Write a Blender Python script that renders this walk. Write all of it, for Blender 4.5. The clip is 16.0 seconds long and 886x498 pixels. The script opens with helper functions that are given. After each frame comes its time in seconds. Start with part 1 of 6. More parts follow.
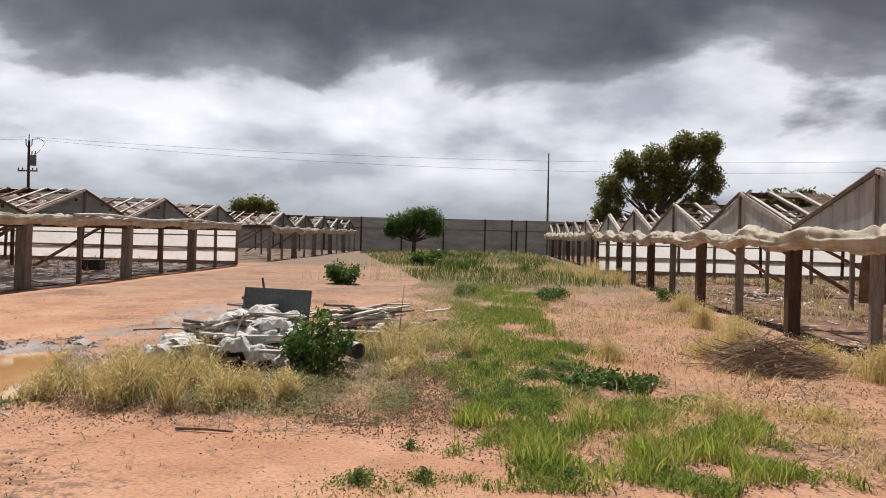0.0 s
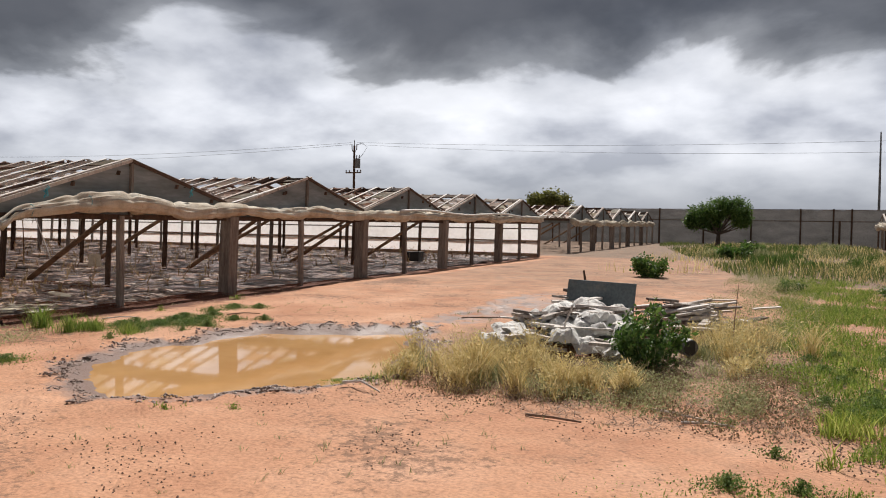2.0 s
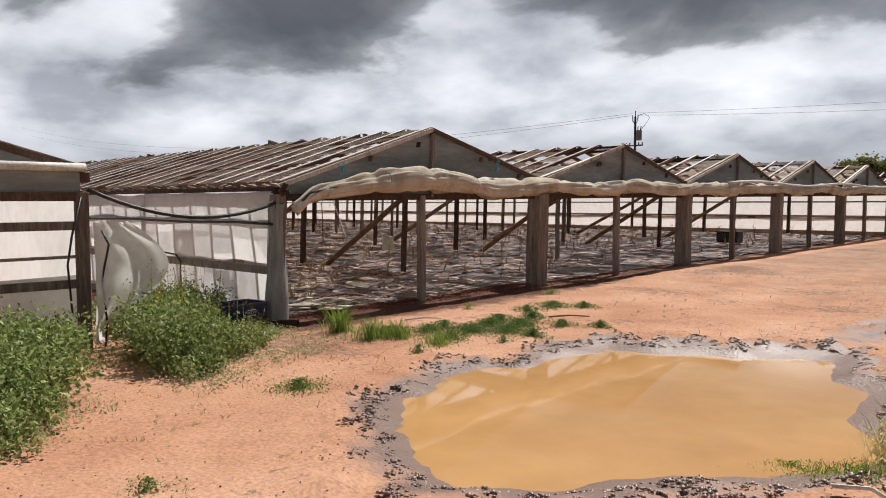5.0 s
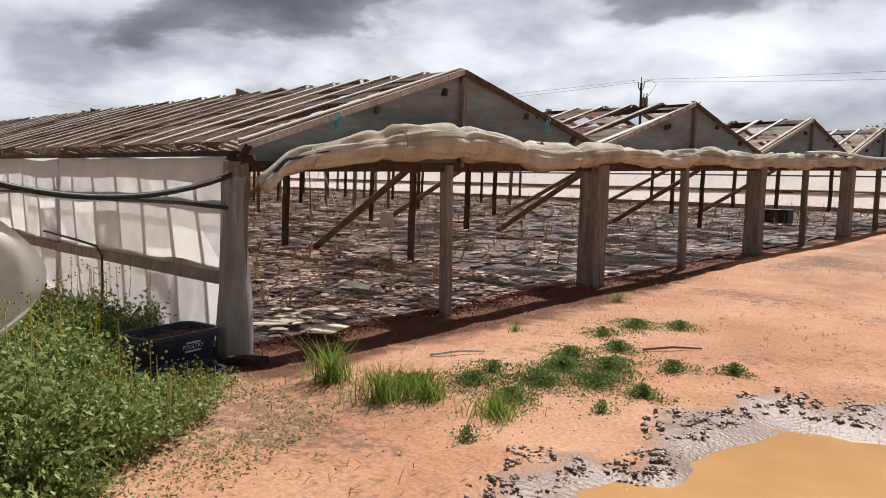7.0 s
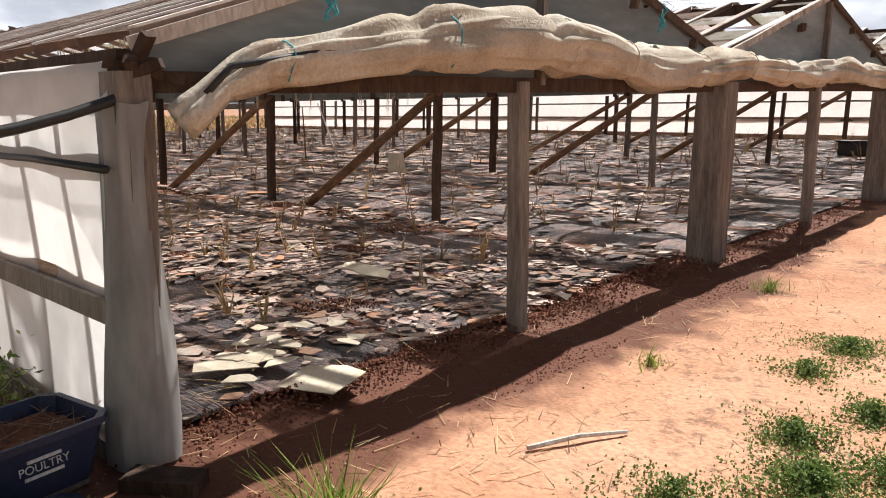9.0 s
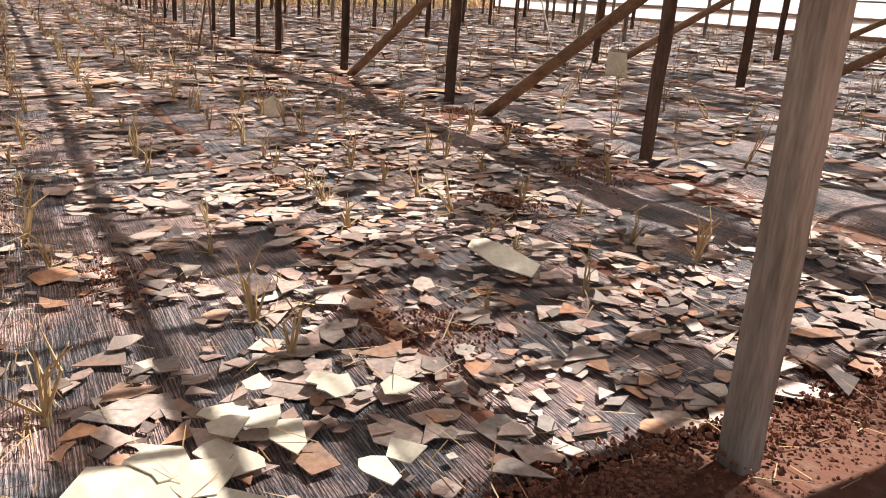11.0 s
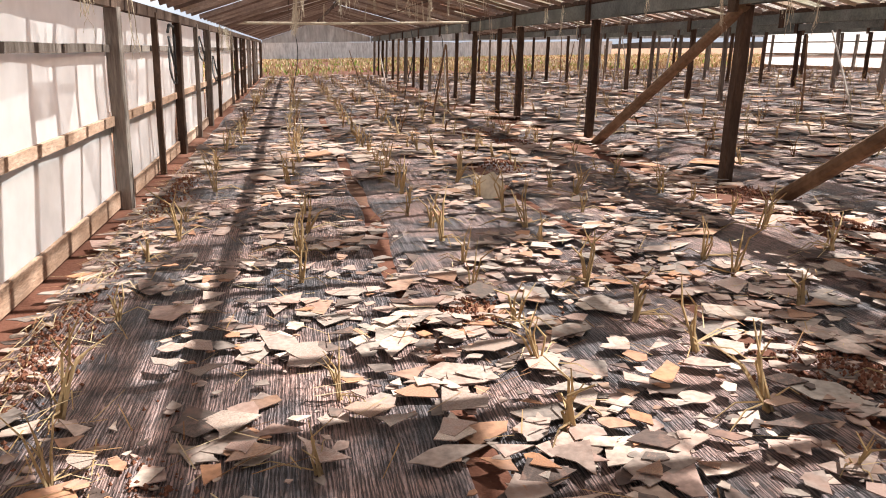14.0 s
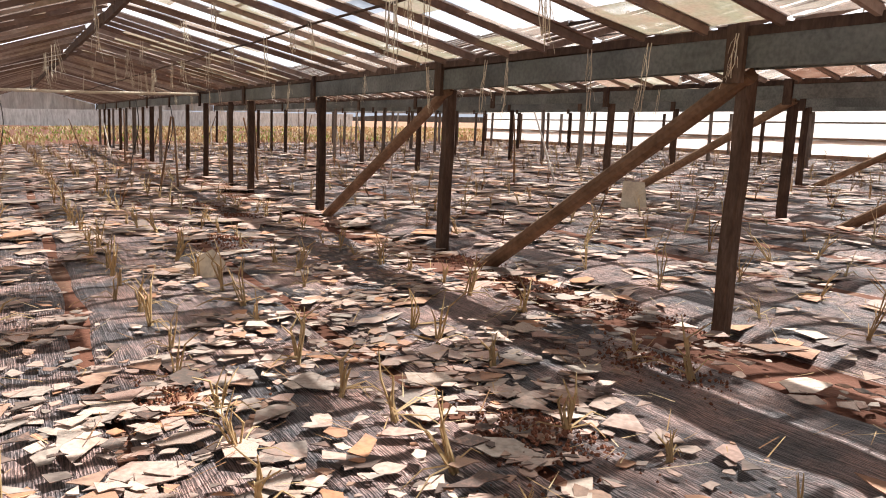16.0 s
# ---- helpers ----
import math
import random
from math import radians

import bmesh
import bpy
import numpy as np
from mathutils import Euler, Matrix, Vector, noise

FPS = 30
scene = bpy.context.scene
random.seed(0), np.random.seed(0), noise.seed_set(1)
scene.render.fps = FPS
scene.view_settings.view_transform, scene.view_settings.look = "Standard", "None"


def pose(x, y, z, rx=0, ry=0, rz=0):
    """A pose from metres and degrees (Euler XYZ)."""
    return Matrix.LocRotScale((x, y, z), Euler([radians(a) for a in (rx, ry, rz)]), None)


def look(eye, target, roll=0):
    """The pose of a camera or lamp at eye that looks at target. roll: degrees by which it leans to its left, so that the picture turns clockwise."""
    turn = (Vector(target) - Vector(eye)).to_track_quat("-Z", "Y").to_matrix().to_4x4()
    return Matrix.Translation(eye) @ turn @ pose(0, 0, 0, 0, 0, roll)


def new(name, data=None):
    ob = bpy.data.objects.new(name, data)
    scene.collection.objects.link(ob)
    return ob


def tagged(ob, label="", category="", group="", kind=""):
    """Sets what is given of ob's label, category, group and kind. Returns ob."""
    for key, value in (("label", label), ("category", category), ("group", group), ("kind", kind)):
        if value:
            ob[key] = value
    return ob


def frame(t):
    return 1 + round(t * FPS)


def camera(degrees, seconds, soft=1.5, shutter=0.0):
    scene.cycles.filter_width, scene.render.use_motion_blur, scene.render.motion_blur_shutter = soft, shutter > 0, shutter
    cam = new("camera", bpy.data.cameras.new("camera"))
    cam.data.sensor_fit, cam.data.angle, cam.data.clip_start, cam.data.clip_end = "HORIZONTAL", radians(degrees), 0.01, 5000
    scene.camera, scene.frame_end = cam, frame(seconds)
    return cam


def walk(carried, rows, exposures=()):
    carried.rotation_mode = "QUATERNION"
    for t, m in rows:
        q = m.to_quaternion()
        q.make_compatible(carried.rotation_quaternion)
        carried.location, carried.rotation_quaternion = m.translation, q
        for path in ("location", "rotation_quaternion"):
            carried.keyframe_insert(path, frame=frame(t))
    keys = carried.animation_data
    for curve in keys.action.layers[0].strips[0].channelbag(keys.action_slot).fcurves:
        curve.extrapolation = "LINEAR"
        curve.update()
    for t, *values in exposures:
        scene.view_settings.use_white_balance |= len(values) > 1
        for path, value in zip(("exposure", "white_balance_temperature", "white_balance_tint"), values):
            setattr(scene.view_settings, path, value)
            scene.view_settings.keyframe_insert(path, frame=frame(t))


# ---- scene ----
cam = camera(60.3, 16.0, soft=1.0)
PATH = [
    (0, (0.281, 0.968, 1.55), (0.183, 2.965, 1.528), 1.4),
    (0.5, (0.232, 0.986, 1.565), (-0.058, 2.965, 1.534), 1.3),
    (1, (0.032, 1.019, 1.559), (-0.434, 2.963, 1.521), 1.1),
    (1.5, (-0.126, 0.996, 1.554), (-0.767, 2.89, 1.508), 0.9),
    (2, (-0.157, 0.905, 1.54), (-0.983, 2.726, 1.483), 1.0),
    (2.5, (-0.135, 0.852, 1.543), (-1.147, 2.576, 1.471), 1.0),
    (3, (-0.263, 1.073, 1.515), (-1.438, 2.688, 1.428), 0.7),
    (3.5, (-0.762, 1.415, 1.52), (-2.053, 2.94, 1.423), 0.4),
    (4, (-1.273, 1.894, 1.518), (-2.631, 3.358, 1.416), 0.1),
    (4.5, (-1.922, 2.383, 1.541), (-3.316, 3.812, 1.426), 0.0),
    (4.7, (-2.212, 2.565, 1.532), (-3.609, 3.992, 1.415), -0.1),
    (6.8, (-5.091, 4.68, 1.594), (-6.466, 6.119, 1.403), 0.6),
    (7, (-5.338, 4.912, 1.583), (-6.71, 6.353, 1.379), 0.6),
    (7.5, (-6.079, 5.408, 1.553), (-7.435, 6.86, 1.32), 0.1),
    (8, (-6.807, 5.919, 1.469), (-8.14, 7.386, 1.199), -0.5),
    (8.2, (-7.052, 6.118, 1.465), (-8.381, 7.584, 1.176), -0.5),
    (10.3, (-8.966, 8.27, 1.558), (-10.465, 9.464, 0.986), 1.4),
    (10.5, (-9.125, 8.465, 1.557), (-10.657, 9.598, 0.949), 2.0),
    (11, (-9.525, 8.846, 1.503), (-11.164, 9.785, 0.848), 2.5),
    (11.5, (-9.902, 9.231, 1.478), (-11.644, 9.946, 0.804), 1.8),
    (12, (-10.282, 9.452, 1.482), (-12.094, 9.947, 0.797), 0.8),
    (12.5, (-10.725, 9.566, 1.416), (-12.579, 9.895, 0.741), -0.1),
    (13, (-11.215, 9.729, 1.249), (-13.092, 9.979, 0.604), -0.5),
    (13.5, (-11.388, 9.728, 1.283), (-13.281, 9.997, 0.697), -0.5),
    (14, (-11.46, 9.687, 1.305), (-13.359, 10.054, 0.797), -0.3),
    (14.5, (-11.474, 9.734, 1.339), (-13.358, 10.247, 0.905), -0.1),
    (15, (-11.441, 9.801, 1.35), (-13.285, 10.479, 0.976), 0.1),
    (15.5, (-11.403, 9.858, 1.356), (-13.193, 10.682, 1.013), 0.4),
    (16, (-11.345, 9.895, 1.368), (-13.057, 10.875, 1.038), 0.9),
]
EXPOSURES = [(0.0, 0.13), (4.7, 0.13), (7.0, 0.2), (8.2, 0.38), (10.3, 1.08), (12.5, 1.2), (16.0, 1.12)]
walk(cam, [(t, look(eye, target, roll)) for t, eye, target, roll in PATH], EXPOSURES)

# ---- world, sun, exposure ----
SUN_ELEV, SUN_AZ = 54.0, -12.4
rng = np.random.default_rng(7)
world = bpy.data.worlds.new("sky")
scene.world = world
world.use_nodes = True


def build_sky():
    nt = world.node_tree
    n, l = nt.nodes, nt.links
    n.clear()
    out = n.new("ShaderNodeOutputWorld")
    sky = n.new("ShaderNodeTexSky")
    sky.sky_type = "NISHITA"
    sky.sun_disc = False
    sky.sun_elevation, sky.sun_rotation = radians(SUN_ELEV), radians(SUN_AZ)
    bg_sky = n.new("ShaderNodeBackground")
    bg_sky.inputs["Strength"].default_value = 0.08
    l.new(sky.outputs[0], bg_sky.inputs["Color"])
    co = n.new("ShaderNodeTexCoord")
    sep = n.new("ShaderNodeSeparateXYZ")
    l.new(co.outputs["Generated"], sep.inputs[0])

    def maths(op, a, b=None, clamp=False):
        m = n.new("ShaderNodeMath")
        m.operation, m.use_clamp = op, clamp
        for i, v in enumerate((a, b)):
            if v is None:
                continue
            if isinstance(v, (int, float)):
                m.inputs[i].default_value = v
            else:
                l.new(v, m.inputs[i])
        return m.outputs[0]

    def ramp(fac, stops):
        r = n.new("ShaderNodeValToRGB")
        els = r.color_ramp.elements
        while len(els) < len(stops):
            els.new(0.5)
        for e, (p, c) in zip(els, stops):
            e.position, e.color = p, (*c, 1)
        l.new(fac, r.inputs[0])
        return r.outputs[0]

    zc = maths("MAXIMUM", sep.outputs[2], 0.0)
    flat = maths("ADD", zc, 0.36)
    comb = n.new("ShaderNodeCombineXYZ")
    l.new(maths("DIVIDE", sep.outputs[0], flat), comb.inputs[0])
    l.new(maths("DIVIDE", sep.outputs[1], flat), comb.inputs[1])
    big = n.new("ShaderNodeTexNoise")
    big.inputs["Scale"].default_value, big.inputs["Detail"].default_value, big.inputs["Roughness"].default_value = 1.75, 8.0, 0.5
    big.inputs["Distortion"].default_value = 0.25
    l.new(comb.outputs[0], big.inputs["Vector"])
    # the heavy bank hangs overhead, the bright band lies under it, haze at the horizon
    height = maths("MULTIPLY", maths("SUBTRACT", zc, 0.20), 6.5)
    # the bank comes lower towards the west
    west = maths("MULTIPLY", maths("SUBTRACT", maths("MULTIPLY", sep.outputs[0], -1.0), 0.70), 3.4, True)
    height = maths("ADD", height, maths("MULTIPLY", west, 0.18))
    cloud = maths("ADD", maths("MULTIPLY", maths("SUBTRACT", big.outputs["Fac"], 0.5), 2.6), height)
    dark = ramp(maths("ADD", cloud, 0.42, True), [(0.0, (0.86, 0.87, 0.92)), (0.42, (0.70, 0.71, 0.75)), (0.55, (0.30, 0.305, 0.325)), (0.78, (0.15, 0.152, 0.165)), (1.0, (0.10, 0.10, 0.11))])
    fine = n.new("ShaderNodeTexNoise")
    fine.inputs["Scale"].default_value, fine.inputs["Detail"].default_value = 2.1, 9.0
    l.new(comb.outputs[0], fine.inputs["Vector"])
    shade = n.new("ShaderNodeMix")
    shade.data_type = "RGBA"
    shade.blend_type = "MULTIPLY"
    shade.inputs["Factor"].default_value = 1.0
    l.new(dark, shade.inputs[6])
    l.new(ramp(fine.outputs["Fac"], [(0.38, (0.50, 0.515, 0.56)), (0.5, (0.86, 0.87, 0.89)), (0.62, (1.12, 1.12, 1.12))]), shade.inputs[7])
    haze = n.new("ShaderNodeMix")
    haze.data_type = "RGBA"
    l.new(maths("MULTIPLY", maths("SUBTRACT", 0.105, zc), 10.0, True), haze.inputs["Factor"])
    l.new(shade.outputs[2], haze.inputs[6])
    haze.inputs[7].default_value = (0.25, 0.275, 0.33, 1)
    bg_cloud = n.new("ShaderNodeBackground")
    bg_cloud.inputs["Strength"].default_value = 1.0
    l.new(haze.outputs[2], bg_cloud.inputs["Color"])
    add = n.new("ShaderNodeMixShader")
    add.inputs[0].default_value = 0.93
    l.new(bg_sky.outputs[0], add.inputs[1])
    l.new(bg_cloud.outputs[0], add.inputs[2])
    l.new(add.outputs[0], out.inputs["Surface"])


build_sky()
sun = new("sun", bpy.data.lights.new("sun", "SUN"))
sun.data.energy, sun.data.angle, sun.data.color = 5.0, radians(0.8), (1.0, 0.955, 0.90)
# the light comes over the far left shoulder of the beds
SUN_DIR = Vector((-0.22, 1.0, 1.38)).normalized()
sun.matrix_world = look(SUN_DIR * 60, (0, 0, 0))


# ---- materials ----
def material(name, stops, scale=6.0, rough=0.85, bump=0.3, fine=60.0, metal=0.0, stretch=(1, 1, 1), island=0.0, spread=0.0, through_light=0.0, spec=0.3, detail=6.0, bump_dist=0.01, grain=0.55, dust=None):
    """A surface with a colour that varies at two scales. stops: (position, colour) of a ramp over coarse noise."""
    m = bpy.data.materials.new(name)
    m.use_nodes = True
    n, l = m.node_tree.nodes, m.node_tree.links
    bsdf = n["Principled BSDF"]
    co = n.new("ShaderNodeTexCoord")
    mp = n.new("ShaderNodeMapping")
    mp.inputs["Scale"].default_value = stretch
    l.new(co.outputs["Object"], mp.inputs[0])
    a = n.new("ShaderNodeTexNoise")
    a.inputs["Scale"].default_value, a.inputs["Detail"].default_value, a.inputs["Roughness"].default_value = scale, detail, 0.6
    l.new(mp.outputs[0], a.inputs["Vector"])
    fac = a.outputs["Fac"]
    geo = n.new("ShaderNodeNewGeometry")
    if island:
        src = geo.outputs["Random Per Island"]
        mx = n.new("ShaderNodeMix")
        mx.inputs["Factor"].default_value = island
        l.new(fac, mx.inputs[2])
        l.new(src, mx.inputs[3])
        fac = mx.outputs[0]
    if spread:
        info = n.new("ShaderNodeObjectInfo")
        mx = n.new("ShaderNodeMix")
        mx.inputs["Factor"].default_value = spread
        l.new(fac, mx.inputs[2])
        l.new(info.outputs["Random"], mx.inputs[3])
        fac = mx.outputs[0]
    r = n.new("ShaderNodeValToRGB")
    els = r.color_ramp.elements
    while len(els) < len(stops):
        els.new(0.5)
    for e, (p, c) in zip(els, stops):
        e.position, e.color = p, (*c, 1)
    l.new(fac, r.inputs[0])
    b = n.new("ShaderNodeTexNoise")
    b.inputs["Scale"].default_value, b.inputs["Detail"].default_value = fine, 4.0
    l.new(mp.outputs[0], b.inputs["Vector"])
    mul = n.new("ShaderNodeMix")
    mul.data_type, mul.blend_type = "RGBA", "MULTIPLY"
    mul.inputs["Factor"].default_value = grain
    r2 = n.new("ShaderNodeValToRGB")
    r2.color_ramp.elements[0].position, r2.color_ramp.elements[0].color = 0.3, (0.45, 0.45, 0.45, 1)
    r2.color_ramp.elements[1].position, r2.color_ramp.elements[1].color = 0.62, (1.1, 1.1, 1.1, 1)
    l.new(b.outputs["Fac"], r2.inputs[0])
    l.new(r.outputs[0], mul.inputs[6])
    l.new(r2.outputs[0], mul.inputs[7])
    colour = mul.outputs[2]
    if dust:
        tint, size, low, high = dust
        dn = n.new("ShaderNodeTexNoise")
        dn.inputs["Scale"].default_value, dn.inputs["Detail"].default_value, dn.inputs["Roughness"].default_value = size, 8.0, 0.7
        l.new(co.outputs["Object"], dn.inputs["Vector"])
        dr = n.new("ShaderNodeMapRange")
        dr.inputs["From Min"].default_value, dr.inputs["From Max"].default_value = low, high
        dr.inputs["To Max"].default_value = 0.85
        l.new(dn.outputs["Fac"], dr.inputs["Value"])
        dm = n.new("ShaderNodeMix")
        dm.data_type = "RGBA"
        l.new(dr.outputs[0], dm.inputs["Factor"])
        l.new(colour, dm.inputs[6])
        dm.inputs[7].default_value = (*tint, 1)
        colour = dm.outputs[2]
    l.new(colour, bsdf.inputs["Base Color"])
    bsdf.inputs["Roughness"].default_value, bsdf.inputs["Metallic"].default_value = rough, metal
    bsdf.inputs["Specular IOR Level"].default_value = spec
    if bump:
        bp = n.new("ShaderNodeBump")
        bp.inputs["Strength"].default_value, bp.inputs["Distance"].default_value = bump, bump_dist
        l.new(b.outputs["Fac"], bp.inputs["Height"])
        l.new(bp.outputs[0], bsdf.inputs["Normal"])
    if through_light:
        tr = n.new("ShaderNodeBsdfTranslucent")
        l.new(colour, tr.inputs["Color"])
        mix = n.new("ShaderNodeMixShader")
        mix.inputs[0].default_value = through_light
        l.new(bsdf.outputs[0], mix.inputs[1])
        l.new(tr.outputs[0], mix.inputs[2])
        l.new(mix.outputs[0], n["Material Output"].inputs["Surface"])
    return m


def ground_material():
    m = material("red_earth", [(0.3, (0.40, 0.185, 0.105)), (0.5, (0.52, 0.275, 0.165)), (0.7, (0.60, 0.35, 0.23))], 0.7, 0.92, 0.6, 34.0, bump_dist=0.014, detail=10.0, grain=0.5)
    n, l = m.node_tree.nodes, m.node_tree.links
    bsdf = n["Principled BSDF"]
    base = bsdf.inputs["Base Color"].links[0].from_socket
    co = n.new("ShaderNodeTexCoord")
    ns = n.new("ShaderNodeTexNoise")
    ns.inputs["Scale"].default_value, ns.inputs["Detail"].default_value = 3.0, 8.0
    l.new(co.outputs["Object"], ns.inputs["Vector"])
    zone = n.new("ShaderNodeVertexColor")
    zone.layer_name = "zones"
    sep = n.new("ShaderNodeSeparateColor")
    l.new(zone.outputs[0], sep.inputs[0])

    def over(low, colour, mask, hard=4.0):
        add = n.new("ShaderNodeMath")
        add.operation = "ADD"
        l.new(mask, add.inputs[0])
        l.new(ns.outputs["Fac"], add.inputs[1])
        k = n.new("ShaderNodeMapRange")
        k.inputs["From Min"].default_value, k.inputs["From Max"].default_value = 0.95 - 0.5 / hard, 0.95 + 0.5 / hard
        l.new(add.outputs[0], k.inputs["Value"])
        mx = n.new("ShaderNodeMix")
        mx.data_type = "RGBA"
        l.new(k.outputs[0], mx.inputs["Factor"])
        l.new(low, mx.inputs[6])
        mx.inputs[7].default_value = (*colour, 1)
        return mx.outputs[2], k.outputs[0]

    c, _ = over(base, (0.20, 0.145, 0.105), sep.outputs[2], 1.4)
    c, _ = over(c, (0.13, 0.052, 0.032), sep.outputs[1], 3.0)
    c, wet = over(c, (0.21, 0.14, 0.115), sep.outputs[0], 3.0)
    spots = n.new("ShaderNodeTexNoise")
    spots.inputs["Scale"].default_value, spots.inputs["Detail"].default_value, spots.inputs["Roughness"].default_value = 11.0, 7.0, 0.75
    l.new(co.outputs["Object"], spots.inputs["Vector"])
    where = n.new("ShaderNodeTexNoise")
    where.inputs["Scale"].default_value, where.inputs["Detail"].default_value = 0.45, 4.0
    l.new(co.outputs["Object"], where.inputs["Vector"])
    both = n.new("ShaderNodeMath")
    both.operation = "ADD"
    l.new(spots.outputs["Fac"], both.inputs[0])
    l.new(where.outputs["Fac"], both.inputs[1])
    crumb = n.new("ShaderNodeMapRange")
    crumb.inputs["From Min"].default_value, crumb.inputs["From Max"].default_value = 1.08, 1.19
    crumb.inputs["To Max"].default_value = 0.75
    l.new(both.outputs[0], crumb.inputs["Value"])
    cm = n.new("ShaderNodeMix")
    cm.data_type = "RGBA"
    l.new(crumb.outputs[0], cm.inputs["Factor"])
    l.new(c, cm.inputs[6])
    cm.inputs[7].default_value = (0.16, 0.095, 0.065, 1)
    c = cm.outputs[2]
    peb = n.new("ShaderNodeTexVoronoi")
    peb.inputs["Scale"].default_value = 22.0
    l.new(co.outputs["Object"], peb.inputs["Vector"])
    pr = n.new("ShaderNodeMapRange")
    pr.inputs["From Min"].default_value, pr.inputs["From Max"].default_value = 0.04, 0.10
    pr.inputs["To Min"].default_value, pr.inputs["To Max"].default_value = 0.55, 1.0
    l.new(peb.outputs["Distance"], pr.inputs["Value"])
    mm = n.new("ShaderNodeMix")
    mm.data_type, mm.blend_type = "RGBA", "MULTIPLY"
    mm.inputs["Factor"].default_value = 0.8
    l.new(c, mm.inputs[6])
    l.new(pr.outputs[0], mm.inputs[7])
    l.new(mm.outputs[2], bsdf.inputs["Base Color"])
    rr = n.new("ShaderNodeMapRange")
    rr.inputs["To Min"].default_value, rr.inputs["To Max"].default_value = 0.92, 0.42
    l.new(wet, rr.inputs["Value"])
    l.new(rr.outputs[0], bsdf.inputs["Roughness"])
    return m


def glass_material(name, dirt, clear, least=0.28):
    """Old glass with a skin of dried whitewash, moss and dust that lets some light through."""
    m = material(name, dirt, 5.0, 0.55, 0.2, 45.0, island=0.55, through_light=0.7, spec=0.5, grain=0.35)
    n, l = m.node_tree.nodes, m.node_tree.links
    last = n["Material Output"].inputs["Surface"].links[0].from_socket
    tp = n.new("ShaderNodeBsdfTransparent")
    ns = n.new("ShaderNodeTexNoise")
    ns.inputs["Scale"].default_value, ns.inputs["Detail"].default_value = 3.2, 8.0
    co = n.new("ShaderNodeTexCoord")
    l.new(co.outputs["Object"], ns.inputs["Vector"])
    mr = n.new("ShaderNodeMapRange")
    mr.inputs["From Min"].default_value, mr.inputs["From Max"].default_value = 0.5, 0.68
    mr.inputs["To Min"].default_value, mr.inputs["To Max"].default_value = least, clear
    l.new(ns.outputs["Fac"], mr.inputs["Value"])
    mix = n.new("ShaderNodeMixShader")
    l.new(mr.outputs[0], mix.inputs[0])
    l.new(last, mix.inputs[1])
    l.new(tp.outputs[0], mix.inputs[2])
    l.new(mix.outputs[0], n["Material Output"].inputs["Surface"])
    return m


EARTH = ground_material()
WOOD = material("weathered_grey_wood", [(0.3, (0.11, 0.085, 0.068)), (0.5, (0.21, 0.175, 0.15)), (0.7, (0.32, 0.28, 0.245))], 3.0, 0.9, 0.6, 14.0, stretch=(6, 6, 0.7), spread=0.25)
DARKWOOD = material("dark_brown_wood", [(0.3, (0.045, 0.026, 0.018)), (0.55, (0.10, 0.062, 0.043)), (0.75, (0.17, 0.115, 0.085))], 3.0, 0.9, 0.5, 18.0, stretch=(4, 4, 1), spread=0.25)
BRACEWOOD = material("tan_round_timber", [(0.3, (0.13, 0.075, 0.042)), (0.55, (0.23, 0.14, 0.085)), (0.75, (0.31, 0.21, 0.135))], 4.0, 0.85, 0.4, 24.0, spread=0.3)
PALEWOOD = material("flaking_white_painted_wood", [(0.32, (0.20, 0.145, 0.115)), (0.45, (0.52, 0.45, 0.40)), (0.7, (0.76, 0.72, 0.68))], 3.5, 0.8, 0.5, 20.0, stretch=(3, 3, 1), island=0.3, spread=0.25)
SILL = material("pale_tan_sawn_board", [(0.3, (0.30, 0.18, 0.115)), (0.5, (0.46, 0.31, 0.22)), (0.7, (0.58, 0.43, 0.33))], 3.0, 0.85, 0.5, 18.0, stretch=(1, 4, 4), spread=0.3)
FASCIA = material("grey_green_painted_board", [(0.3, (0.10, 0.11, 0.10)), (0.6, (0.19, 0.205, 0.19)), (0.8, (0.27, 0.27, 0.25))], 2.0, 0.7, 0.25, 30.0)
RAFTER = material("rotting_roof_bar", [(0.3, (0.11, 0.066, 0.047)), (0.5, (0.23, 0.15, 0.115)), (0.7, (0.42, 0.32, 0.26))], 2.5, 0.9, 0.5, 24.0, island=0.35, spread=0.3, grain=0.4)
LATH = material("pale_weathered_lath", [(0.25, (0.24, 0.15, 0.115)), (0.4, (0.60, 0.51, 0.45)), (0.6, (0.84, 0.79, 0.75))], 2.5, 0.9, 0.5, 24.0, island=0.5, grain=0.3)
CLOTH = material("cream_shade_cloth", [(0.3, (0.42, 0.35, 0.27)), (0.5, (0.62, 0.55, 0.45)), (0.7, (0.73, 0.68, 0.59))], 2.2, 0.9, 0.6, 60.0, through_light=0.12, spec=0.15, grain=0.35, dust=((0.40, 0.28, 0.20), 3.0, 0.54, 0.72))
FILM = material("white_plastic_film", [(0.3, (0.84, 0.83, 0.81)), (0.5, (0.91, 0.905, 0.90)), (0.7, (0.94, 0.94, 0.94))], 1.1, 0.45, 0.2, 7.0, through_light=0.6, spec=0.4, bump_dist=0.02, grain=0.12, dust=((0.62, 0.55, 0.48), 0.9, 0.66, 0.9))
PALEGABLE = material("pale_gable_sheet", [(0.3, (0.31, 0.305, 0.30)), (0.5, (0.46, 0.46, 0.455)), (0.7, (0.60, 0.60, 0.595))], 1.6, 0.6, 0.2, 9.0, through_light=0.35, stretch=(1, 3, 0.6), grain=0.3)
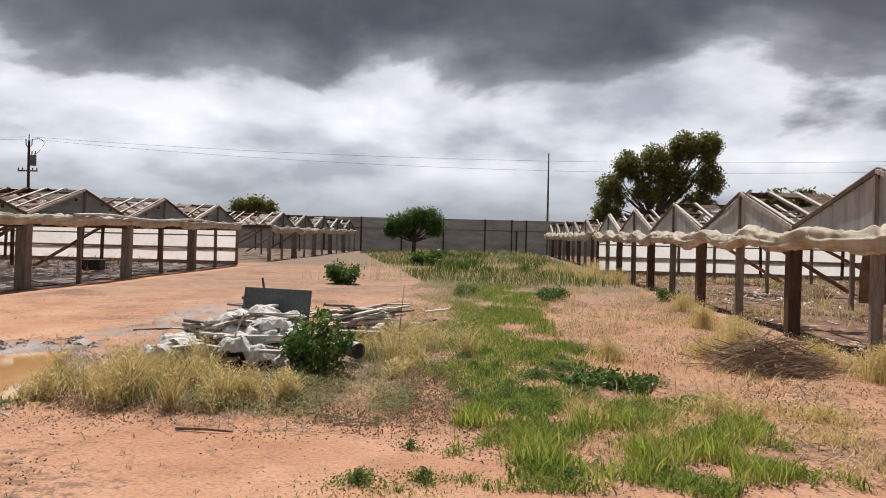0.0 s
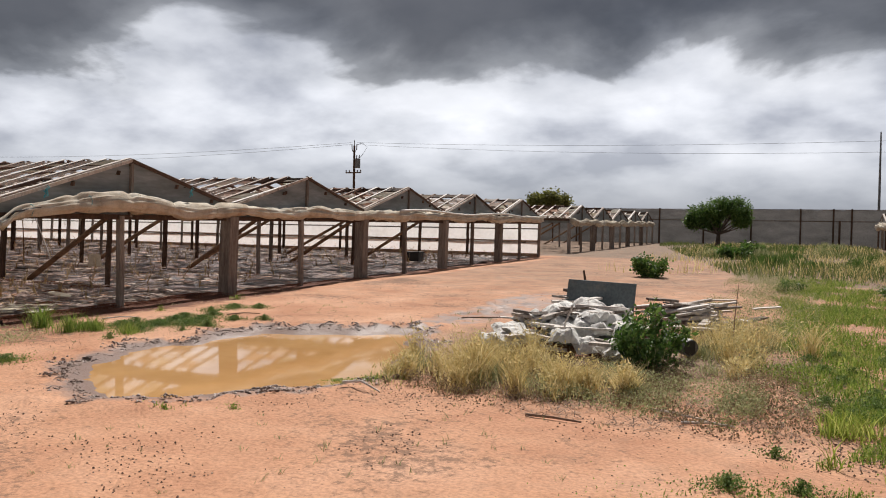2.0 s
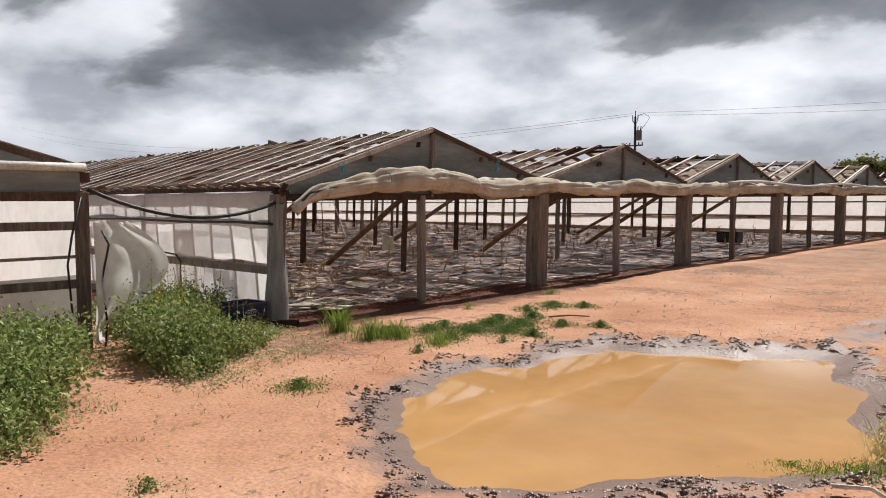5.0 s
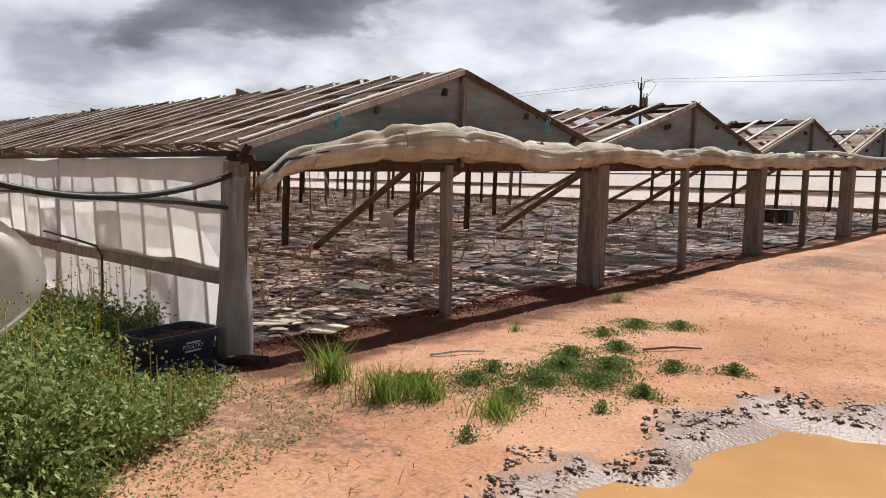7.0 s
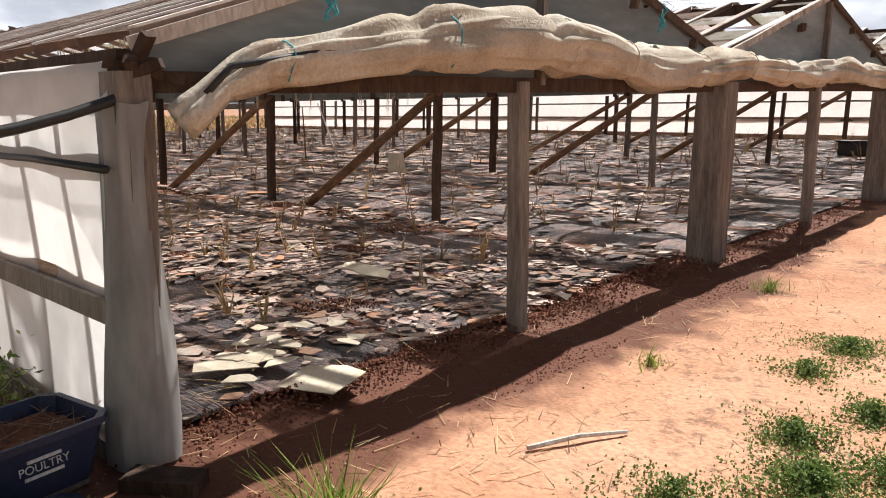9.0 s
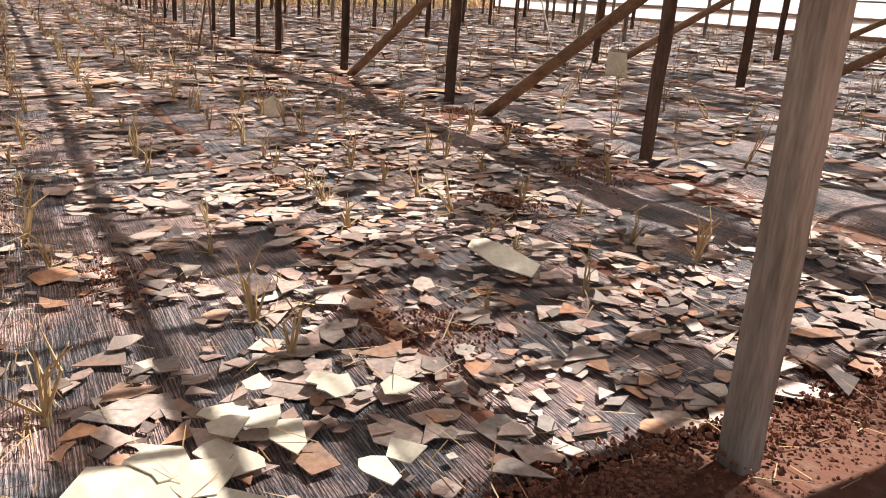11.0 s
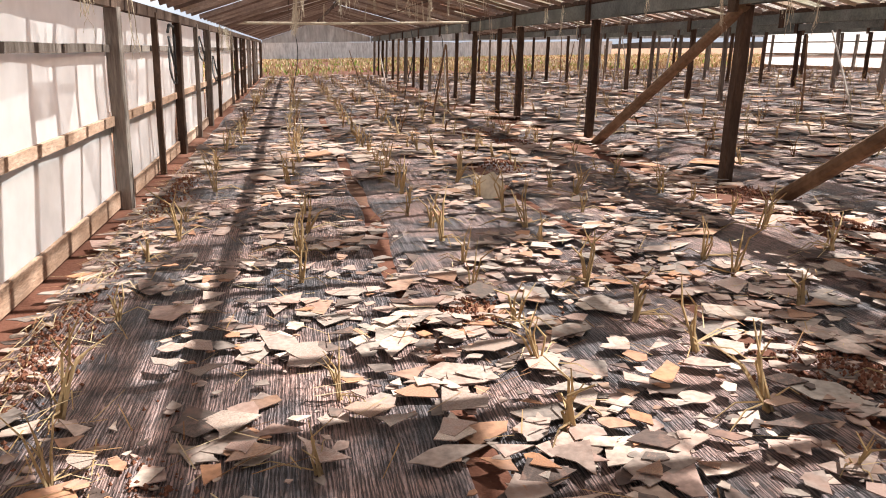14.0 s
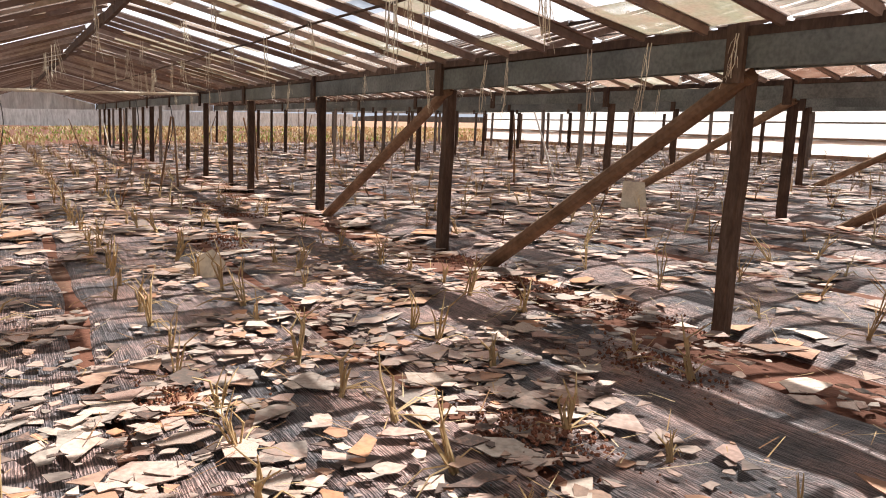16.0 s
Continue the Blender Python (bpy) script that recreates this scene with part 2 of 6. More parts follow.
GABLEFILM = material("dusty_grey_film", [(0.3, (0.13, 0.142, 0.14)), (0.5, (0.20, 0.215, 0.215)), (0.7, (0.31, 0.325, 0.325))], 1.3, 0.5, 0.2, 9.0, stretch=(1, 0.5, 2.5), through_light=0.13, grain=0.3)
MESH = material("grey_windbreak_cloth", [(0.3, (0.16, 0.155, 0.15)), (0.5, (0.23, 0.225, 0.22)), (0.7, (0.30, 0.29, 0.28))], 0.5, 0.9, 0.2, 12.0, stretch=(1, 1, 3), through_light=0.2)
PANE = glass_material("dirty_roof_glass", [(0.25, (0.30, 0.17, 0.12)), (0.42, (0.52, 0.38, 0.31)), (0.6, (0.42, 0.40, 0.30)), (0.8, (0.80, 0.72, 0.66))], 0.82)
PANE_THIN = glass_material("thinly_soiled_roof_glass", [(0.25, (0.50, 0.36, 0.30)), (0.45, (0.66, 0.54, 0.47)), (0.8, (0.82, 0.75, 0.70))], 0.95, 0.74)
SHARD = material("broken_whitewashed_glass", [(0.10, (0.10, 0.07, 0.06)), (0.22, (0.25, 0.21, 0.185)), (0.33, (0.46, 0.225, 0.12)), (0.42, (0.35, 0.30, 0.265)), (0.54, (0.46, 0.31, 0.26)), (0.68, (0.36, 0.31, 0.27)), (0.78, (0.52, 0.38, 0.325)), (0.92, (0.60, 0.50, 0.42))], 5.0, 0.6, 0.25, 34.0, island=0.88, spec=0.3, grain=0.62, dust=((0.33, 0.185, 0.14), 5.0, 0.5, 0.72))
SHARD_ONE = material("broken_whitewashed_pane", [(0.10, (0.10, 0.07, 0.06)), (0.22, (0.25, 0.21, 0.185)), (0.33, (0.46, 0.225, 0.12)), (0.42, (0.35, 0.30, 0.265)), (0.54, (0.46, 0.31, 0.26)), (0.68, (0.36, 0.31, 0.27)), (0.78, (0.52, 0.38, 0.325)), (0.92, (0.60, 0.50, 0.42))], 5.0, 0.6, 0.25, 34.0, spread=0.9, spec=0.3, grain=0.62, dust=((0.33, 0.185, 0.14), 5.0, 0.5, 0.72))
# the pink dust tint also paints in the pale sunlit streaks
MULCH = material("black_mulch_film", [(0.36, (0.045, 0.045, 0.052)), (0.5, (0.11, 0.102, 0.112)), (0.68, (0.26, 0.22, 0.225))], 3.0, 0.45, 0.7, 7.0, stretch=(0.3, 17, 1), spec=0.45, bump_dist=0.012, grain=0.35, dust=((0.56, 0.35, 0.30), 1.7, 0.44, 0.66))


def rib_film(m):
    """Fine pressed ribs along the film, dusty on their crests; sheen and groove shade are put into the colour."""
    n, l = m.node_tree.nodes, m.node_tree.links
    bsdf = n["Principled BSDF"]
    base = bsdf.inputs["Base Color"].links[0].from_socket
    co = n.new("ShaderNodeTexCoord")
    mp = n.new("ShaderNodeMapping")
    mp.inputs["Scale"].default_value = (0.06, 1, 1)
    l.new(co.outputs["Object"], mp.inputs[0])
    w = n.new("ShaderNodeTexWave")
    w.bands_direction = "Y"
    for key, v in (("Scale", 25.0), ("Distortion", 12.0), ("Detail", 4.0), ("Detail Scale", 1.6), ("Detail Roughness", 0.75)):
        w.inputs[key].default_value = v
    l.new(mp.outputs[0], w.inputs["Vector"])
    r = n.new("ShaderNodeMapRange")
    r.inputs["From Min"].default_value, r.inputs["From Max"].default_value = 0.15, 0.85
    r.inputs["To Min"].default_value, r.inputs["To Max"].default_value = 0.30, 1.35
    l.new(w.outputs["Fac"], r.inputs["Value"])
    mx = n.new("ShaderNodeMix")
    mx.data_type, mx.blend_type = "RGBA", "MULTIPLY"
    mx.inputs["Factor"].default_value = 1.0
    l.new(base, mx.inputs[6])
    l.new(r.outputs[0], mx.inputs[7])
    l.new(mx.outputs[2], bsdf.inputs["Base Color"])
    bp = n.new("ShaderNodeBump")
    bp.inputs["Strength"].default_value, bp.inputs["Distance"].default_value = 0.8, 0.008
    l.new(w.outputs["Fac"], bp.inputs["Height"])
    l.new(bsdf.inputs["Normal"].links[0].from_socket, bp.inputs["Normal"])
    l.new(bp.outputs[0], bsdf.inputs["Normal"])


rib_film(MULCH)
CLOD = material("red_brown_clods", [(0.3, (0.12, 0.045, 0.028)), (0.7, (0.27, 0.115, 0.07))], 8.0, 0.95, 0.6, 60.0)
STRAW = material("straw", [(0.2, (0.30, 0.16, 0.08)), (0.45, (0.50, 0.34, 0.17)), (0.8, (0.70, 0.57, 0.36))], 2.0, 0.8, 0.0, 30.0, island=0.7, through_light=0.3, grain=0.2)
GOLD = material("dry_golden_grass", [(0.1, (0.36, 0.31, 0.11)), (0.4, (0.66, 0.52, 0.23)), (0.8, (0.84, 0.72, 0.42))], 1.0, 0.8, 0.0, 30.0, island=0.6, through_light=0.42, grain=0.2)
GREEN = material("fresh_green_grass", [(0.1, (0.08, 0.14, 0.025)), (0.45, (0.19, 0.30, 0.05)), (0.9, (0.50, 0.52, 0.15))], 0.7, 0.7, 0.0, 30.0, island=0.65, through_light=0.42, grain=0.25)
CLOVER = material("dark_creeping_weed", [(0.1, (0.07, 0.12, 0.03)), (0.5, (0.15, 0.235, 0.06)), (0.9, (0.34, 0.41, 0.15))], 0.9, 0.6, 0.0, 30.0, island=0.65, through_light=0.35, grain=0.25)
SAGE = material("grey_green_weed", [(0.1, (0.20, 0.20, 0.09)), (0.5, (0.36, 0.38, 0.18)), (0.9, (0.56, 0.54, 0.33))], 1.0, 0.8, 0.0, 30.0, island=0.65, through_light=0.4, grain=0.2)
LIME = material("yellow_green_grass", [(0.1, (0.16, 0.22, 0.03)), (0.5, (0.34, 0.42, 0.07)), (0.9, (0.62, 0.60, 0.20))], 0.9, 0.7, 0.0, 30.0, island=0.65, through_light=0.45, grain=0.2)
DRYWEED = material("withered_brown_weed", [(0.1, (0.13, 0.095, 0.055)), (0.5, (0.27, 0.20, 0.12)), (0.9, (0.42, 0.34, 0.20))], 1.0, 0.85, 0.0, 30.0, island=0.65, through_light=0.25, grain=0.2)
LEAF = material("dark_green_leaf", [(0.1, (0.035, 0.075, 0.016)), (0.5, (0.08, 0.16, 0.03)), (0.9, (0.20, 0.30, 0.07))], 1.5, 0.5, 0.0, 30.0, island=0.65, through_light=0.4, spec=0.5, grain=0.2)
GUMLEAF = material("olive_gum_leaf", [(0.1, (0.08, 0.085, 0.028)), (0.5, (0.17, 0.18, 0.05)), (0.9, (0.33, 0.30, 0.10))], 0.4, 0.6, 0.0, 30.0, island=0.5, through_light=0.5, grain=0.2)
ROUGHGREEN = material("rough_mixed_grass", [(0.1, (0.05, 0.085, 0.025)), (0.5, (0.12, 0.17, 0.045)), (0.9, (0.34, 0.33, 0.13))], 0.35, 0.7, 0.0, 30.0, island=0.5, through_light=0.4, grain=0.25)
BARK = material("rough_bark", [(0.3, (0.05, 0.038, 0.03)), (0.7, (0.16, 0.125, 0.10))], 5.0, 0.95, 0.6, 25.0)
TWIG = material("dead_brown_twigs", [(0.2, (0.12, 0.075, 0.055)), (0.8, (0.36, 0.25, 0.18))], 3.0, 0.9, 0.0, 30.0, island=0.6)
RUBBER = material("black_hose", [(0.3, (0.012, 0.012, 0.013)), (0.7, (0.03, 0.03, 0.03))], 6.0, 0.5, 0.1, 40.0, spec=0.5)
PIPEWHITE = material("white_plastic_pipe", [(0.3, (0.55, 0.52, 0.48)), (0.7, (0.78, 0.76, 0.72))], 3.0, 0.5, 0.1, 30.0, spec=0.5)
CRATEBLUE = material("navy_blue_plastic", [(0.3, (0.012, 0.02, 0.055)), (0.7, (0.025, 0.04, 0.10))], 4.0, 0.45, 0.15, 50.0, spec=0.5)
WHITEINK = material("white_print", [(0.3, (0.6, 0.6, 0.62)), (0.7, (0.75, 0.75, 0.76))], 9.0, 0.6, 0.0)
SLATE = material("slate_grey_sheet", [(0.3, (0.085, 0.105, 0.11)), (0.7, (0.15, 0.175, 0.18))], 2.0, 0.45, 0.1, 30.0, spec=0.5, dust=((0.28, 0.22, 0.18), 3.0, 0.55, 0.8))
RUBBLE = material("dirty_white_sheeting", [(0.3, (0.46, 0.42, 0.38)), (0.5, (0.72, 0.69, 0.65)), (0.7, (0.88, 0.86, 0.83))], 5.0, 0.75, 0.4, 30.0, island=0.4, grain=0.3)
STEEL = material("dull_grey_metal", [(0.3, (0.10, 0.10, 0.10)), (0.7, (0.22, 0.22, 0.22))], 4.0, 0.5, 0.1, 30.0, metal=0.6)
TWINE = material("blue_twine", [(0.3, (0.05, 0.30, 0.38)), (0.7, (0.12, 0.45, 0.52))], 9.0, 0.7, 0.0)
PALETWINE = material("pale_baling_twine", [(0.3, (0.50, 0.42, 0.30)), (0.7, (0.72, 0.65, 0.52))], 9.0, 0.8, 0.0, island=0.4)


def water_material():
    m = material("muddy_water", [(0.3, (0.50, 0.27, 0.105)), (0.7, (0.60, 0.345, 0.145))], 1.0, 0.04, 0.05, 3.0, spec=0.7, bump_dist=0.008, grain=0.1)
    return m


WATER = water_material()


# ---- building blocks ----
class Shape:
    """Collects vertices and faces of one mesh; warp bends each vertex on the way in."""

    def __init__(self, warp=None):
        self.v, self.f, self.warp = [], [], warp

    def add(self, pts, faces):
        k = len(self.v)
        self.v += [self.warp(*p) for p in pts] if self.warp else [tuple(p) for p in pts]
        self.f += [tuple(i + k for i in face) for face in faces]

    def beam(self, a, b, w, h, up=(0, 0, 1), segs=1, jit=0.0, chamfer=0.0):
        """A board or post from a to b, w wide and h high; jit makes it uneven along its length."""
        a, b = Vector(a), Vector(b)
        d = (b - a).normalized()
        u = Vector(up)
        if abs(d.dot(u)) > 0.95:
            u = Vector((0, 1, 0))
        s = d.cross(u).normalized()
        u = s.cross(d)
        c = chamfer
        if c:
            ring = [(-w / 2 + c, -h / 2), (w / 2 - c, -h / 2), (w / 2, -h / 2 + c), (w / 2, h / 2 - c), (w / 2 - c, h / 2), (-w / 2 + c, h / 2), (-w / 2, h / 2 - c), (-w / 2, -h / 2 + c)]
        else:
            ring = [(-w / 2, -h / 2), (w / 2, -h / 2), (w / 2, h / 2), (-w / 2, h / 2)]
        n = len(ring)
        pts, faces = [], []
        for i in range(segs + 1):
            o = a.lerp(b, i / segs)
            o = o + s * random.uniform(-jit, jit) + u * random.uniform(-jit, jit)
            k = 1 + random.uniform(-jit, jit) * 4
            pts += [o + s * x * k + u * y * k for x, y in ring]
        for i in range(segs):
            for j in range(n):
                faces.append((i * n + j, i * n + (j + 1) % n, (i + 1) * n + (j + 1) % n, (i + 1) * n + j))
        faces.append(tuple(reversed(range(n))))
        faces.append(tuple(segs * n + j for j in range(n)))
        self.add(pts, faces)
        return self

    def tube(self, path, r, n=8, wobble=0.0, seed=0.0, squash=1.0):
        """A round bar along a path; r is one radius or one for each point."""
        path = [Vector(p) for p in path]
        rs = r if isinstance(r, (list, tuple)) else [r] * len(path)
        pts, faces = [], []
        for i, p in enumerate(path):
            d = (path[min(i + 1, len(path) - 1)] - path[max(i - 1, 0)]).normalized()
            u = Vector((0, 0, 1)) if abs(d.z) < 0.9 else Vector((1, 0, 0))
            s = d.cross(u).normalized()
            u = s.cross(d)
            for j in range(n):
                t = 2 * math.pi * j / n
                k = rs[i]
                if wobble:
                    k *= 1 + wobble * noise.noise(Vector((math.cos(t) * 1.6 + seed, math.sin(t) * 1.6, i * 0.33 + seed)))
                pts.append(p + s * math.cos(t) * k * squash + u * math.sin(t) * k)
        for i in range(len(path) - 1):
            for j in range(n):
                faces.append((i * n + j, i * n + (j + 1) % n, (i + 1) * n + (j + 1) % n, (i + 1) * n + j))
        faces.append(tuple(reversed(range(n))))
        faces.append(tuple((len(path) - 1) * n + j for j in range(n)))
        self.add(pts, faces)
        return self

    def grid(self, place, nu, nv):
        """A sheet: place(u, v) gives the point for u, v in 0..1."""
        pts = [place(i / nu, j / nv) for j in range(nv + 1) for i in range(nu + 1)]
        w = nu + 1
        self.add(pts, [(j * w + i, j * w + i + 1, (j + 1) * w + i + 1, (j + 1) * w + i) for j in range(nv) for i in range(nu)])
        return self

    def slab(self, outline, z0, z1):
        """A flat plate of any outline in x, y."""
        n = len(outline)
        pts = [(x, y, z0) for x, y in outline] + [(x, y, z1) for x, y in outline]
        self.add(pts, [tuple(reversed(range(n))), tuple(range(n, 2 * n))] + [(i, (i + 1) % n, n + (i + 1) % n, n + i) for i in range(n)])
        return self

    def mesh(self, name, mat, smooth=False):
        me = bpy.data.meshes.new(name)
        me.from_pydata(self.v, [], self.f)
        me.materials.append(mat)
        if smooth:
            me.polygons.foreach_set("use_smooth", [True] * len(me.polygons))
        me.update()
        return me


def np_mesh(name, verts, tris, mat):
    me = bpy.data.meshes.new(name)
    me.vertices.add(len(verts))
    me.vertices.foreach_set("co", np.asarray(verts, np.float32).ravel())
    me.loops.add(len(tris) * 3)
    me.loops.foreach_set("vertex_index", np.asarray(tris, np.int32).ravel())
    me.polygons.add(len(tris))
    me.polygons.foreach_set("loop_start", np.arange(0, len(tris) * 3, 3, dtype=np.int32))
    me.materials.append(mat)
    me.update(calc_edges=True)
    return me


def thing(name, shape, mat, label, category, group="", kind="", smooth=False):
    return tagged(new(name, shape.mesh(name, mat, smooth)), label, category, group, kind)


def holder(name, place, label, category, group="", kind=""):
    ob = new(name)
    ob.matrix_world = pose(*place)
    ob.empty_display_size = 0.2
    bpy.context.view_layer.update()
    return tagged(ob, label, category, group, kind)


def part(name, shape, mat, parent, label="", smooth=False, kind=""):
    """One mesh under a thing or a part; the shape is given in world metres."""
    ob = new(name, shape.mesh(name, mat, smooth) if isinstance(shape, Shape) else shape)
    ob.parent = parent
    ob.matrix_parent_inverse = parent.matrix_world.inverted()
    return tagged(ob, label, kind=kind)


def blades(name, at, high, wide, lean, mat):
    """Many grass blades as one mesh: each a bent, pointed strip."""
    n = len(at)
    a = rng.uniform(0, 2 * np.pi, n)
    b = rng.uniform(0, 2 * np.pi, n)
    side = np.stack([np.cos(a), np.sin(a), np.zeros(n)], 1) * wide[:, None]
    bend = np.stack([np.cos(b), np.sin(b), np.zeros(n)], 1) * (lean * high * rng.uniform(0.2, 1.0, n))[:, None]
    up = np.stack([np.zeros(n), np.zeros(n), high], 1)
    v = np.stack([at - side, at + side, at + up * 0.55 + bend * 0.35 - side * 0.8, at + up * 0.55 + bend * 0.35 + side * 0.8, at + up + bend], 1)
    k = (np.arange(n) * 5)[:, None, None]
    t = k + np.array([[0, 1, 3], [0, 3, 2], [2, 3, 4]])[None]
    return np_mesh(name, v.reshape(-1, 3), t.reshape(-1, 3), mat)


def leaf_cloud(name, at, size, mat, droop=0.3, long=1.9):
    """Many separate leaves as one mesh: each a folded lozenge."""
    n = len(at)
    d = rng.normal(size=(n, 3))
    d[:, 2] -= droop
    d /= np.linalg.norm(d, axis=1)[:, None]
    s = np.cross(d, rng.normal(size=(n, 3)))
    s /= np.linalg.norm(s, axis=1)[:, None] + 1e-9
    w = np.cross(d, s)
    sz = size[:, None]
    v = np.stack([at, at + d * sz * 0.5 * long + s * sz * 0.5 + w * sz * 0.12, at + d * sz * long, at + d * sz * 0.5 * long - s * sz * 0.5 + w * sz * 0.12], 1)
    k = (np.arange(n) * 4)[:, None, None]
    t = k + np.array([[0, 1, 2], [0, 2, 3]])[None]
    return np_mesh(name, v.reshape(-1, 3), t.reshape(-1, 3), mat)


# ---- ground ----
SPAN, BAY = 5.48, 3.67


def rise(y):
    """The land climbs gently away from the yard."""
    return 0.0078 * max(y - 8.0, 0.0) if y < 75 else 0.5226


PUDDLE = (-5.6, 8.4)
SHORE = [(-2.95, 1.9), (-2.45, 2.1), (-1.55, 2.65), (-1.35, 2.46), (-1.07, 2.06), (-0.65, 1.82), (-0.26, 1.91), (0.28, 1.46), (1.11, 2.01), (1.4, 2.84), (1.7, 2.2), (2.15, 2.13), (2.58, 2.08), (3.02, 1.62), (3.33, 1.9)]


def puddle_field(x, y):
    """Below 1 inside the puddle."""
    dx, dy = x - PUDDLE[0], y - PUDDLE[1]
    r = float(np.interp(math.atan2(dy, dx), [a for a, _ in SHORE], [b for _, b in SHORE]))
    k = 1.0 + 0.22 * noise.noise(Vector((x * 1.6, y * 1.6, 3.0)))
    return (dx * dx + dy * dy) / (r * r) * k


def track_field(x, y):
    """A shallow wet rut that runs on from the puddle."""
    cx = -4.9 - 0.09 * (y - 11.0) + 0.4 * math.sin(0.5 * y)
    k = 1.0 + 0.6 * noise.noise(Vector((x * 1.4, y * 0.8, 9.0)))
    return (((x - cx) / 0.75) ** 2 + ((y - 14.5) / 3.6) ** 2) * k


def pile_field(x, y):
    return ((x + 2.4) / 2.3) ** 2 + ((y - 10.8) / 3.4) ** 2


def earth(x, y):
    """Height of the ground."""
    z = rise(y)
    near = -14 < x < 9 and -3 < y < 30
    z += 0.03 * noise.noise(Vector((x * 0.35, y * 0.35, 0)))
    if near:
        z += 0.014 * noise.noise(Vector((x * 2.2, y * 2.2, 5))) + 0.008 * noise.noise(Vector((x * 6.0, y * 6.0, 8)))
        f = puddle_field(x, y)
        if f < 2.6:
            z -= 0.20 * max(0.0, 1.08 - f)
            rim = math.exp(-((f - 1.35) / 0.35) ** 2)
            z += rim * (0.03 + 0.07 * noise.noise(Vector((x * 5, y * 5, 1))) + 0.05 * noise.noise(Vector((x * 11, y * 11, 6))))
        f = track_field(x, y)
        if f < 2.0:
            z += 0.05 * (noise.noise(Vector((x * 5, y * 5, 2)))) * max(0, 1.6 - f) - 0.02 * max(0, 1 - f)
    if x < -11.3 and 12.0 < y < 36.0:
        # furrows under the valley posts
        d = (y - 8.25 - 0.1 + SPAN / 2) % SPAN - SPAN / 2
        z -= 0.055 * math.exp(-((d / 0.32) ** 2)) * min(1.0, (-11.3 - x) / 0.6)
    return z


def axis(spans):
    out = []
    for a, b, step in spans:
        out += list(np.arange(a, b - 1e-6, step))
    return np.array(out + [spans[-1][1]])


def build_ground():
    xs = axis([(-4000, -1000, 1000), (-1000, -100, 150), (-100, -52, 6), (-52, -26, 1.5), (-26, -12, 0.4), (-12, 8, 0.13), (8, 20, 0.8), (20, 100, 10), (100, 1000, 150), (1000, 4000, 1000)])
    ys = axis([(-4000, -1000, 1000), (-1000, -100, 150), (-100, -6, 8), (-6, 2, 0.4), (2, 15, 0.13), (15, 28, 0.4), (28, 80, 2.0), (80, 200, 15), (200, 1000, 150), (1000, 4000, 1000)])
    nx = len(xs)
    verts = [(x, y, earth(x, y)) for y in ys for x in xs]
    faces = [(j * nx + i, j * nx + i + 1, (j + 1) * nx + i + 1, (j + 1) * nx + i) for j in range(len(ys) - 1) for i in range(nx - 1)]
    me = bpy.data.meshes.new("ground")
    me.from_pydata(verts, [], faces)
    me.polygons.foreach_set("use_smooth", [True] * len(me.polygons))
    me.materials.append(EARTH)
    lay = me.color_attributes.new("zones", "FLOAT_COLOR", "POINT")
    cols = np.zeros((len(verts), 4), np.float32)
    for i, (x, y, z) in enumerate(verts):
        wet = dark = litter = 0.0
        if -12 < x < 8 and 2 < y < 24:
            wet = max(0.0, min(1.0, (1.5 - puddle_field(x, y)) * 1.5)) if puddle_field(x, y) > 0.0 else 1.0
            wet = max(wet, min(0.5, max(0.0, 1.2 - track_field(x, y))))
        # dark soil indoors; the strip before the front also carries painted curtain-roll shade
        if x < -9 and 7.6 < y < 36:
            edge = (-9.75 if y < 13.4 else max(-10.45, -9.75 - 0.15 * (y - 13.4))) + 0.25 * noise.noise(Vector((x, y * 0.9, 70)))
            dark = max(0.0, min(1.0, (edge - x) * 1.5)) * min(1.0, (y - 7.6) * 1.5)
        if x > 5.2 and y > 6:
            litter = min(0.6, 0.05 + (x - 5.2) * 0.7) * min(1.0, (y - 6) / 3.0)
            dark = 0.42 if x > 5.8 and y < 37 else 0.0
        if -3 < x < 5.2 and y > 1:
            litter = 0.14 * min(1.0, max(0.0, (x + 2.2) / 3.0)) * min(1.0, (y - 1) / 5.0) * min(1.0, (5.6 - x) / 1.2 + 0.4) + 0.3 * min(1.0, max(0.0, (y - 18) / 20))
        if -10 < x < 5.2 and y > 12:
            litter = max(litter, min(0.42, 0.04 * (y - 12)), 0.7 if x > -1.5 - 0.22 * (y - 26) and y > 24 else 0.0)
        if y > 36 or x < -52:
            litter = 0.75 if x > -52 else 0.3
        litter = max(litter, 0.75 * max(0, 1.3 - pile_field(x, y)))
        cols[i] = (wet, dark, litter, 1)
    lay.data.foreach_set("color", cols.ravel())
    me.update()
    tagged(new("ground", me), "orange-red bare earth with gravel, mud and ruts", "ground", kind="structure")
    w = Shape()
    pts = []
    for k in range(64):
        a = 2 * math.pi * k / 64
        pts.append((PUDDLE[0] + 2.3 * math.cos(a), PUDDLE[1] + 3.2 * math.sin(a)))
    w.v = [(x, y, -0.04) for x, y in pts]
    w.f = [tuple(range(64))]
    thing("water", w, WATER, "still muddy orange-brown puddle water in a rut", "puddle", kind="structure")


build_ground()


# ---- greenhouses ----
EAVE, RIDGE = 1.86, 2.555


def lean_warp(x, y, z):
    """The sheds follow the slope of the land and lean a little uphill."""
    return (x, y + 0.034 * z, z + 0.0078 * max(y - 8.0, 0.0))


def slope_warp(x, y, z):
    return (x, y, z + 0.0078 * max(y - 8.0, 0.0))


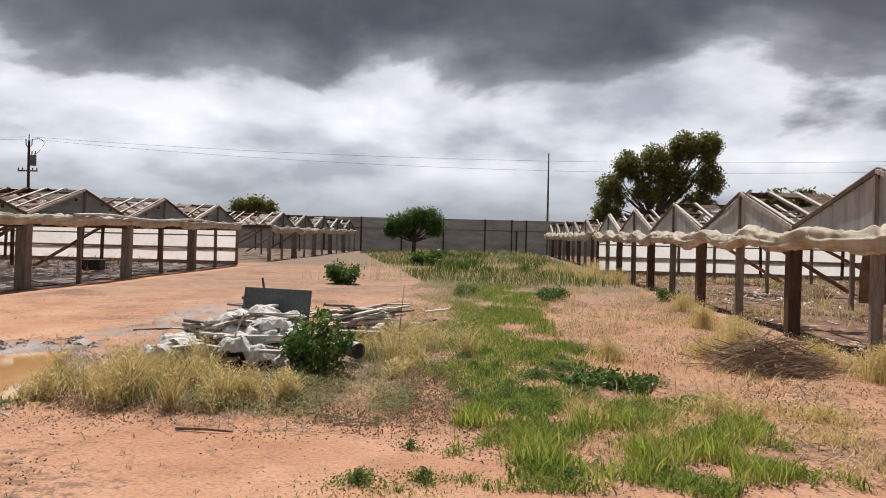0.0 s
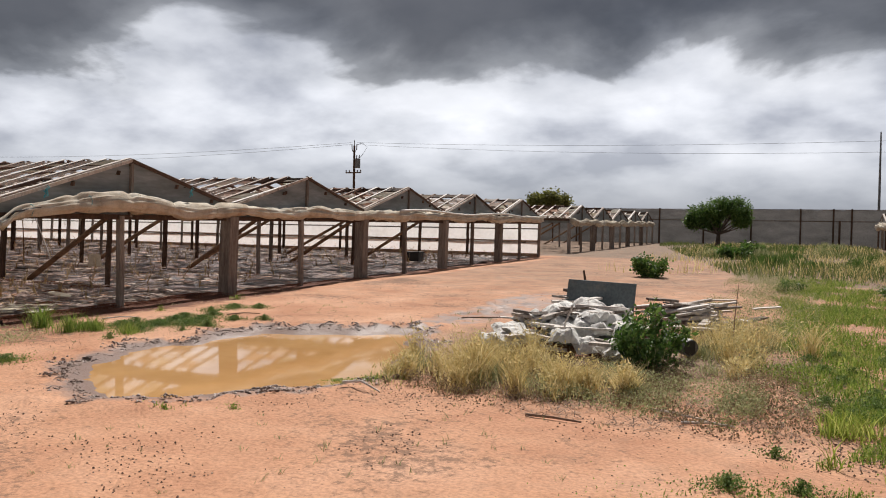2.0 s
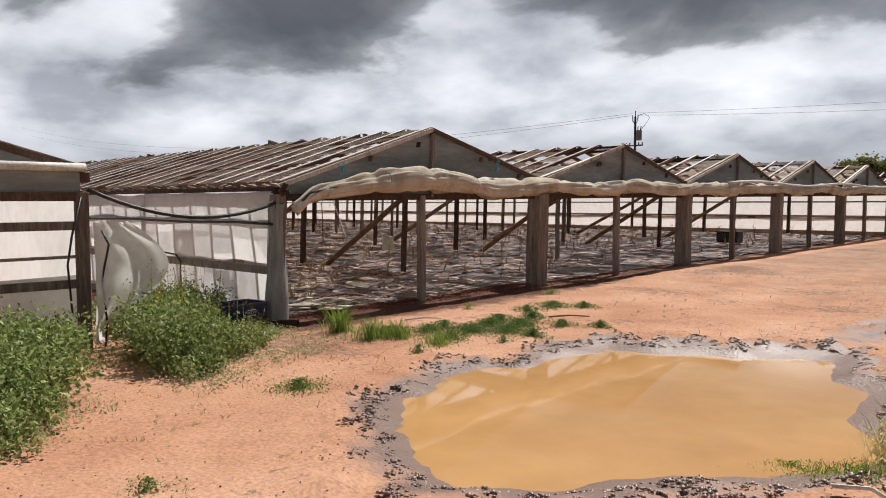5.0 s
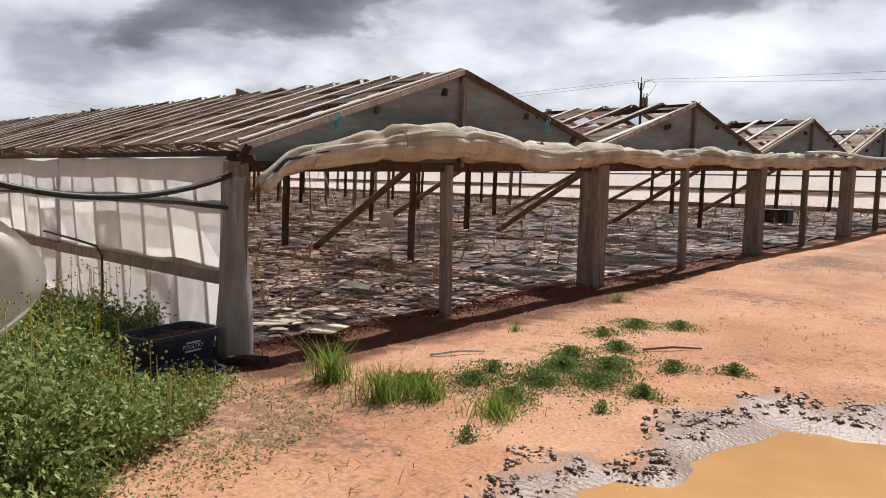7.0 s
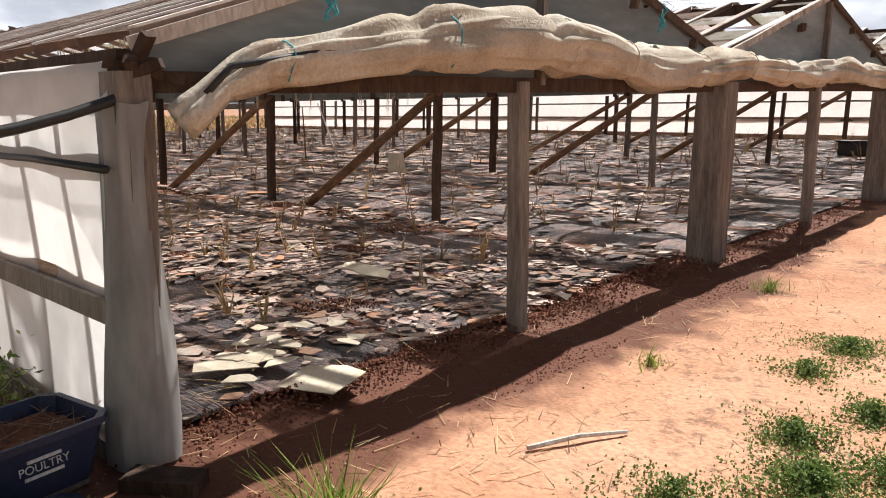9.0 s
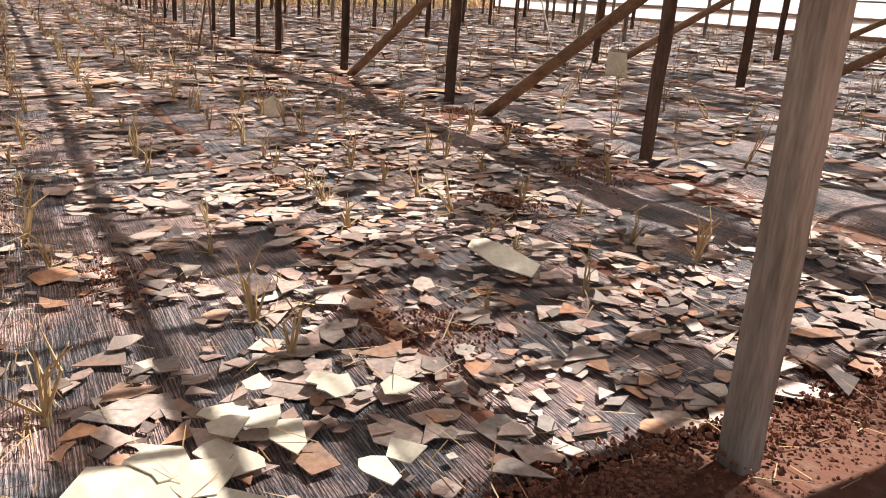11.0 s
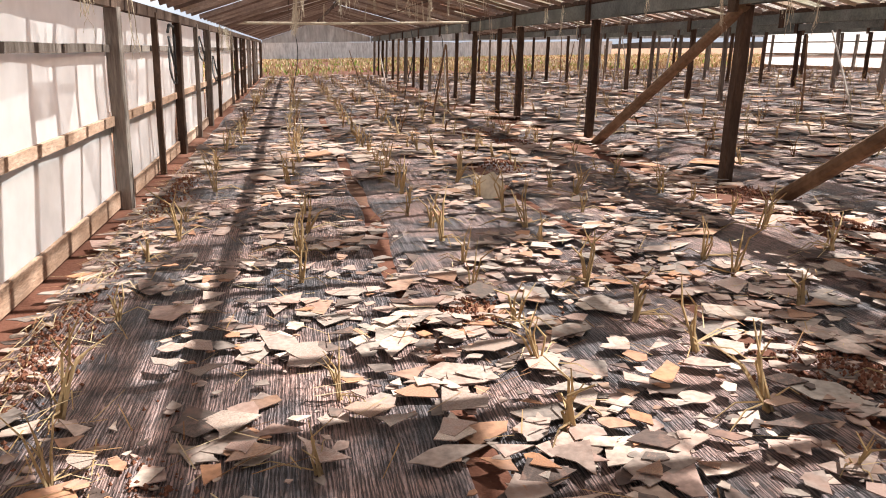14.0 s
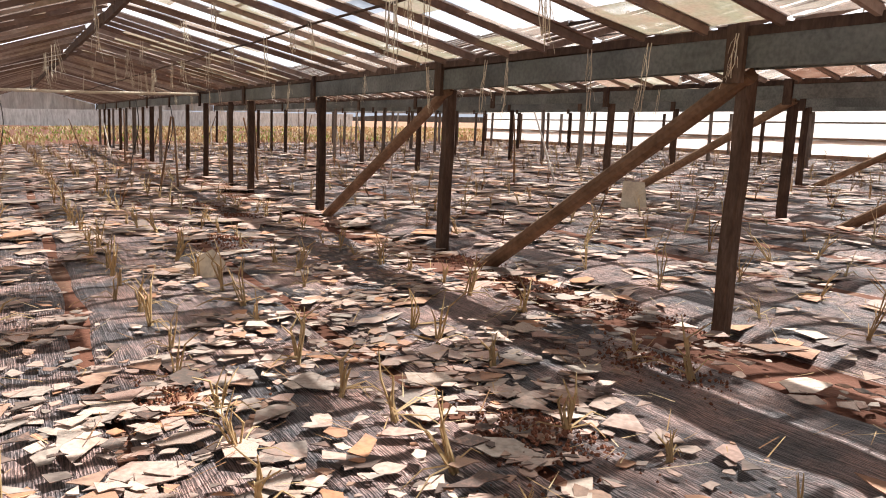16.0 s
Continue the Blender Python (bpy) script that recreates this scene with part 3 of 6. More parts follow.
def cloth_roll(path, radii, seed, warp):
    """A rolled-up curtain: an uneven bundle with long folds that sags between its ties."""
    s = Shape(warp)
    n, m = 34, len(path)
    pts, faces = [], []
    for i, (p, r) in enumerate(zip(path, radii)):
        a, b = Vector(path[max(i - 1, 0)]), Vector(path[min(i + 1, m - 1)])
        d = (b - a).normalized()
        side = d.cross(Vector((0, 0, 1))).normalized()
        up = side.cross(d)
        pinch = 1.0 - 0.22 * max(0.0, math.cos(2 * math.pi * (p[1] - seed) / 1.1)) ** 8
        for j in range(n):
            t = 2 * math.pi * j / n
            fold = noise.noise(Vector((math.cos(t) * 2.6 + seed, math.sin(t) * 2.6, p[1] * 0.55)))
            fine = noise.noise(Vector((math.cos(t) * 5 + seed, math.sin(t) * 5, p[1] * 1.9)))
            crease = -abs(noise.noise(Vector((math.cos(t) * 3.4 + seed, math.sin(t) * 3.4, p[1] * 1.1 + t * 0.5))))
            k = r * pinch * (1.08 + 0.45 * fold + 0.30 * fine + 0.55 * crease)
            pts.append(Vector(p) + side * math.cos(t) * k * 0.85 + up * math.sin(t) * k)
    for i in range(m - 1):
        for j in range(n):
            faces.append((i * n + j, i * n + (j + 1) % n, (i + 1) * n + (j + 1) % n, (i + 1) * n + j))
    faces += [tuple(reversed(range(n))), tuple((m - 1) * n + j for j in range(n))]
    s.add(pts, faces)
    return s


def film_sheet(x0, x1, y, z0, z1, warp, along="x", bulge=0.03, step=0.22, seed=0.0):
    """A sheet of film stretched between posts, slack between them."""
    s = Shape(warp)
    nu = max(2, int(abs(x1 - x0) / step))

    def place(u, v):
        a = x0 + (x1 - x0) * u
        z = z0 + (z1 - z0) * v
        off = bulge * noise.noise(Vector((a * 0.9 + seed, z * 1.3, seed))) + 0.4 * bulge * noise.noise(Vector((a * 3.1, z * 2.2, seed + 4)))
        if v == 0:
            z += 0.03 * noise.noise(Vector((a * 1.7, seed, 2)))
        return (a, y + off, z) if along == "x" else (y + off, a, z)

    s.grid(place, nu, 7)
    return s


def gable_sheet(x, ya, yb, zb, zt, low, warp, seed):
    s = Shape(warp)

    def place(u, v):
        y = ya + (yb - ya) * u
        foot = low if u < 0.5 else EAVE
        top = foot + (zt - foot) * (1 - abs(2 * u - 1))
        z = zb + (top - zb) * v
        return (x + 0.02 * noise.noise(Vector((y * 1.2, z * 1.4, seed))), y, z)

    s.grid(place, 16, 5)
    return s


def greenhouse(sign, x0, y0, spans, bays, label, warp, glass, film, near_pieces, film_mat, brace_bays=(1, 2), group="rows of derelict greenhouses", seed=1, detail=True, low_side=0.0, bar_mat=None):
    """A row of ridged glasshouse spans. sign: which way along x it runs back from its front at x0."""
    random.seed(seed)
    bar_mat = bar_mat or RAFTER
    gh = holder("greenhouse", (x0, y0, rise(y0)), label, "greenhouse", group)
    X = [x0 + sign * BAY * j for j in range(bays + 1)]
    Yv = [y0 + SPAN * i for i in range(spans + 1)]
    x_end = X[-1]
    rough = detail
    # posts: heavy ones under the valleys, light ones under the ridges along the front
    for i, y in enumerate(Yv):
        for j, x in enumerate(X):
            front = j == 0
            w = (0.28 if sign < 0 else 0.21) if front and 0 < i < spans else 0.12 if front else random.uniform(0.10, 0.122)
            if front and i == 0:
                w = 0.17
            if not front and random.random() < 0.12 and j > 3:
                continue
            tilt = random.uniform(-0.035, 0.035) if j > 0 else 0
            y = Yv[i] + (-0.06 if front and i else 0.0 if not 0 < i < spans else 0.13)
            post = Shape(warp).beam((x + tilt, y, -0.12), (x, y, 1.64), w, w * random.uniform(0.85, 1.05), segs=6 if rough else 1, jit=0.006 if rough else 0, chamfer=0.012)
            part("post", post, (WOOD if sign < 0 else DARKWOOD) if front else DARKWOOD if random.random() < 0.6 else WOOD, gh)
        y = Yv[i]
        if detail and 0 < i < spans:
            for j in range(4, bays):
                xm = (X[j] + X[j + 1]) / 2 + random.uniform(-0.4, 0.4)
                part("post", Shape(warp).beam((xm + random.uniform(-0.08, 0.08), y + 0.13, -0.1), (xm, y + 0.13, 1.64), 0.085, 0.08, segs=3, jit=0.005), WOOD if random.random() < 0.5 else DARKWOOD, gh)
        if i < spans:
            ym = y + SPAN / 2
            ym -= 0.16 if sign < 0 else 0.08
            part("post", Shape(slope_warp).beam((x0, ym, -0.12), (x0, ym, 1.62), 0.115 if sign < 0 else 0.16, 0.1, segs=6, jit=0.005, chamfer=0.01), WOOD, gh)
        if 0 < i < spans:
            for j in brace_bays:
                if j + 1 < len(X):
                    foot = X[j + 1] - sign * (0.9 if j == 1 else 0.35)
                    part("brace", Shape(warp).tube([Vector((foot, y + 0.08, -0.05)).lerp(Vector((X[j] - sign * 0.05, y + 0.08, 1.64)), k / 4) for k in range(5)], [0.068, 0.066, 0.064, 0.061, 0.058], 10), BRACEWOOD, gh)
    # valley beams, wall plates and ridges
    for i, y in enumerate(Yv):
        if 0 < i < spans:
            y = y + 0.1
        for j in range(bays):
            a, b = X[j], X[j + 1]
            drop = random.uniform(-0.012, 0.012)
            if 0 < i < spans:
                for off in (-0.075, 0.075):
                    part("gutter_board", Shape(warp).beam((a, y + off, 1.75 + drop), (b - sign * 0.015, y + off, 1.75 - drop), 0.03, 0.19, segs=3, jit=0.003), FASCIA, gh)
                part("valley_plate", Shape(warp).beam((a, y, 1.885), (b - sign * 0.01, y, 1.885), 0.2, 0.06, segs=4, jit=0.006), DARKWOOD, gh)
                part("splice_block", Shape(warp).beam((b, y - 0.11, 1.58), (b, y - 0.11, 1.93), 0.13, 0.035), DARKWOOD, gh)
            else:
                pz = 1.80 - (low_side if i == 0 else 0)
                part("wall_plate", Shape(warp).beam((a, y, pz), (b - sign * 0.01, y, pz), 0.07, 0.10, segs=3, jit=0.004), DARKWOOD, gh)
    for i in range(spans):
        ym = Yv[i] + SPAN / 2
        for j in range(bays):
            sag = random.uniform(-0.03, 0.02)
            part("ridge_board", Shape(warp).beam((X[j], ym, RIDGE + 0.01), (X[j + 1], ym, RIDGE + sag), 0.05, 0.12, segs=4, jit=0.006), DARKWOOD, gh)
    # roof bars and panes
    pitch = 0.545
    n_bar = int(bays * BAY / pitch)
    loose = Shape(warp)
    panes, thin_panes = Shape(warp), Shape(warp)
    caps = Shape(warp)
    slope_len = math.hypot(SPAN / 2, RIDGE - EAVE)
    count = 0
    for i in range(spans):
        for side in (-1, 1):
            ye = Yv[i] if side < 0 else Yv[i + 1]
            ym = Yv[i] + SPAN / 2
            ye2 = ye + (-side) * -0.02
            for k in range(n_bar + 1):
                x = x0 + sign * (0.05 + k * pitch)
                if k > 0 and random.random() < (0.04 if glass > 0.3 else 0.25):
                    continue
                ez = EAVE - (low_side if i == 0 and side < 0 else 0)
                a = (x, ye - side * 0.06, ez + 0.045)
                b = (x + random.uniform(-0.02, 0.02), ym + side * 0.03 - side * (random.uniform(0, 0.5) if random.random() < 0.06 else 0) , RIDGE + 0.07)
                if k == 0:
                    barge = Shape(warp).beam((x - sign * 0.06, ye - side * 0.02, ez + 0.01), (x - sign * 0.06, ym, RIDGE + 0.06), 0.03, 0.06, segs=4, jit=0.004)
                    part("barge_board", barge, PALEWOOD if side < 0 else DARKWOOD, gh)
                if near_pieces(x, i, "bar"):
                    part("roof_bar", Shape(warp).beam(a, b, 0.034, 0.055, segs=3, jit=0.004), bar_mat, gh)
                else:
                    loose.beam(a, b, 0.036, 0.055, segs=1)
                up = Vector((0, 0, 0.034))
                caps.beam(Vector(a) + up, Vector(b) + up, random.uniform(0.05, 0.085), 0.012, segs=2, jit=0.004)
                rows = 6
                gone = noise.noise(Vector((x * 0.35, ye * 0.5, seed))) * 0.5
                for r in range(rows):
                    thin = -0.34 if i == 0 and side < 0 else -0.14
                    if random.random() > glass + gone - thin:
                        continue
                    light = random.random() < (0.93 if i == 0 and side < 0 and r < 4 else 0.45)
                    t0, t1 = r / rows, (r + 1.12) / rows
                    if random.random() < 0.2:
                        t1 = t0 + (t1 - t0) * random.uniform(0.35, 0.8)
                    lift = 0.006 + random.uniform(0, 0.01)
                    pa, pb = Vector(a).lerp(Vector(b), t0), Vector(a).lerp(Vector(b), min(t1, 0.99))
                    slip = random.uniform(-0.02, 0.02)
                    x_a, x_b = x + sign * 0.02, x + sign * (pitch - 0.02)
                    q = [(x_a, pa.y, pa.z + lift + 0.012), (x_b, pa.y + slip, pa.z + lift + 0.012), (x_b, pb.y + slip, pb.z + lift), (x_a, pb.y, pb.z + lift)]
                    if random.random() < 0.14:
                        q[random.randrange(4)] = tuple((Vector(q[0]) + Vector(q[2])) / 2)
                    solid = [Vector(c) for c in q] + [Vector(c) + Vector((0, 0, 0.004)) for c in q]
                    fc = [(3, 2, 1, 0), (4, 5, 6, 7), (0, 1, 5, 4), (1, 2, 6, 5), (2, 3, 7, 6), (3, 0, 4, 7)]
                    if count < 290 and near_pieces(x, i, "pane"):
                        sp = Shape(warp)
                        sp.add(solid, fc)
                        part("roof_pane", sp, PANE_THIN if light else PANE, gh)
                        count += 1
                    else:
                        (thin_panes if light else panes).add(solid, fc)
    part("bar_cap", caps, LATH if bar_mat is RAFTER else bar_mat, gh, "pale weathered laths on the roof bars", kind="stuff")
    part("roof_bar_rest", loose, bar_mat, gh, kind="stuff")
    for rest, mat in ((panes, PANE), (thin_panes, PANE_THIN)):
        if rest.v:
            part("roof_pane_rest", rest, mat, gh, kind="stuff")
    # purlin rods under the bars
    if detail:
        for i in range(min(spans, 2)):
            for side in (-1, 1):
                y = Yv[i] + SPAN / 2 + side * 1.35
                z = EAVE + (RIDGE - EAVE) * 0.5 - 0.01
                for j in range(bays):
                    part("purlin_rod", Shape(warp).tube([(X[j], y, z), ((X[j] + X[j + 1]) / 2, y, z - 0.02), (X[j + 1], y, z)], 0.011, 6), DARKWOOD, gh)
    # gable ends along the front and the back
    for i in range(spans):
        g = part("gable_sheet", gable_sheet(x0 + sign * 0.03, Yv[i] + 0.06, Yv[i + 1] - 0.06, 1.6, RIDGE + 0.05, EAVE - (low_side if i == 0 else 0), warp, seed + i), film_mat, gh, "dusty grey plastic gable sheet", smooth=True)
        if detail:
            part("gable_sheet", gable_sheet(x_end, Yv[i] + 0.06, Yv[i + 1] - 0.06, 1.62, RIDGE + 0.05, EAVE - (low_side if i == 0 else 0), warp, seed + 50 + i), PALEGABLE, gh, "pale plastic gable sheet", smooth=True)
        part("gable_mullion", Shape(warp).beam((x0 - sign * 0.005, Yv[i] + SPAN / 2, 1.6), (x0 - sign * 0.005, Yv[i] + SPAN / 2, RIDGE), 0.06, 0.05, segs=3, jit=0.003), WOOD, gh)
        part("front_rail", Shape(warp).beam((x0, Yv[i], 1.60), (x0, Yv[i + 1] - 0.01, 1.60), 0.045, 0.09, segs=3, jit=0.004), DARKWOOD, gh)
        for k in range(4 if sign < 0 else 0):
            u = random.choice((-1, 1)) * random.uniform(0.25, 2.2)
            z = RIDGE - 0.1 - abs(u) / (SPAN / 2) * (RIDGE - EAVE)
            part("tie_block", Shape(warp).beam((x0 - sign * 0.05, Yv[i] + SPAN / 2 + u, z - 0.03), (x0 - sign * 0.05, Yv[i] + SPAN / 2 + u + 0.02, z + 0.04), 0.06, 0.035), DARKWOOD, gh)
    # side walls of film on rails
    for wall_y, out, spec in film:
        z0, z1 = 0.06, 1.80 - (low_side if out < 0 else 0)
        for j in range(bays):
            part("wall_film", film_sheet(X[j], X[j + 1], wall_y + out * 0.075, z0, z1, warp, seed=j * 3.1 + seed), FILM, gh, "white translucent plastic film wall", smooth=True)
            for z, hgt in ((1.32, 0.06), (0.74, 0.075), (0.09, 0.14)):
                part("wall_rail", Shape(warp).beam((X[j], wall_y + out * 0.045, z), (X[j + 1] - sign * 0.01, wall_y + out * 0.045, z), 0.03, hgt, segs=5, jit=0.004), SILL if z < 1 else WOOD, gh)
            part("outer_rail", Shape(warp).beam((X[j], wall_y + out * 0.105, 0.68), (X[j + 1] - sign * 0.01, wall_y + out * 0.105, 0.67), 0.03, 0.10, segs=5, jit=0.003), WOOD, gh)
            part("kick_board", Shape(warp).beam((X[j], wall_y + out * 0.105, 0.03), (X[j + 1] - sign * 0.01, wall_y + out * 0.105, 0.04), 0.03, 0.14, segs=5, jit=0.004), WOOD, gh)
    return gh, X, Yv


def near_left(x, i, what):
    return i == 0 and x > (-36 if what == "bar" else -30)


def far_pieces(x, i, what):
    return False


def near_right(x, i, what):
    return i < 4 and x < 16 and what == "bar"


LEFT, LX, LY = greenhouse(-1, -10.93, 8.25, 5, 11, "derelict timber greenhouse with broken dirty glass and white film walls", lean_warp, 0.5, [(8.25, -1, 0), (35.65, 1, 0)], near_left, GABLEFILM, seed=3, low_side=0.12)
RIGHT, RX, RY = greenhouse(1, 5.65, 8.9, 5, 6, "derelict timber greenhouse stripped of its roof glass, pale gables", slope_warp, 0.05, [(36.3, 1, 0)], near_right, PALEGABLE, seed=11, bar_mat=PALEWOOD)
LEFT_FAR, _, _ = greenhouse(-1, -10.93, 41.0, 5, 8, "far row of derelict timber greenhouse spans with torn cloth", slope_warp, 0.25, [], far_pieces, GABLEFILM, seed=21, detail=False)
RIGHT_FAR, _, _ = greenhouse(1, 6.1, 41.0, 5, 5, "far row of stripped greenhouse frames hung with cloth", slope_warp, 0.0, [], far_pieces, PALEGABLE, seed=31, detail=False, bar_mat=PALEWOOD)
NEIGHBOUR, _, _ = greenhouse(-1, -10.9, 0.47, 1, 8, "derelict greenhouse with torn film, beside the white film wall", slope_warp, 0.5, [], far_pieces, GABLEFILM, seed=41, detail=False)


def roll_along(x, y0, y1, seed, warp, label, hump=None, z=1.70, r=0.135, droop=0.035):
    n = int((y1 - y0) / 0.06)
    path, radii = [], []
    for k in range(n + 1):
        y = y0 + (y1 - y0) * k / n
        zz = z + 0.09 * noise.noise(Vector((y * 0.45, seed, 0))) - droop * abs(math.sin(math.pi * (y - y0) / 2.74))
        rr = r * (1 + 0.25 * noise.noise(Vector((y * 0.6, seed, 7))))
        if hump:
            zz = float(np.interp(y, [8.42, 8.6, 8.8, 9.3, 9.8, 10.3, 10.9, 11.4, 12.2], [1.43, 1.58, 1.67, 1.74, 1.80, 1.85, 1.85, 1.82, zz]))
            rr = float(np.interp(y, [8.42, 8.6, 8.8, 9.3, 9.8, 10.3, 10.9, 11.4, 12.2], [0.075, 0.08, 0.095, 0.11, 0.15, 0.18, 0.18, 0.15, rr]))
        path.append((x, y, zz))
        radii.append(rr)
    ob = thing("rolled_curtain", cloth_roll(path, radii, seed, warp), CLOTH, label, "rolled cloth", smooth=True)
    k = 8
    while k < n - 4:
        p = path[k]
        ring = [(p[0] + 0.0 + radii[k] * 0.92 * math.cos(a), p[1] + 0.012 * math.sin(3 * a), p[2] + radii[k] * 0.98 * math.sin(a)) for a in np.linspace(0, 2 * math.pi, 17)]
        part("tie_cord", Shape(warp).tube(ring, 0.0045, 5), PALETWINE if k > 26 else TWINE, ob)
        k += random.randint(13, 20)
    return ob


random.seed(5)
roll_along(-10.79, 8.42, 35.5, 2.0, lean_warp, "cream shade cloth rolled up and tied along the greenhouse front", True, 1.775, 0.125)
roll_along(5.55, 8.0, 36.2, 9.0, slope_warp, "cream shade cloth rolled up and sagging along the greenhouse front", None, 1.72, 0.165, 0.11)
roll_along(-10.83, 41.2, 68.0, 15.0, slope_warp, "torn cream cloth bundled along the far greenhouse front", None, 1.72, 0.17, 0.1)
roll_along(5.95, 41.2, 68.0, 19.0, slope_warp, "torn white cloth bundled along the far greenhouse front", None, 1.76, 0.2, 0.14)
for y, z in ((9.3, 2.05), (12.5, 2.19)):
    knot = Shape()
    path = [(-10.84 + 0.02 * math.sin(k * 2.1), y + 0.035 * math.sin(k * 1.7) - 0.02 * k / 14, z + 0.05 * math.cos(k * 1.3) - 0.006 * k) for k in range(22)]
    thing("blue_twine", knot.tube(path, 0.007, 5), TWINE, "knotted blue twine on the grey gable sheet", "twine", "blue twine on the gable")
thing("white_pipe", Shape(lean_warp).tube([(-10.72, y, 1.90 + 0.05 * math.sin(y * 0.9)) for y in np.arange(21.0, 36.5, 0.5)], 0.035, 8), PIPEWHITE, "long white plastic pipe lying on the rolled cloth", "pipe", smooth=True)
thing("white_pipe", Shape(slope_warp).tube([(-10.8, y, 1.90) for y in np.arange(0.4, 6.2, 0.5)], 0.045, 10), PIPEWHITE, "white plastic pipe along the greenhouse eave", "pipe", smooth=True)


# ---- greenhouse floor ----
def floor_z(x, y):
    return earth(x, y) + 0.0


def mulch_strip(y0, y1, x0, x1, fine):
    s = Shape()
    nx = int((x0 - x1) / (0.22 if fine else 0.6))
    ny = int((y1 - y0) / (0.045 if fine else 0.16))

    def place(u, v):
        x = x0 + (x1 - x0) * u
        y = y0 + (y1 - y0) * v + 0.05 * noise.noise(Vector((x * 0.8, y0, 0)))
        z = floor_z(x, y) + 0.028 + 0.022 * noise.noise(Vector((x * 0.9, y * 1.4, 1))) + 0.012 * noise.noise(Vector((x * 3.0, y * 9.0, 2)))
        e = min(v, 1 - v) * (y1 - y0)
        z -= max(0.0, 0.06 - e) * 0.9
        return (x, y, z)

    s.grid(place, nx, ny)
    return s


random.seed(13)
for i in range(5):
    base = 8.25 + SPAN * i
    for k, (a, b) in enumerate(((0.1, 1.95), (2.0, 3.35), (3.4, 4.95))):
        thing("mulch_film", mulch_strip(base + a, base + b, -11.12, -50.0, i == 0), MULCH, "ribbed black plastic mulch film laid on the soil", "plastic film", "strips of mulch film", smooth=True)


def shard_shape(size, long=1.0, corners=(3, 3, 4, 4, 4, 5, 5)):
    """One flat splinter of pane glass: straight old edges, chipped and bitten broken ones."""
    n = random.choice(corners)
    turn = random.uniform(0, 6.28)
    ring = []
    for k in range(n):
        a = turn + 2 * math.pi * (k + random.uniform(-0.32, 0.32)) / n
        r = size * random.uniform(0.6, 1.1)
        ring.append((r * math.cos(a) * long, r * math.sin(a)))
    pts = []
    for k in range(n):
        (x0, y0), (x1, y1) = ring[k], ring[(k + 1) % n]
        pts.append((x0, y0))
        if random.random() < 0.4:
            t, d = random.uniform(0.25, 0.75), random.uniform(-0.12, 0.16)
            pts.append((x0 + (x1 - x0) * t + (y1 - y0) * d, y0 + (y1 - y0) * t - (x1 - x0) * d))
    return pts


def add_shard(s, outline, m, th=0.005):
    n = len(outline)
    pts = [m @ Vector((x, y, 0)) for x, y in outline] + [m @ Vector((x, y, th)) for x, y in outline]
    s.add(pts, [tuple(reversed(range(n))), tuple(range(n, 2 * n))] + [(i, (i + 1) % n, n + (i + 1) % n, n + i) for i in range(n)])


def shard_pose(x, y, tilt, lift):
    return pose(x, y, floor_z(x, y) + lift, random.gauss(0, tilt), random.gauss(0, tilt), random.uniform(0, 360))


def on_bed(y):
    k = (y - 8.25) % SPAN
    return 0.3 < k < 5.2


litter = Shape()


def scatter(x0, x1, y0, y1, per, size, s):
    for _ in range(int(abs(x1 - x0) * (y1 - y0) * per)):
        x, y = random.uniform(x0, x1), random.uniform(y0, y1)
        clump = noise.noise(Vector((x * 1.3, y * 1.3, 20))) + 0.6 * noise.noise(Vector((x * 0.4, y * 0.4, 30)))
        if random.random() > 0.52 + 1.25 * clump:
            continue
        sz = size * math.exp(random.gauss(0, 0.55))
        add_shard(s, shard_shape(min(sz, 0.12 if x > -19 else 0.3), random.uniform(0.9, 1.9)), shard_pose(x, y, 2.4, random.uniform(0.042, 0.06)), 0.0035)


scatter(-11.1, -19.0, 8.38, 13.6, 150, 0.032, litter)
scatter(-11.1, -19.0, 8.38, 13.6, 26, 0.066, litter)
scatter(-19.0, -30.0, 8.5, 13.6, 46, 0.085, litter)
scatter(-30.0, -50.5, 8.5, 13.6, 20, 0.14, litter)
scatter(-11.1, -30.0, 13.6, 19.2, 34, 0.09, litter)
scatter(-30.0, -50.5, 13.6, 19.2, 14, 0.15, litter)
scatter(-11.1, -50.5, 19.2, 35.5, 13, 0.15, litter)
tagged(new("broken_glass", litter.mesh("broken_glass", SHARD)), "scattered cream, tan and grey splinters of broken glass", "broken glass", kind="stuff")

random.seed(17)
shard_meshes = []
for k in range(14):
    s = Shape()
    add_shard(s, shard_shape(0.5, random.uniform(0.9, 1.7)), Matrix(), 0.022)
    shard_meshes.append(s.mesh("glass_shard", SHARD_ONE))
count = 0
while count < 290:
    x, y = random.uniform(-11.2, -16.5), random.uniform(8.75, 13.4)
    if random.random() > 0.5 + 1.2 * noise.noise(Vector((x * 1.3, y * 1.3, 20))):
        continue
    count += 1
    ob = new("glass_shard", random.choice(shard_meshes))
    sz = min(0.24, 0.115 * math.exp(random.gauss(0, 0.42)))
    ob.matrix_world = shard_pose(x, y, 3.2, random.uniform(0.058, 0.075)) @ Matrix.Diagonal((sz, sz, 0.17, 1))
    tagged(ob, "flat jagged piece of dirty whitewashed greenhouse glass", "glass shard", "broken panes on the greenhouse floor")


def big_pane(x, y, outline, rx, ry, rz, label, lift=0.09):
    s = Shape()
    add_shard(s, outline, pose(x, y, floor_z(x, y) + lift, rx, ry, rz), 0.005)
    thing("glass_shard", s, CREAMPANE, label, "glass shard", "broken panes on the greenhouse floor")


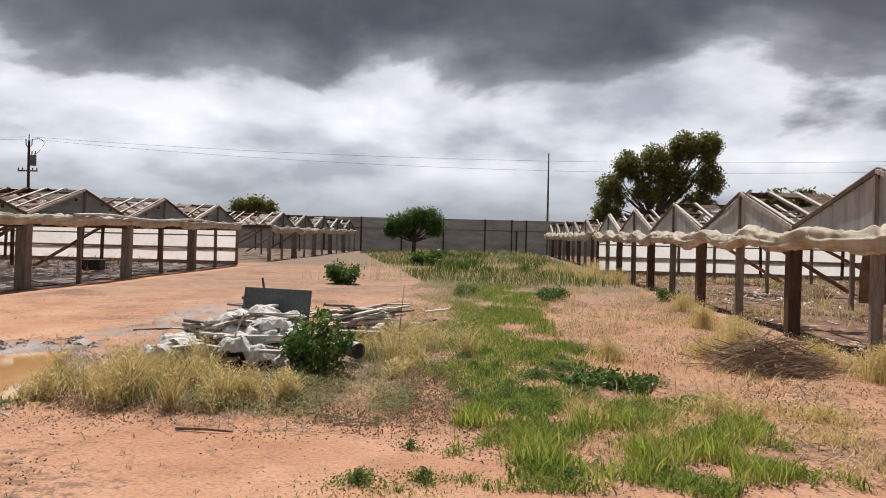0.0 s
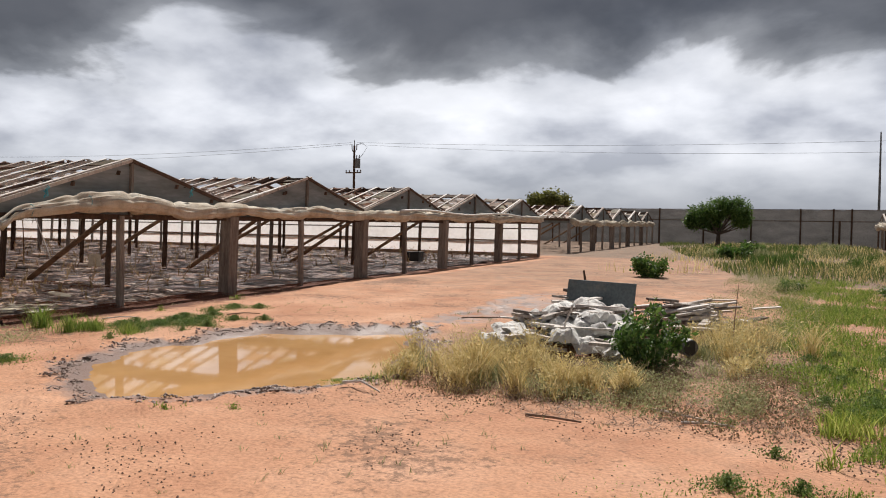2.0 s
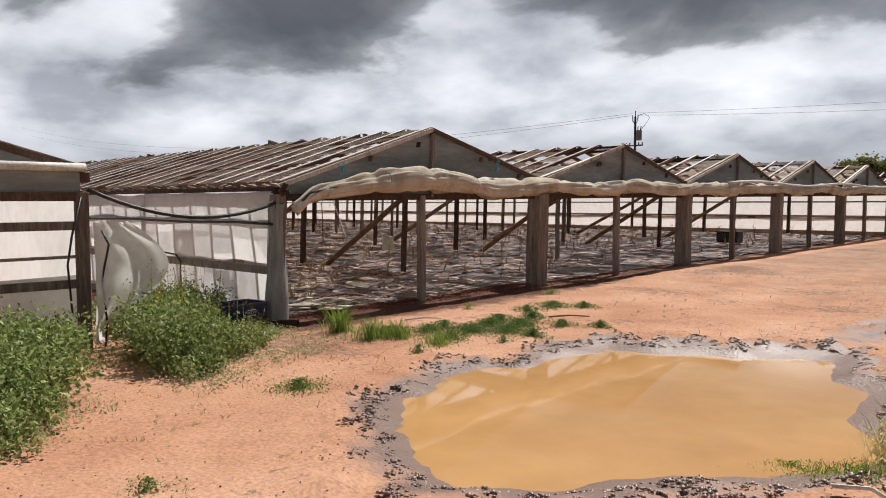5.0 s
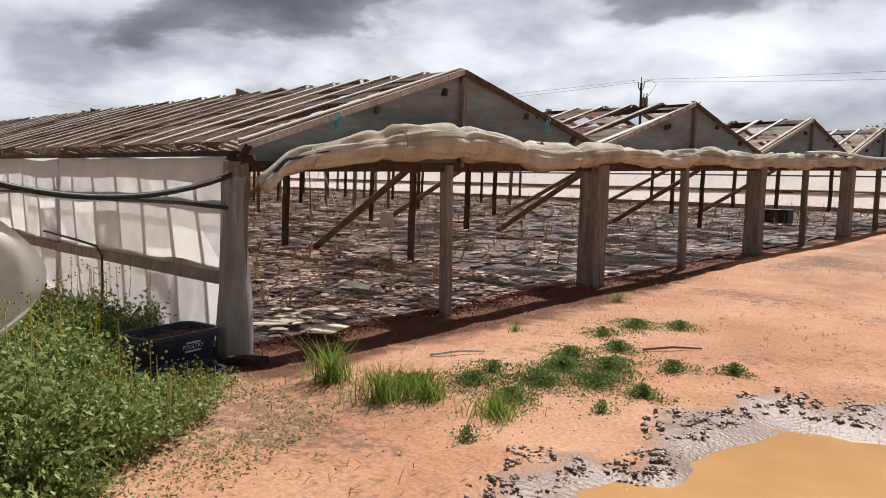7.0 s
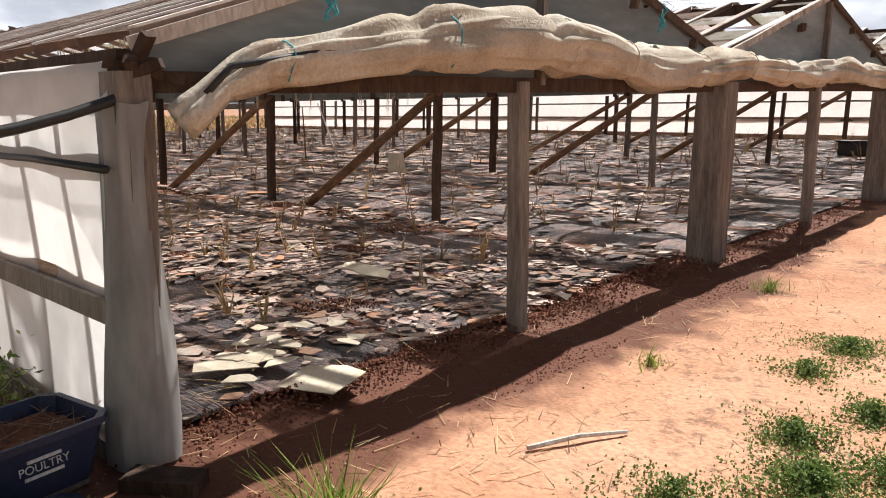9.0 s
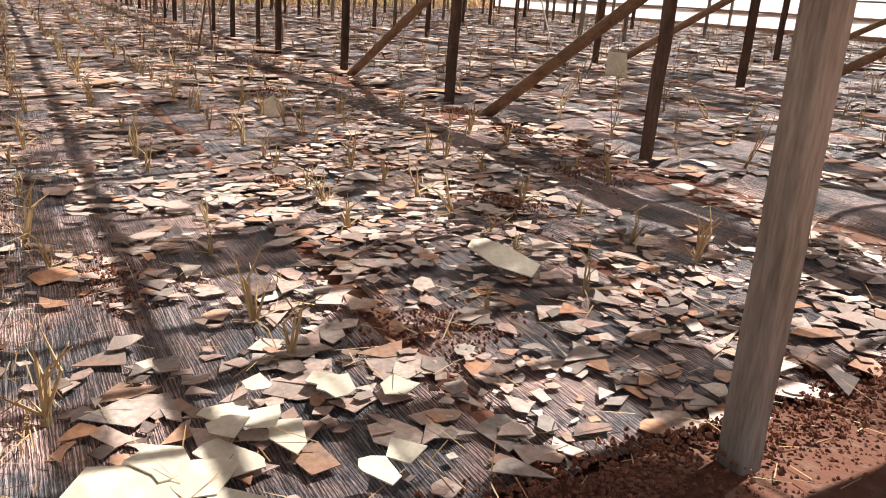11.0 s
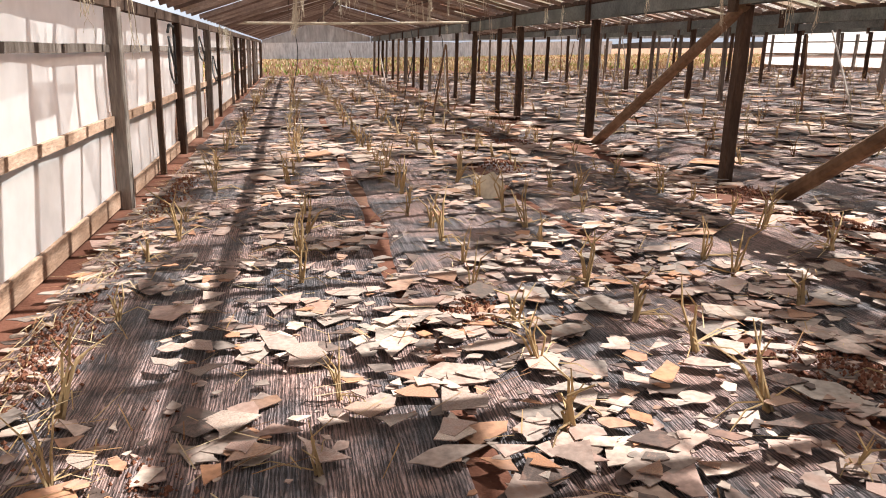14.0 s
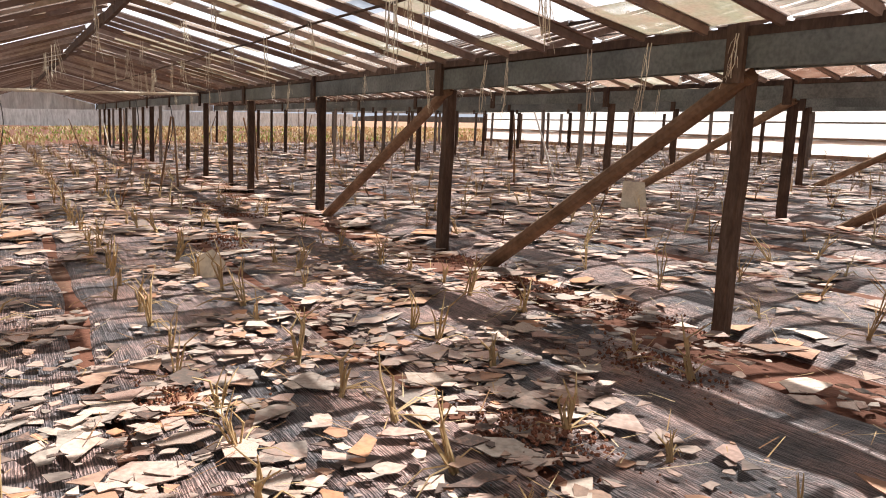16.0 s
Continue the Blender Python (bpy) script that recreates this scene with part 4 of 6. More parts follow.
CREAMPANE = material("cream_whitewashed_glass", [(0.3, (0.58, 0.50, 0.38)), (0.6, (0.74, 0.67, 0.53))], 5.0, 0.45, 0.1, 40.0, spec=0.5, grain=0.2)
big_pane(-12.68, 11.03, [(-0.23, -0.02), (-0.19, -0.09), (0.02, -0.10), (0.22, -0.02), (0.17, 0.10), (-0.02, 0.09), (-0.19, 0.05)], 9, 11, 14, "large cream pane fragment lying tilted on other glass", 0.12)
big_pane(-10.98, 9.25, [(-0.2, -0.16), (0.18, -0.19), (0.2, 0.11), (0.04, 0.18), (-0.19, 0.14)], 3, -4, 20, "large cream pane fragment at the edge of the bed")
random.seed(61)
for k in range(16):
    big_pane(random.gauss(-11.5, 0.3), random.gauss(9.35, 0.3), shard_shape(random.uniform(0.07, 0.13), random.uniform(0.9, 1.3), (4, 5, 6)), random.gauss(0, 4), random.gauss(0, 4), random.uniform(0, 360), "cream pane fragment in a heap at the bed's edge", 0.07 + 0.004 * k)
big_pane(-11.55, 9.0, [(-0.18, -0.11), (0.17, -0.14), (0.14, 0.12), (-0.14, 0.1)], -3, 3, 70, "large cream pane fragment at the edge of the bed")
big_pane(-17.7, 11.3, [(-0.11, 0.0), (0.1, 0.0), (0.13, 0.13), (0.03, 0.24), (-0.09, 0.18)], 80, 0, 75, "grey-green pane fragment standing on edge in the soil", 0.03)
big_pane(-20.0, 18.2, [(-0.2, 0.0), (0.2, 0.0), (0.17, 0.4), (-0.16, 0.42)], 78, 0, 60, "pale pane fragment standing on edge in the soil", 0.03)


# heaps of loose soil between the films
def clod_heap(s, cx, cy, rx, ry, n):
    for _ in range(n):
        x, y = random.gauss(cx, rx), random.gauss(cy, ry)
        h = 0.045 * math.exp(-((x - cx) / rx) ** 2 - ((y - cy) / ry) ** 2)
        r = random.uniform(0.004, 0.015)
        c = Vector((x, y, floor_z(x, y) + 0.03 + h))
        dirs = [(1, 0, 0), (-1, 0, 0), (0, 1, 0), (0, -1, 0), (0, 0, 1), (0, 0, -1)]
        pts = [c + Vector(d) * r * random.uniform(0.6, 1.3) for d in dirs]
        s.add(pts, [(0, 2, 4), (2, 1, 4), (1, 3, 4), (3, 0, 4), (2, 0, 5), (1, 2, 5), (3, 1, 5), (0, 3, 5)])


clods = Shape()
for cx, cy, rx, ry, n in [(-14.94, 10.48, 0.18, 0.13, 150), (-16.2, 13.57, 0.5, 0.14, 260), (-15.35, 13.68, 0.4, 0.12, 200), (-13.74, 11.75, 0.3, 0.16, 220), (-22.9, 12.3, 0.4, 0.2, 160), (-21.4, 12.6, 0.35, 0.2, 140), (-14.25, 12.87, 0.25, 0.12, 130), (-12.2, 10.35, 0.2, 0.2, 160), (-17.6, 13.7, 0.3, 0.12, 160), (-14.7, 8.6, 0.8, 0.08, 220), (-18.6, 8.6, 1.2, 0.08, 220), (-13.4, 9.15, 0.25, 0.12, 120), (-11.05, 10.6, 0.1, 0.8, 500), (-11.0, 9.3, 0.1, 0.6, 350), (-11.0, 12.5, 0.12, 0.9, 450), (-10.9, 15.5, 0.12, 1.8, 500), (-19.5, 11.9, 0.4, 0.15, 140), (-25.5, 10.9, 0.5, 0.2, 120)]:
    clod_heap(clods, cx, cy, rx, ry, int(n * 2.6))
tagged(new("soil_clods", clods.mesh("soil_clods", CLOD)), "crumbly dark red-brown soil heaps between plastic films", "soil", kind="stuff")


# dried crop stubs in rows
def stub(s, at, high, strands):
    b = Vector(at)
    feet = []
    lean = Vector((random.gauss(0, 0.2), random.gauss(0, 0.2), 1)).normalized()
    for k in range(strands):
        d = (lean + Vector((random.gauss(0, 0.14), random.gauss(0, 0.14), random.gauss(0, 0.1)))).normalized()
        h = high * random.uniform(0.4, 1.0)
        p1 = b + d * h * 0.6
        p2 = p1 + (d + Vector((random.gauss(0, 0.5), random.gauss(0, 0.5), -0.2))).normalized() * h * 0.4
        feet.append(len(s.v))
        s.tube([b + Vector((random.gauss(0, 0.008), random.gauss(0, 0.008), 0)), p1, p2], [0.0065, 0.005, 0.002], 4)
    for k in range(3):
        a = random.uniform(0, 6.28)
        l = high * random.uniform(0.3, 0.9)
        feet.append(len(s.v))
        s.tube([b + Vector((0, 0, 0.03)), b + Vector((math.cos(a) * l * 0.6, math.sin(a) * l * 0.6, 0.06)), b + Vector((math.cos(a) * l, math.sin(a) * l, 0.02))], [0.004, 0.003, 0.002], 3)
    s.f += [(p, p + 1, q) for p, q in zip(feet, feet[1:])]


random.seed(23)
stub_meshes = []
for k in range(9):
    s = Shape()
    stub(s, (0, 0, 0), random.uniform(0.18, 0.40), random.randint(3, 7))
    stub_meshes.append(s.mesh("dried_stalk", STRAW))
far_stubs = Shape()
for i in range(5):
    for row in (0.62, 1.45, 2.35, 3.0, 3.75, 4.6):
        y = 8.25 + SPAN * i + row
        x = -11.7
        while x > -50:
            x -= random.uniform(0.38, 0.62) * (1 if i == 0 else 1.6)
            if random.random() < 0.25:
                continue
            yy = y + random.gauss(0, 0.05)
            if i == 0 and x > -22:
                ob = new("dried_stalk", random.choice(stub_meshes))
                k = random.uniform(0.8, 1.35)
                ob.matrix_world = pose(x, yy, floor_z(x, yy) + 0.02, 0, 0, random.uniform(0, 360)) @ Matrix.Diagonal((k, k, k, 1))
                tagged(ob, "dried straw-coloured crop stub standing in mulch film", "dead plant", "rows of dried crop stubs")
            else:
                stub(far_stubs, (x, yy, floor_z(x, yy) + 0.02), random.uniform(0.25, 0.62), 4)
tagged(new("crop_stubble", far_stubs.mesh("crop_stubble", STRAW)), "rows of dried straw-coloured crop stubs on dark film", "dead plants", kind="stuff")

# straw lying loose on the floor
n = 2600
xy = np.stack([rng.uniform(-24, -11.0, n), rng.uniform(8.6, 18.5, n)], 1)
zz = np.array([floor_z(x, y) for x, y in xy]) + 0.085
d = rng.uniform(0, 2 * np.pi, n)
l = rng.uniform(0.05, 0.22, n)
v0 = np.stack([xy[:, 0], xy[:, 1], zz], 1)
dirv = np.stack([np.cos(d) * l, np.sin(d) * l, rng.uniform(-0.02, 0.05, n)], 1)
sidev = np.stack([-np.sin(d), np.cos(d), np.zeros(n)], 1) * 0.0028
vv = np.stack([v0 - sidev, v0 + sidev, v0 + dirv + sidev * 0.5, v0 + dirv - sidev * 0.5], 1).reshape(-1, 3)
tt = ((np.arange(n) * 4)[:, None, None] + np.array([[0, 1, 2], [0, 2, 3]])[None]).reshape(-1, 3)
tagged(new("loose_straw", np_mesh("loose_straw", vv, tt, STRAW)), "loose straw stems scattered over glass and film", "straw", kind="stuff")


n = 900
xy = np.stack([rng.uniform(-22, -11.2, n), 8.42 + np.abs(rng.normal(0, 0.22, n))], 1)
zz = np.array([floor_z(x, y) for x, y in xy]) + 0.06
d = rng.normal(0.3, 0.7, n)
l = rng.uniform(0.08, 0.32, n)
v0 = np.stack([xy[:, 0], xy[:, 1], zz], 1)
dirv = np.stack([np.cos(d) * l, np.sin(d) * l * 0.5, rng.uniform(-0.01, 0.06, n)], 1)
sidev = np.stack([-np.sin(d), np.cos(d), np.zeros(n)], 1) * 0.003
vv = np.stack([v0 - sidev, v0 + sidev, v0 + dirv + sidev * 0.5, v0 + dirv - sidev * 0.5], 1).reshape(-1, 3)
tt = ((np.arange(n) * 4)[:, None, None] + np.array([[0, 1, 2], [0, 2, 3]])[None]).reshape(-1, 3)
tagged(new("loose_straw", np_mesh("loose_straw", vv, tt, STRAW)), "loose straw drifted along the foot of the film wall", "straw", kind="stuff")
# thin stakes that lean among the posts
random.seed(67)
for k in range(22):
    x, y = random.uniform(-24, -42), random.choice((13.9, 14.3, 12.6, 16.4, 19.4, 19.8))
    y += random.gauss(0, 0.2)
    top = Vector((random.gauss(0, 0.35), random.gauss(0, 0.25), random.uniform(1.1, 1.7)))
    foot = Vector((x, y, floor_z(x, y) - 0.02))
    thing("leaning_stake", Shape().tube([foot, foot + top * 0.5 + Vector((0.02, 0, 0)), foot + top], [0.022, 0.02, 0.016], 6), BRACEWOOD if k % 3 else PALEWOOD, "thin timber stake leaning in the greenhouse beds", "stake", "leaning stakes")


# twine that hangs from the roof bars
def twine_mesh(length):
    s, tops = Shape(), []
    for k in range(random.randint(2, 4)):
        ox, oy = random.gauss(0, 0.02), random.gauss(0, 0.02)
        pts, n2 = [], 7
        for q in range(n2):
            t = q / (n2 - 1)
            pts.append((ox + 0.03 * t * noise.noise(Vector((t * 4, k, length))), oy + 0.03 * t * noise.noise(Vector((t * 4, k + 9, length))), -t * length * random.uniform(0.9, 1.0)))
        tops.append(len(s.v))
        s.tube(pts, 0.0036, 3)
    for k in range(7):
        z = -length * random.uniform(0.05, 1)
        a = random.uniform(0, 6.28)
        s.tube([(0, 0, z), (0.03 * math.cos(a), 0.03 * math.sin(a), z - 0.04), (0.04 * math.cos(a), 0.04 * math.sin(a), z - 0.1)], 0.0016, 3)
        tops.append(len(s.v) - 9)
    s.f += [(p, p + 1, q) for p, q in zip(tops, tops[1:])]
    return s.mesh("hanging_twine", PALETWINE)


random.seed(29)
twines = [twine_mesh(random.uniform(0.18, 0.6)) for _ in range(6)]
for k in range(130):
    i = 0 if k < 95 else 1
    x = random.uniform(-14.2, -32)
    side = random.choice((-1, 1))
    q = random.choice((0.02, 0.5, 0.5, 0.75))
    y = 8.25 + SPAN * i + SPAN / 2 + side * (SPAN / 2) * (1 - q) - side * 0.12
    z = EAVE - 0.02 + (RIDGE - EAVE) * q - (0.12 if side < 0 and i == 0 else 0)
    ob = new("hanging_twine", random.choice(twines))
    wx, wy, wz = lean_warp(x, y, z)
    ob.matrix_world = pose(wx, wy, wz, random.gauss(0, 4), random.gauss(0, 4), random.uniform(0, 360))
    tagged(ob, "frayed pale baling twine hanging from a roof bar", "twine", "strands of twine")
# a tie pole across the first span and black drip hoses that dangle
thing("tie_pole", Shape(lean_warp).tube([(-29.0, 8.3, 1.86), (-29.2, 11.0, 1.83), (-29.3, 13.7, 1.84)], 0.03, 8), PALETWINE, "thin pale timber pole tied across the greenhouse span", "pole")
for x, y, z, l in ((-20.4, 8.36, 1.45, 0.85), (-23.4, 8.36, 1.5, 0.6), (-25.4, 8.36, 1.2, 0.7), (-29.5, 12.4, 1.7, 1.6), (-33.0, 9.8, 1.7, 1.6), (-31.0, 13.4, 1.6, 1.5)):
    pts = [(x - 0.5 * t * t, y + 0.06 * math.sin(5 * t), z - l * (t if l > 1 else 4 * t * (1 - t) * 0.6)) for t in np.linspace(0, 1, 10)]
    thing("drip_hose", Shape(lean_warp).tube(pts, 0.011, 6), RUBBER, "thin black drip hose dangling inside the greenhouse", "hose", "dangling drip hoses", smooth=True)
thing("drip_hose", Shape(lean_warp).tube([(-20.55, 8.4, 1.05), (-20.55, 8.4, 1.45), (-20.5, 8.4, 1.55), (-20.2, 8.4, 1.56), (-20.1, 8.4, 1.48)], 0.014, 6), RUBBER, "black hose hooked over a wall rail", "hose", "dangling drip hoses", smooth=True)
# light studs half-way between the posts of the film wall
random.seed(71)
for j in range(2, 11):
    x = LX[j] - BAY / 2 + random.gauss(0, 0.06)
    part("stud", Shape(lean_warp).beam((x, 8.27, -0.05), (x + random.gauss(0, 0.02), 8.27, 1.68), 0.075, 0.06, segs=4, jit=0.004), WOOD if j % 2 else DARKWOOD, LEFT)


# ---- yard: grasses and weeds ----
def ground_points(x, y):
    return np.stack([x, y, np.array([earth(a, b) for a, b in zip(x, y)]) - 0.01], 1)


def tuft(cx, cy, r, n, high, mat, label, lean=0.55, wide=0.0032, stretch=1.0, group="tufts of grass"):
    """One clump of grass that grows out of the ground at cx, cy."""
    a, q = rng.uniform(0, 2 * np.pi, n), np.abs(rng.normal(0, 0.5, n))
    x, y = cx + r * q * np.cos(a) * stretch, cy + r * q * np.sin(a)
    h = high * rng.uniform(0.45, 1.05, n) * np.clip(1.1 - 0.45 * q, 0.3, 1)
    if mat is GOLD:
        m2 = int(n * 1.2)
        k = rng.integers(0, n, m2)
        at = ground_points(x, y)[k]
        at[:, :2] += rng.normal(0, 0.30 * r, (m2, 2)) * 0.5
        at[:, 2] += h[k] * rng.uniform(0.7, 1.0, m2)
        tagged(new("seed_heads", leaf_cloud("seed_heads", at, rng.uniform(0.008, 0.018, m2), GOLD, -0.6, 3.0)), "pale nodding seed heads of dry grass", "seed heads", kind="stuff")
    me = blades("grass_tuft", ground_points(x, y), h, np.full(n, wide) * rng.uniform(0.6, 1.5, n), lean, mat)
    if mat is GREEN:
        m2 = n * 2
        a, q = rng.uniform(0, 2 * np.pi, m2), np.abs(rng.normal(0, 0.6, m2))
        at = ground_points(cx + 1.25 * r * q * np.cos(a) * stretch, cy + 1.25 * r * q * np.sin(a))
        at[:, 2] += rng.uniform(0.0, 0.06, m2)
        tagged(new("ground_clover", leaf_cloud("ground_clover", at, rng.uniform(0.006, 0.014, m2), GREEN, -0.2, 1.3)), "low leafy clover spreading over bare earth", "clover", kind="stuff")
    return tagged(new("grass_tuft", me), label, "grass", group, "stuff")


def patch(name, x, y, high, mat, label, category, lean=0.6, wide=0.004, jitter=0.5):
    n = len(x)
    if mat is SAGE or mat is DRYWEED:
        at = np.repeat(ground_points(x, y), 4, 0)
        at[:, :2] += rng.normal(0, 0.03, (len(at), 2))
        at[:, 2] += rng.uniform(0.0, high, len(at))
        me = leaf_cloud(name, at, rng.uniform(0.5, 1.5, len(at)) * 0.012, mat, -0.4, 1.8)
        return tagged(new(name, me), label, category, kind="stuff")
    h = high * rng.uniform(1 - jitter, 1 + jitter, n)
    me = blades(name, ground_points(x, y), h, np.full(n, wide) * rng.uniform(0.6, 1.5, n), lean, mat)
    return tagged(new(name, me), label, category, kind="stuff")


def field(n, x0, x1, y0, y1, freq, cut, inside=None, seed=0.0):
    """Patchy random places: where slow noise is above cut."""
    out = []
    while len(out) < n:
        x, y = rng.uniform(x0, x1), rng.uniform(y0, y1)
        if inside and not inside(x, y):
            continue
        if noise.noise(Vector((x * freq, y * freq, seed))) + rng.uniform(-0.25, 0.25) > cut:
            out.append((x, y))
    a = np.array(out)
    return a[:, 0], a[:, 1]


GOLDLABEL = "dry golden grass tuft with seed heads on bare earth"
for cx, cy, r, n, h in [(-3.75, 7.75, 0.22, 500, 0.28), (-3.4, 7.85, 0.3, 900, 0.42), (-3.1, 8.1, 0.35, 1300, 0.55), (-2.75, 7.95, 0.33, 1200, 0.52), (-2.4, 7.85, 0.3, 900, 0.46), (-2.0, 7.9, 0.28, 800, 0.42), (-1.55, 7.95, 0.22, 900, 0.46), (-3.3, 8.6, 0.4, 900, 0.5), (-2.2, 8.4, 0.35, 600, 0.4),
                        (-0.95, 10.4, 0.35, 900, 0.5), (-0.65, 10.9, 0.35, 900, 0.52), (-0.95, 11.4, 0.4, 800, 0.5), (-0.5, 11.7, 0.35, 600, 0.45), (-0.7, 9.8, 0.3, 500, 0.35)]:
    for k in range(4):
        tuft(cx + rng.normal(0, 0.85 * r), cy + rng.normal(0, 0.85 * r), r * rng.uniform(0.4, 0.8), int(n * rng.uniform(0.08, 0.2)), h * rng.uniform(0.45, 1.15), GOLD, GOLDLABEL, 0.95, 0.0034, group="golden tufts round the debris")
    tuft(cx + rng.normal(0, r), cy + rng.normal(0, 0.5 * r), r * 0.9, int(n * 0.12), h * 0.5, SAGE, "grey-green grass at the foot of the dry tufts", 1.0, 0.0045, group="golden tufts round the debris")
for cx, cy, r, n, h in [(4.5, 13.6, 0.45, 900, 0.45), (4.2, 12.7, 0.4, 700, 0.42), (4.4, 15.2, 0.35, 600, 0.5), (5.15, 10.3, 0.45, 1100, 0.5), (5.6, 9.6, 0.5, 900, 0.5), (3.4, 11.6, 0.4, 500, 0.3), (2.0, 11.1, 0.3, 500, 0.3), (4.9, 18.5, 0.5, 600, 0.5), (3.4, 8.0, 0.5, 500, 0.16), (2.5, 8.2, 0.5, 600, 0.18), (4.7, 11.2, 0.5, 700, 0.4), (4.0, 33.0, 0.9, 700, 0.7), (4.9, 32.0, 0.9, 700, 0.8), (4.4, 30.0, 0.9, 600, 0.6), (5.2, 28.5, 0.8, 600, 0.6), (3.4, 35.0, 0.9, 500, 0.6)]:
    tuft(cx, cy, r, n, h, GOLD, "dry golden grass tuft beside the greenhouse posts", group="golden tufts along the greenhouse")
def clover(n, x0, x1, y0, y1, freq, cut, inside, seed, size, high):
    x, y = field(n, x0, x1, y0, y1, freq, cut, inside, seed)
    at = ground_points(x, y)
    at[:, 2] += rng.uniform(0, high, n)
    tagged(new("ground_clover", leaf_cloud("ground_clover", at, rng.uniform(0.6, 1.4, n) * size, GREEN, -0.2, 1.3)), "low leafy clover spreading over bare earth", "clover", kind="stuff")


def clover_mat(cx, cy, r, n):
    """A low creeping mat of small leaves, thick in the middle, ragged at the rim."""
    n = int(n * 3.2)
    a, q = rng.uniform(0, 2 * np.pi, n), np.abs(rng.normal(0, 0.62, n))
    arms = 1 + 0.45 * np.sin(3 * a + cx * 7) + 0.25 * np.sin(7 * a + cy * 5)
    at = ground_points(cx + r * q * arms * np.cos(a), cy + r * q * arms * np.sin(a))
    at[:, 2] += rng.uniform(0.0, 0.09, n) * np.clip(1.2 - q, 0.2, 1)
    return tagged(new("clover_mat", leaf_cloud("clover_mat", at, rng.uniform(0.007, 0.016, n), CLOVER, -0.3, 1.4)), "low dark green creeping weed mat on bare earth", "weed", "creeping weed mats", "stuff")


# sage-coloured low weeds round the debris and down the middle
x, y = field(5500, -1.7, 0.2, 7.6, 30, 0.9, 0.0, lambda x, y: x < 0.25 - 0.02 * (y - 8), 3.0)
patch("low_weed", x, y, 0.12, SAGE, "low grey-green weeds on red earth", "weeds", 1.1, 0.005)
x, y = field(3000, -2.9, -0.3, 7.1, 9.2, 1.6, 0.0, lambda x, y: (x + 1.3) ** 2 / 1.6 + (y - 8.3) ** 2 < 1.1, 13.0)
patch("low_weed", x, y, 0.14, SAGE, "low grey-green weeds on red earth", "weeds", 1.0, 0.005)
x, y = field(3600, -3.6, 0.1, 6.9, 9.6, 1.8, 0.02, lambda x, y: y > 7.25 + 0.25 * math.sin(3 * x) - 0.25 * max(0.0, x + 1.2), 15.0)
patch("low_weed", x, y, 0.13, DRYWEED, "withered brown weeds at the foot of the dry grass", "weeds", 1.0, 0.005)
x, y = field(2600, 1.6, 5.4, 7.2, 20, 1.0, 0.12, None, 17.0)
patch("low_weed", x, y, 0.12, DRYWEED, "withered brown weeds over red earth", "weeds", 1.0, 0.005)
tall_x, tall_y = field(2600, -0.9, 0.35, 9.5, 24, 1.1, 0.12, None, 5.0)
patch("tall_weed", tall_x, tall_y, 0.34, SAGE, "tall pale green weeds in a strip", "weeds", 0.45, 0.005)


def lawn(x, y):
    w = 0.5 * noise.noise(Vector((x * 1.3, y * 1.3, 60))) + 0.3 * noise.noise(Vector((x * 4, y * 4, 61)))
    x, y = x + w, y + w
    if y < 8.6:
        return (0.15 + 0.25 * (8.0 - y) * 0.3 < x < 2.9 - 0.12 * abs(y - 6.4)) and y > 5.6 + 0.25 * x * 0.5
    return -0.25 - 0.012 * (y - 9) < x < 1.45 + 0.02 * (y - 9)


x, y = field(8000, 0.0, 3.0, 5.7, 8.9, 1.9, 0.12, lawn, 8.0)
patch("green_grass", x, y, 0.075, GREEN, "fresh green grass growing over bare earth", "grass", 0.8, 0.0045)
clover(30000, 0.0, 3.0, 5.7, 8.9, 1.9, 0.06, lawn, 8.0, 0.012, 0.07)
clover(26000, -0.5, 1.9, 8.4, 24, 1.0, -0.08, lawn, 8.5, 0.017, 0.09)
x, y = field(2600, 0.1, 2.9, 5.9, 7.6, 2.2, 0.26, lawn, 9.0)
patch("green_grass", x, y, 0.17, LIME, "taller yellow-green grass among the low green", "grass", 0.9, 0.0042)
x, y = field(2200, 1.0, 3.4, 6.2, 8.8, 2.0, 0.12, None, 19.0)
patch("dry_grass", x, y, 0.10, GOLD, "bleached fallen grass beside the green", "grass", 1.6, 0.004)
for k in range(30):
    clover_mat(rng.uniform(-0.1, 1.7), rng.uniform(7.9, 11.5), rng.uniform(0.15, 0.4), 500)
for cx, cy, r, n in [(-0.45, 5.75, 0.22, 420), (-0.05, 5.85, 0.16, 300), (1.5, 12.0, 0.5, 900), (1.7, 11.5, 0.35, 500), (0.9, 6.0, 0.2, 240), (-0.2, 6.6, 0.12, 120), (-0.55, 7.3, 0.12, 110), (-7.85, 6.45, 0.24, 420), (-6.6, 4.6, 0.13, 110), (-6.1, 4.45, 0.13, 110)]:
    clover_mat(cx, cy, r, n)
x, y = field(12000, -0.5, 1.9, 8.4, 26, 1.0, -0.02, lawn, 8.5)
patch("green_grass", x, y, 0.10, GREEN, "fresh green grass strip between the greenhouses", "grass", 0.7, 0.006)
x, y = field(16000, -9.5, 5.2, 26, 68, 0.22, -0.12, lambda x, y: x > -1.5 - 0.22 * (y - 26) and x > -9.5, 2.0)
patch("green_grass", x, y, 0.24, ROUGHGREEN, "rough green grass towards the windbreak", "grass", 0.6, 0.012)
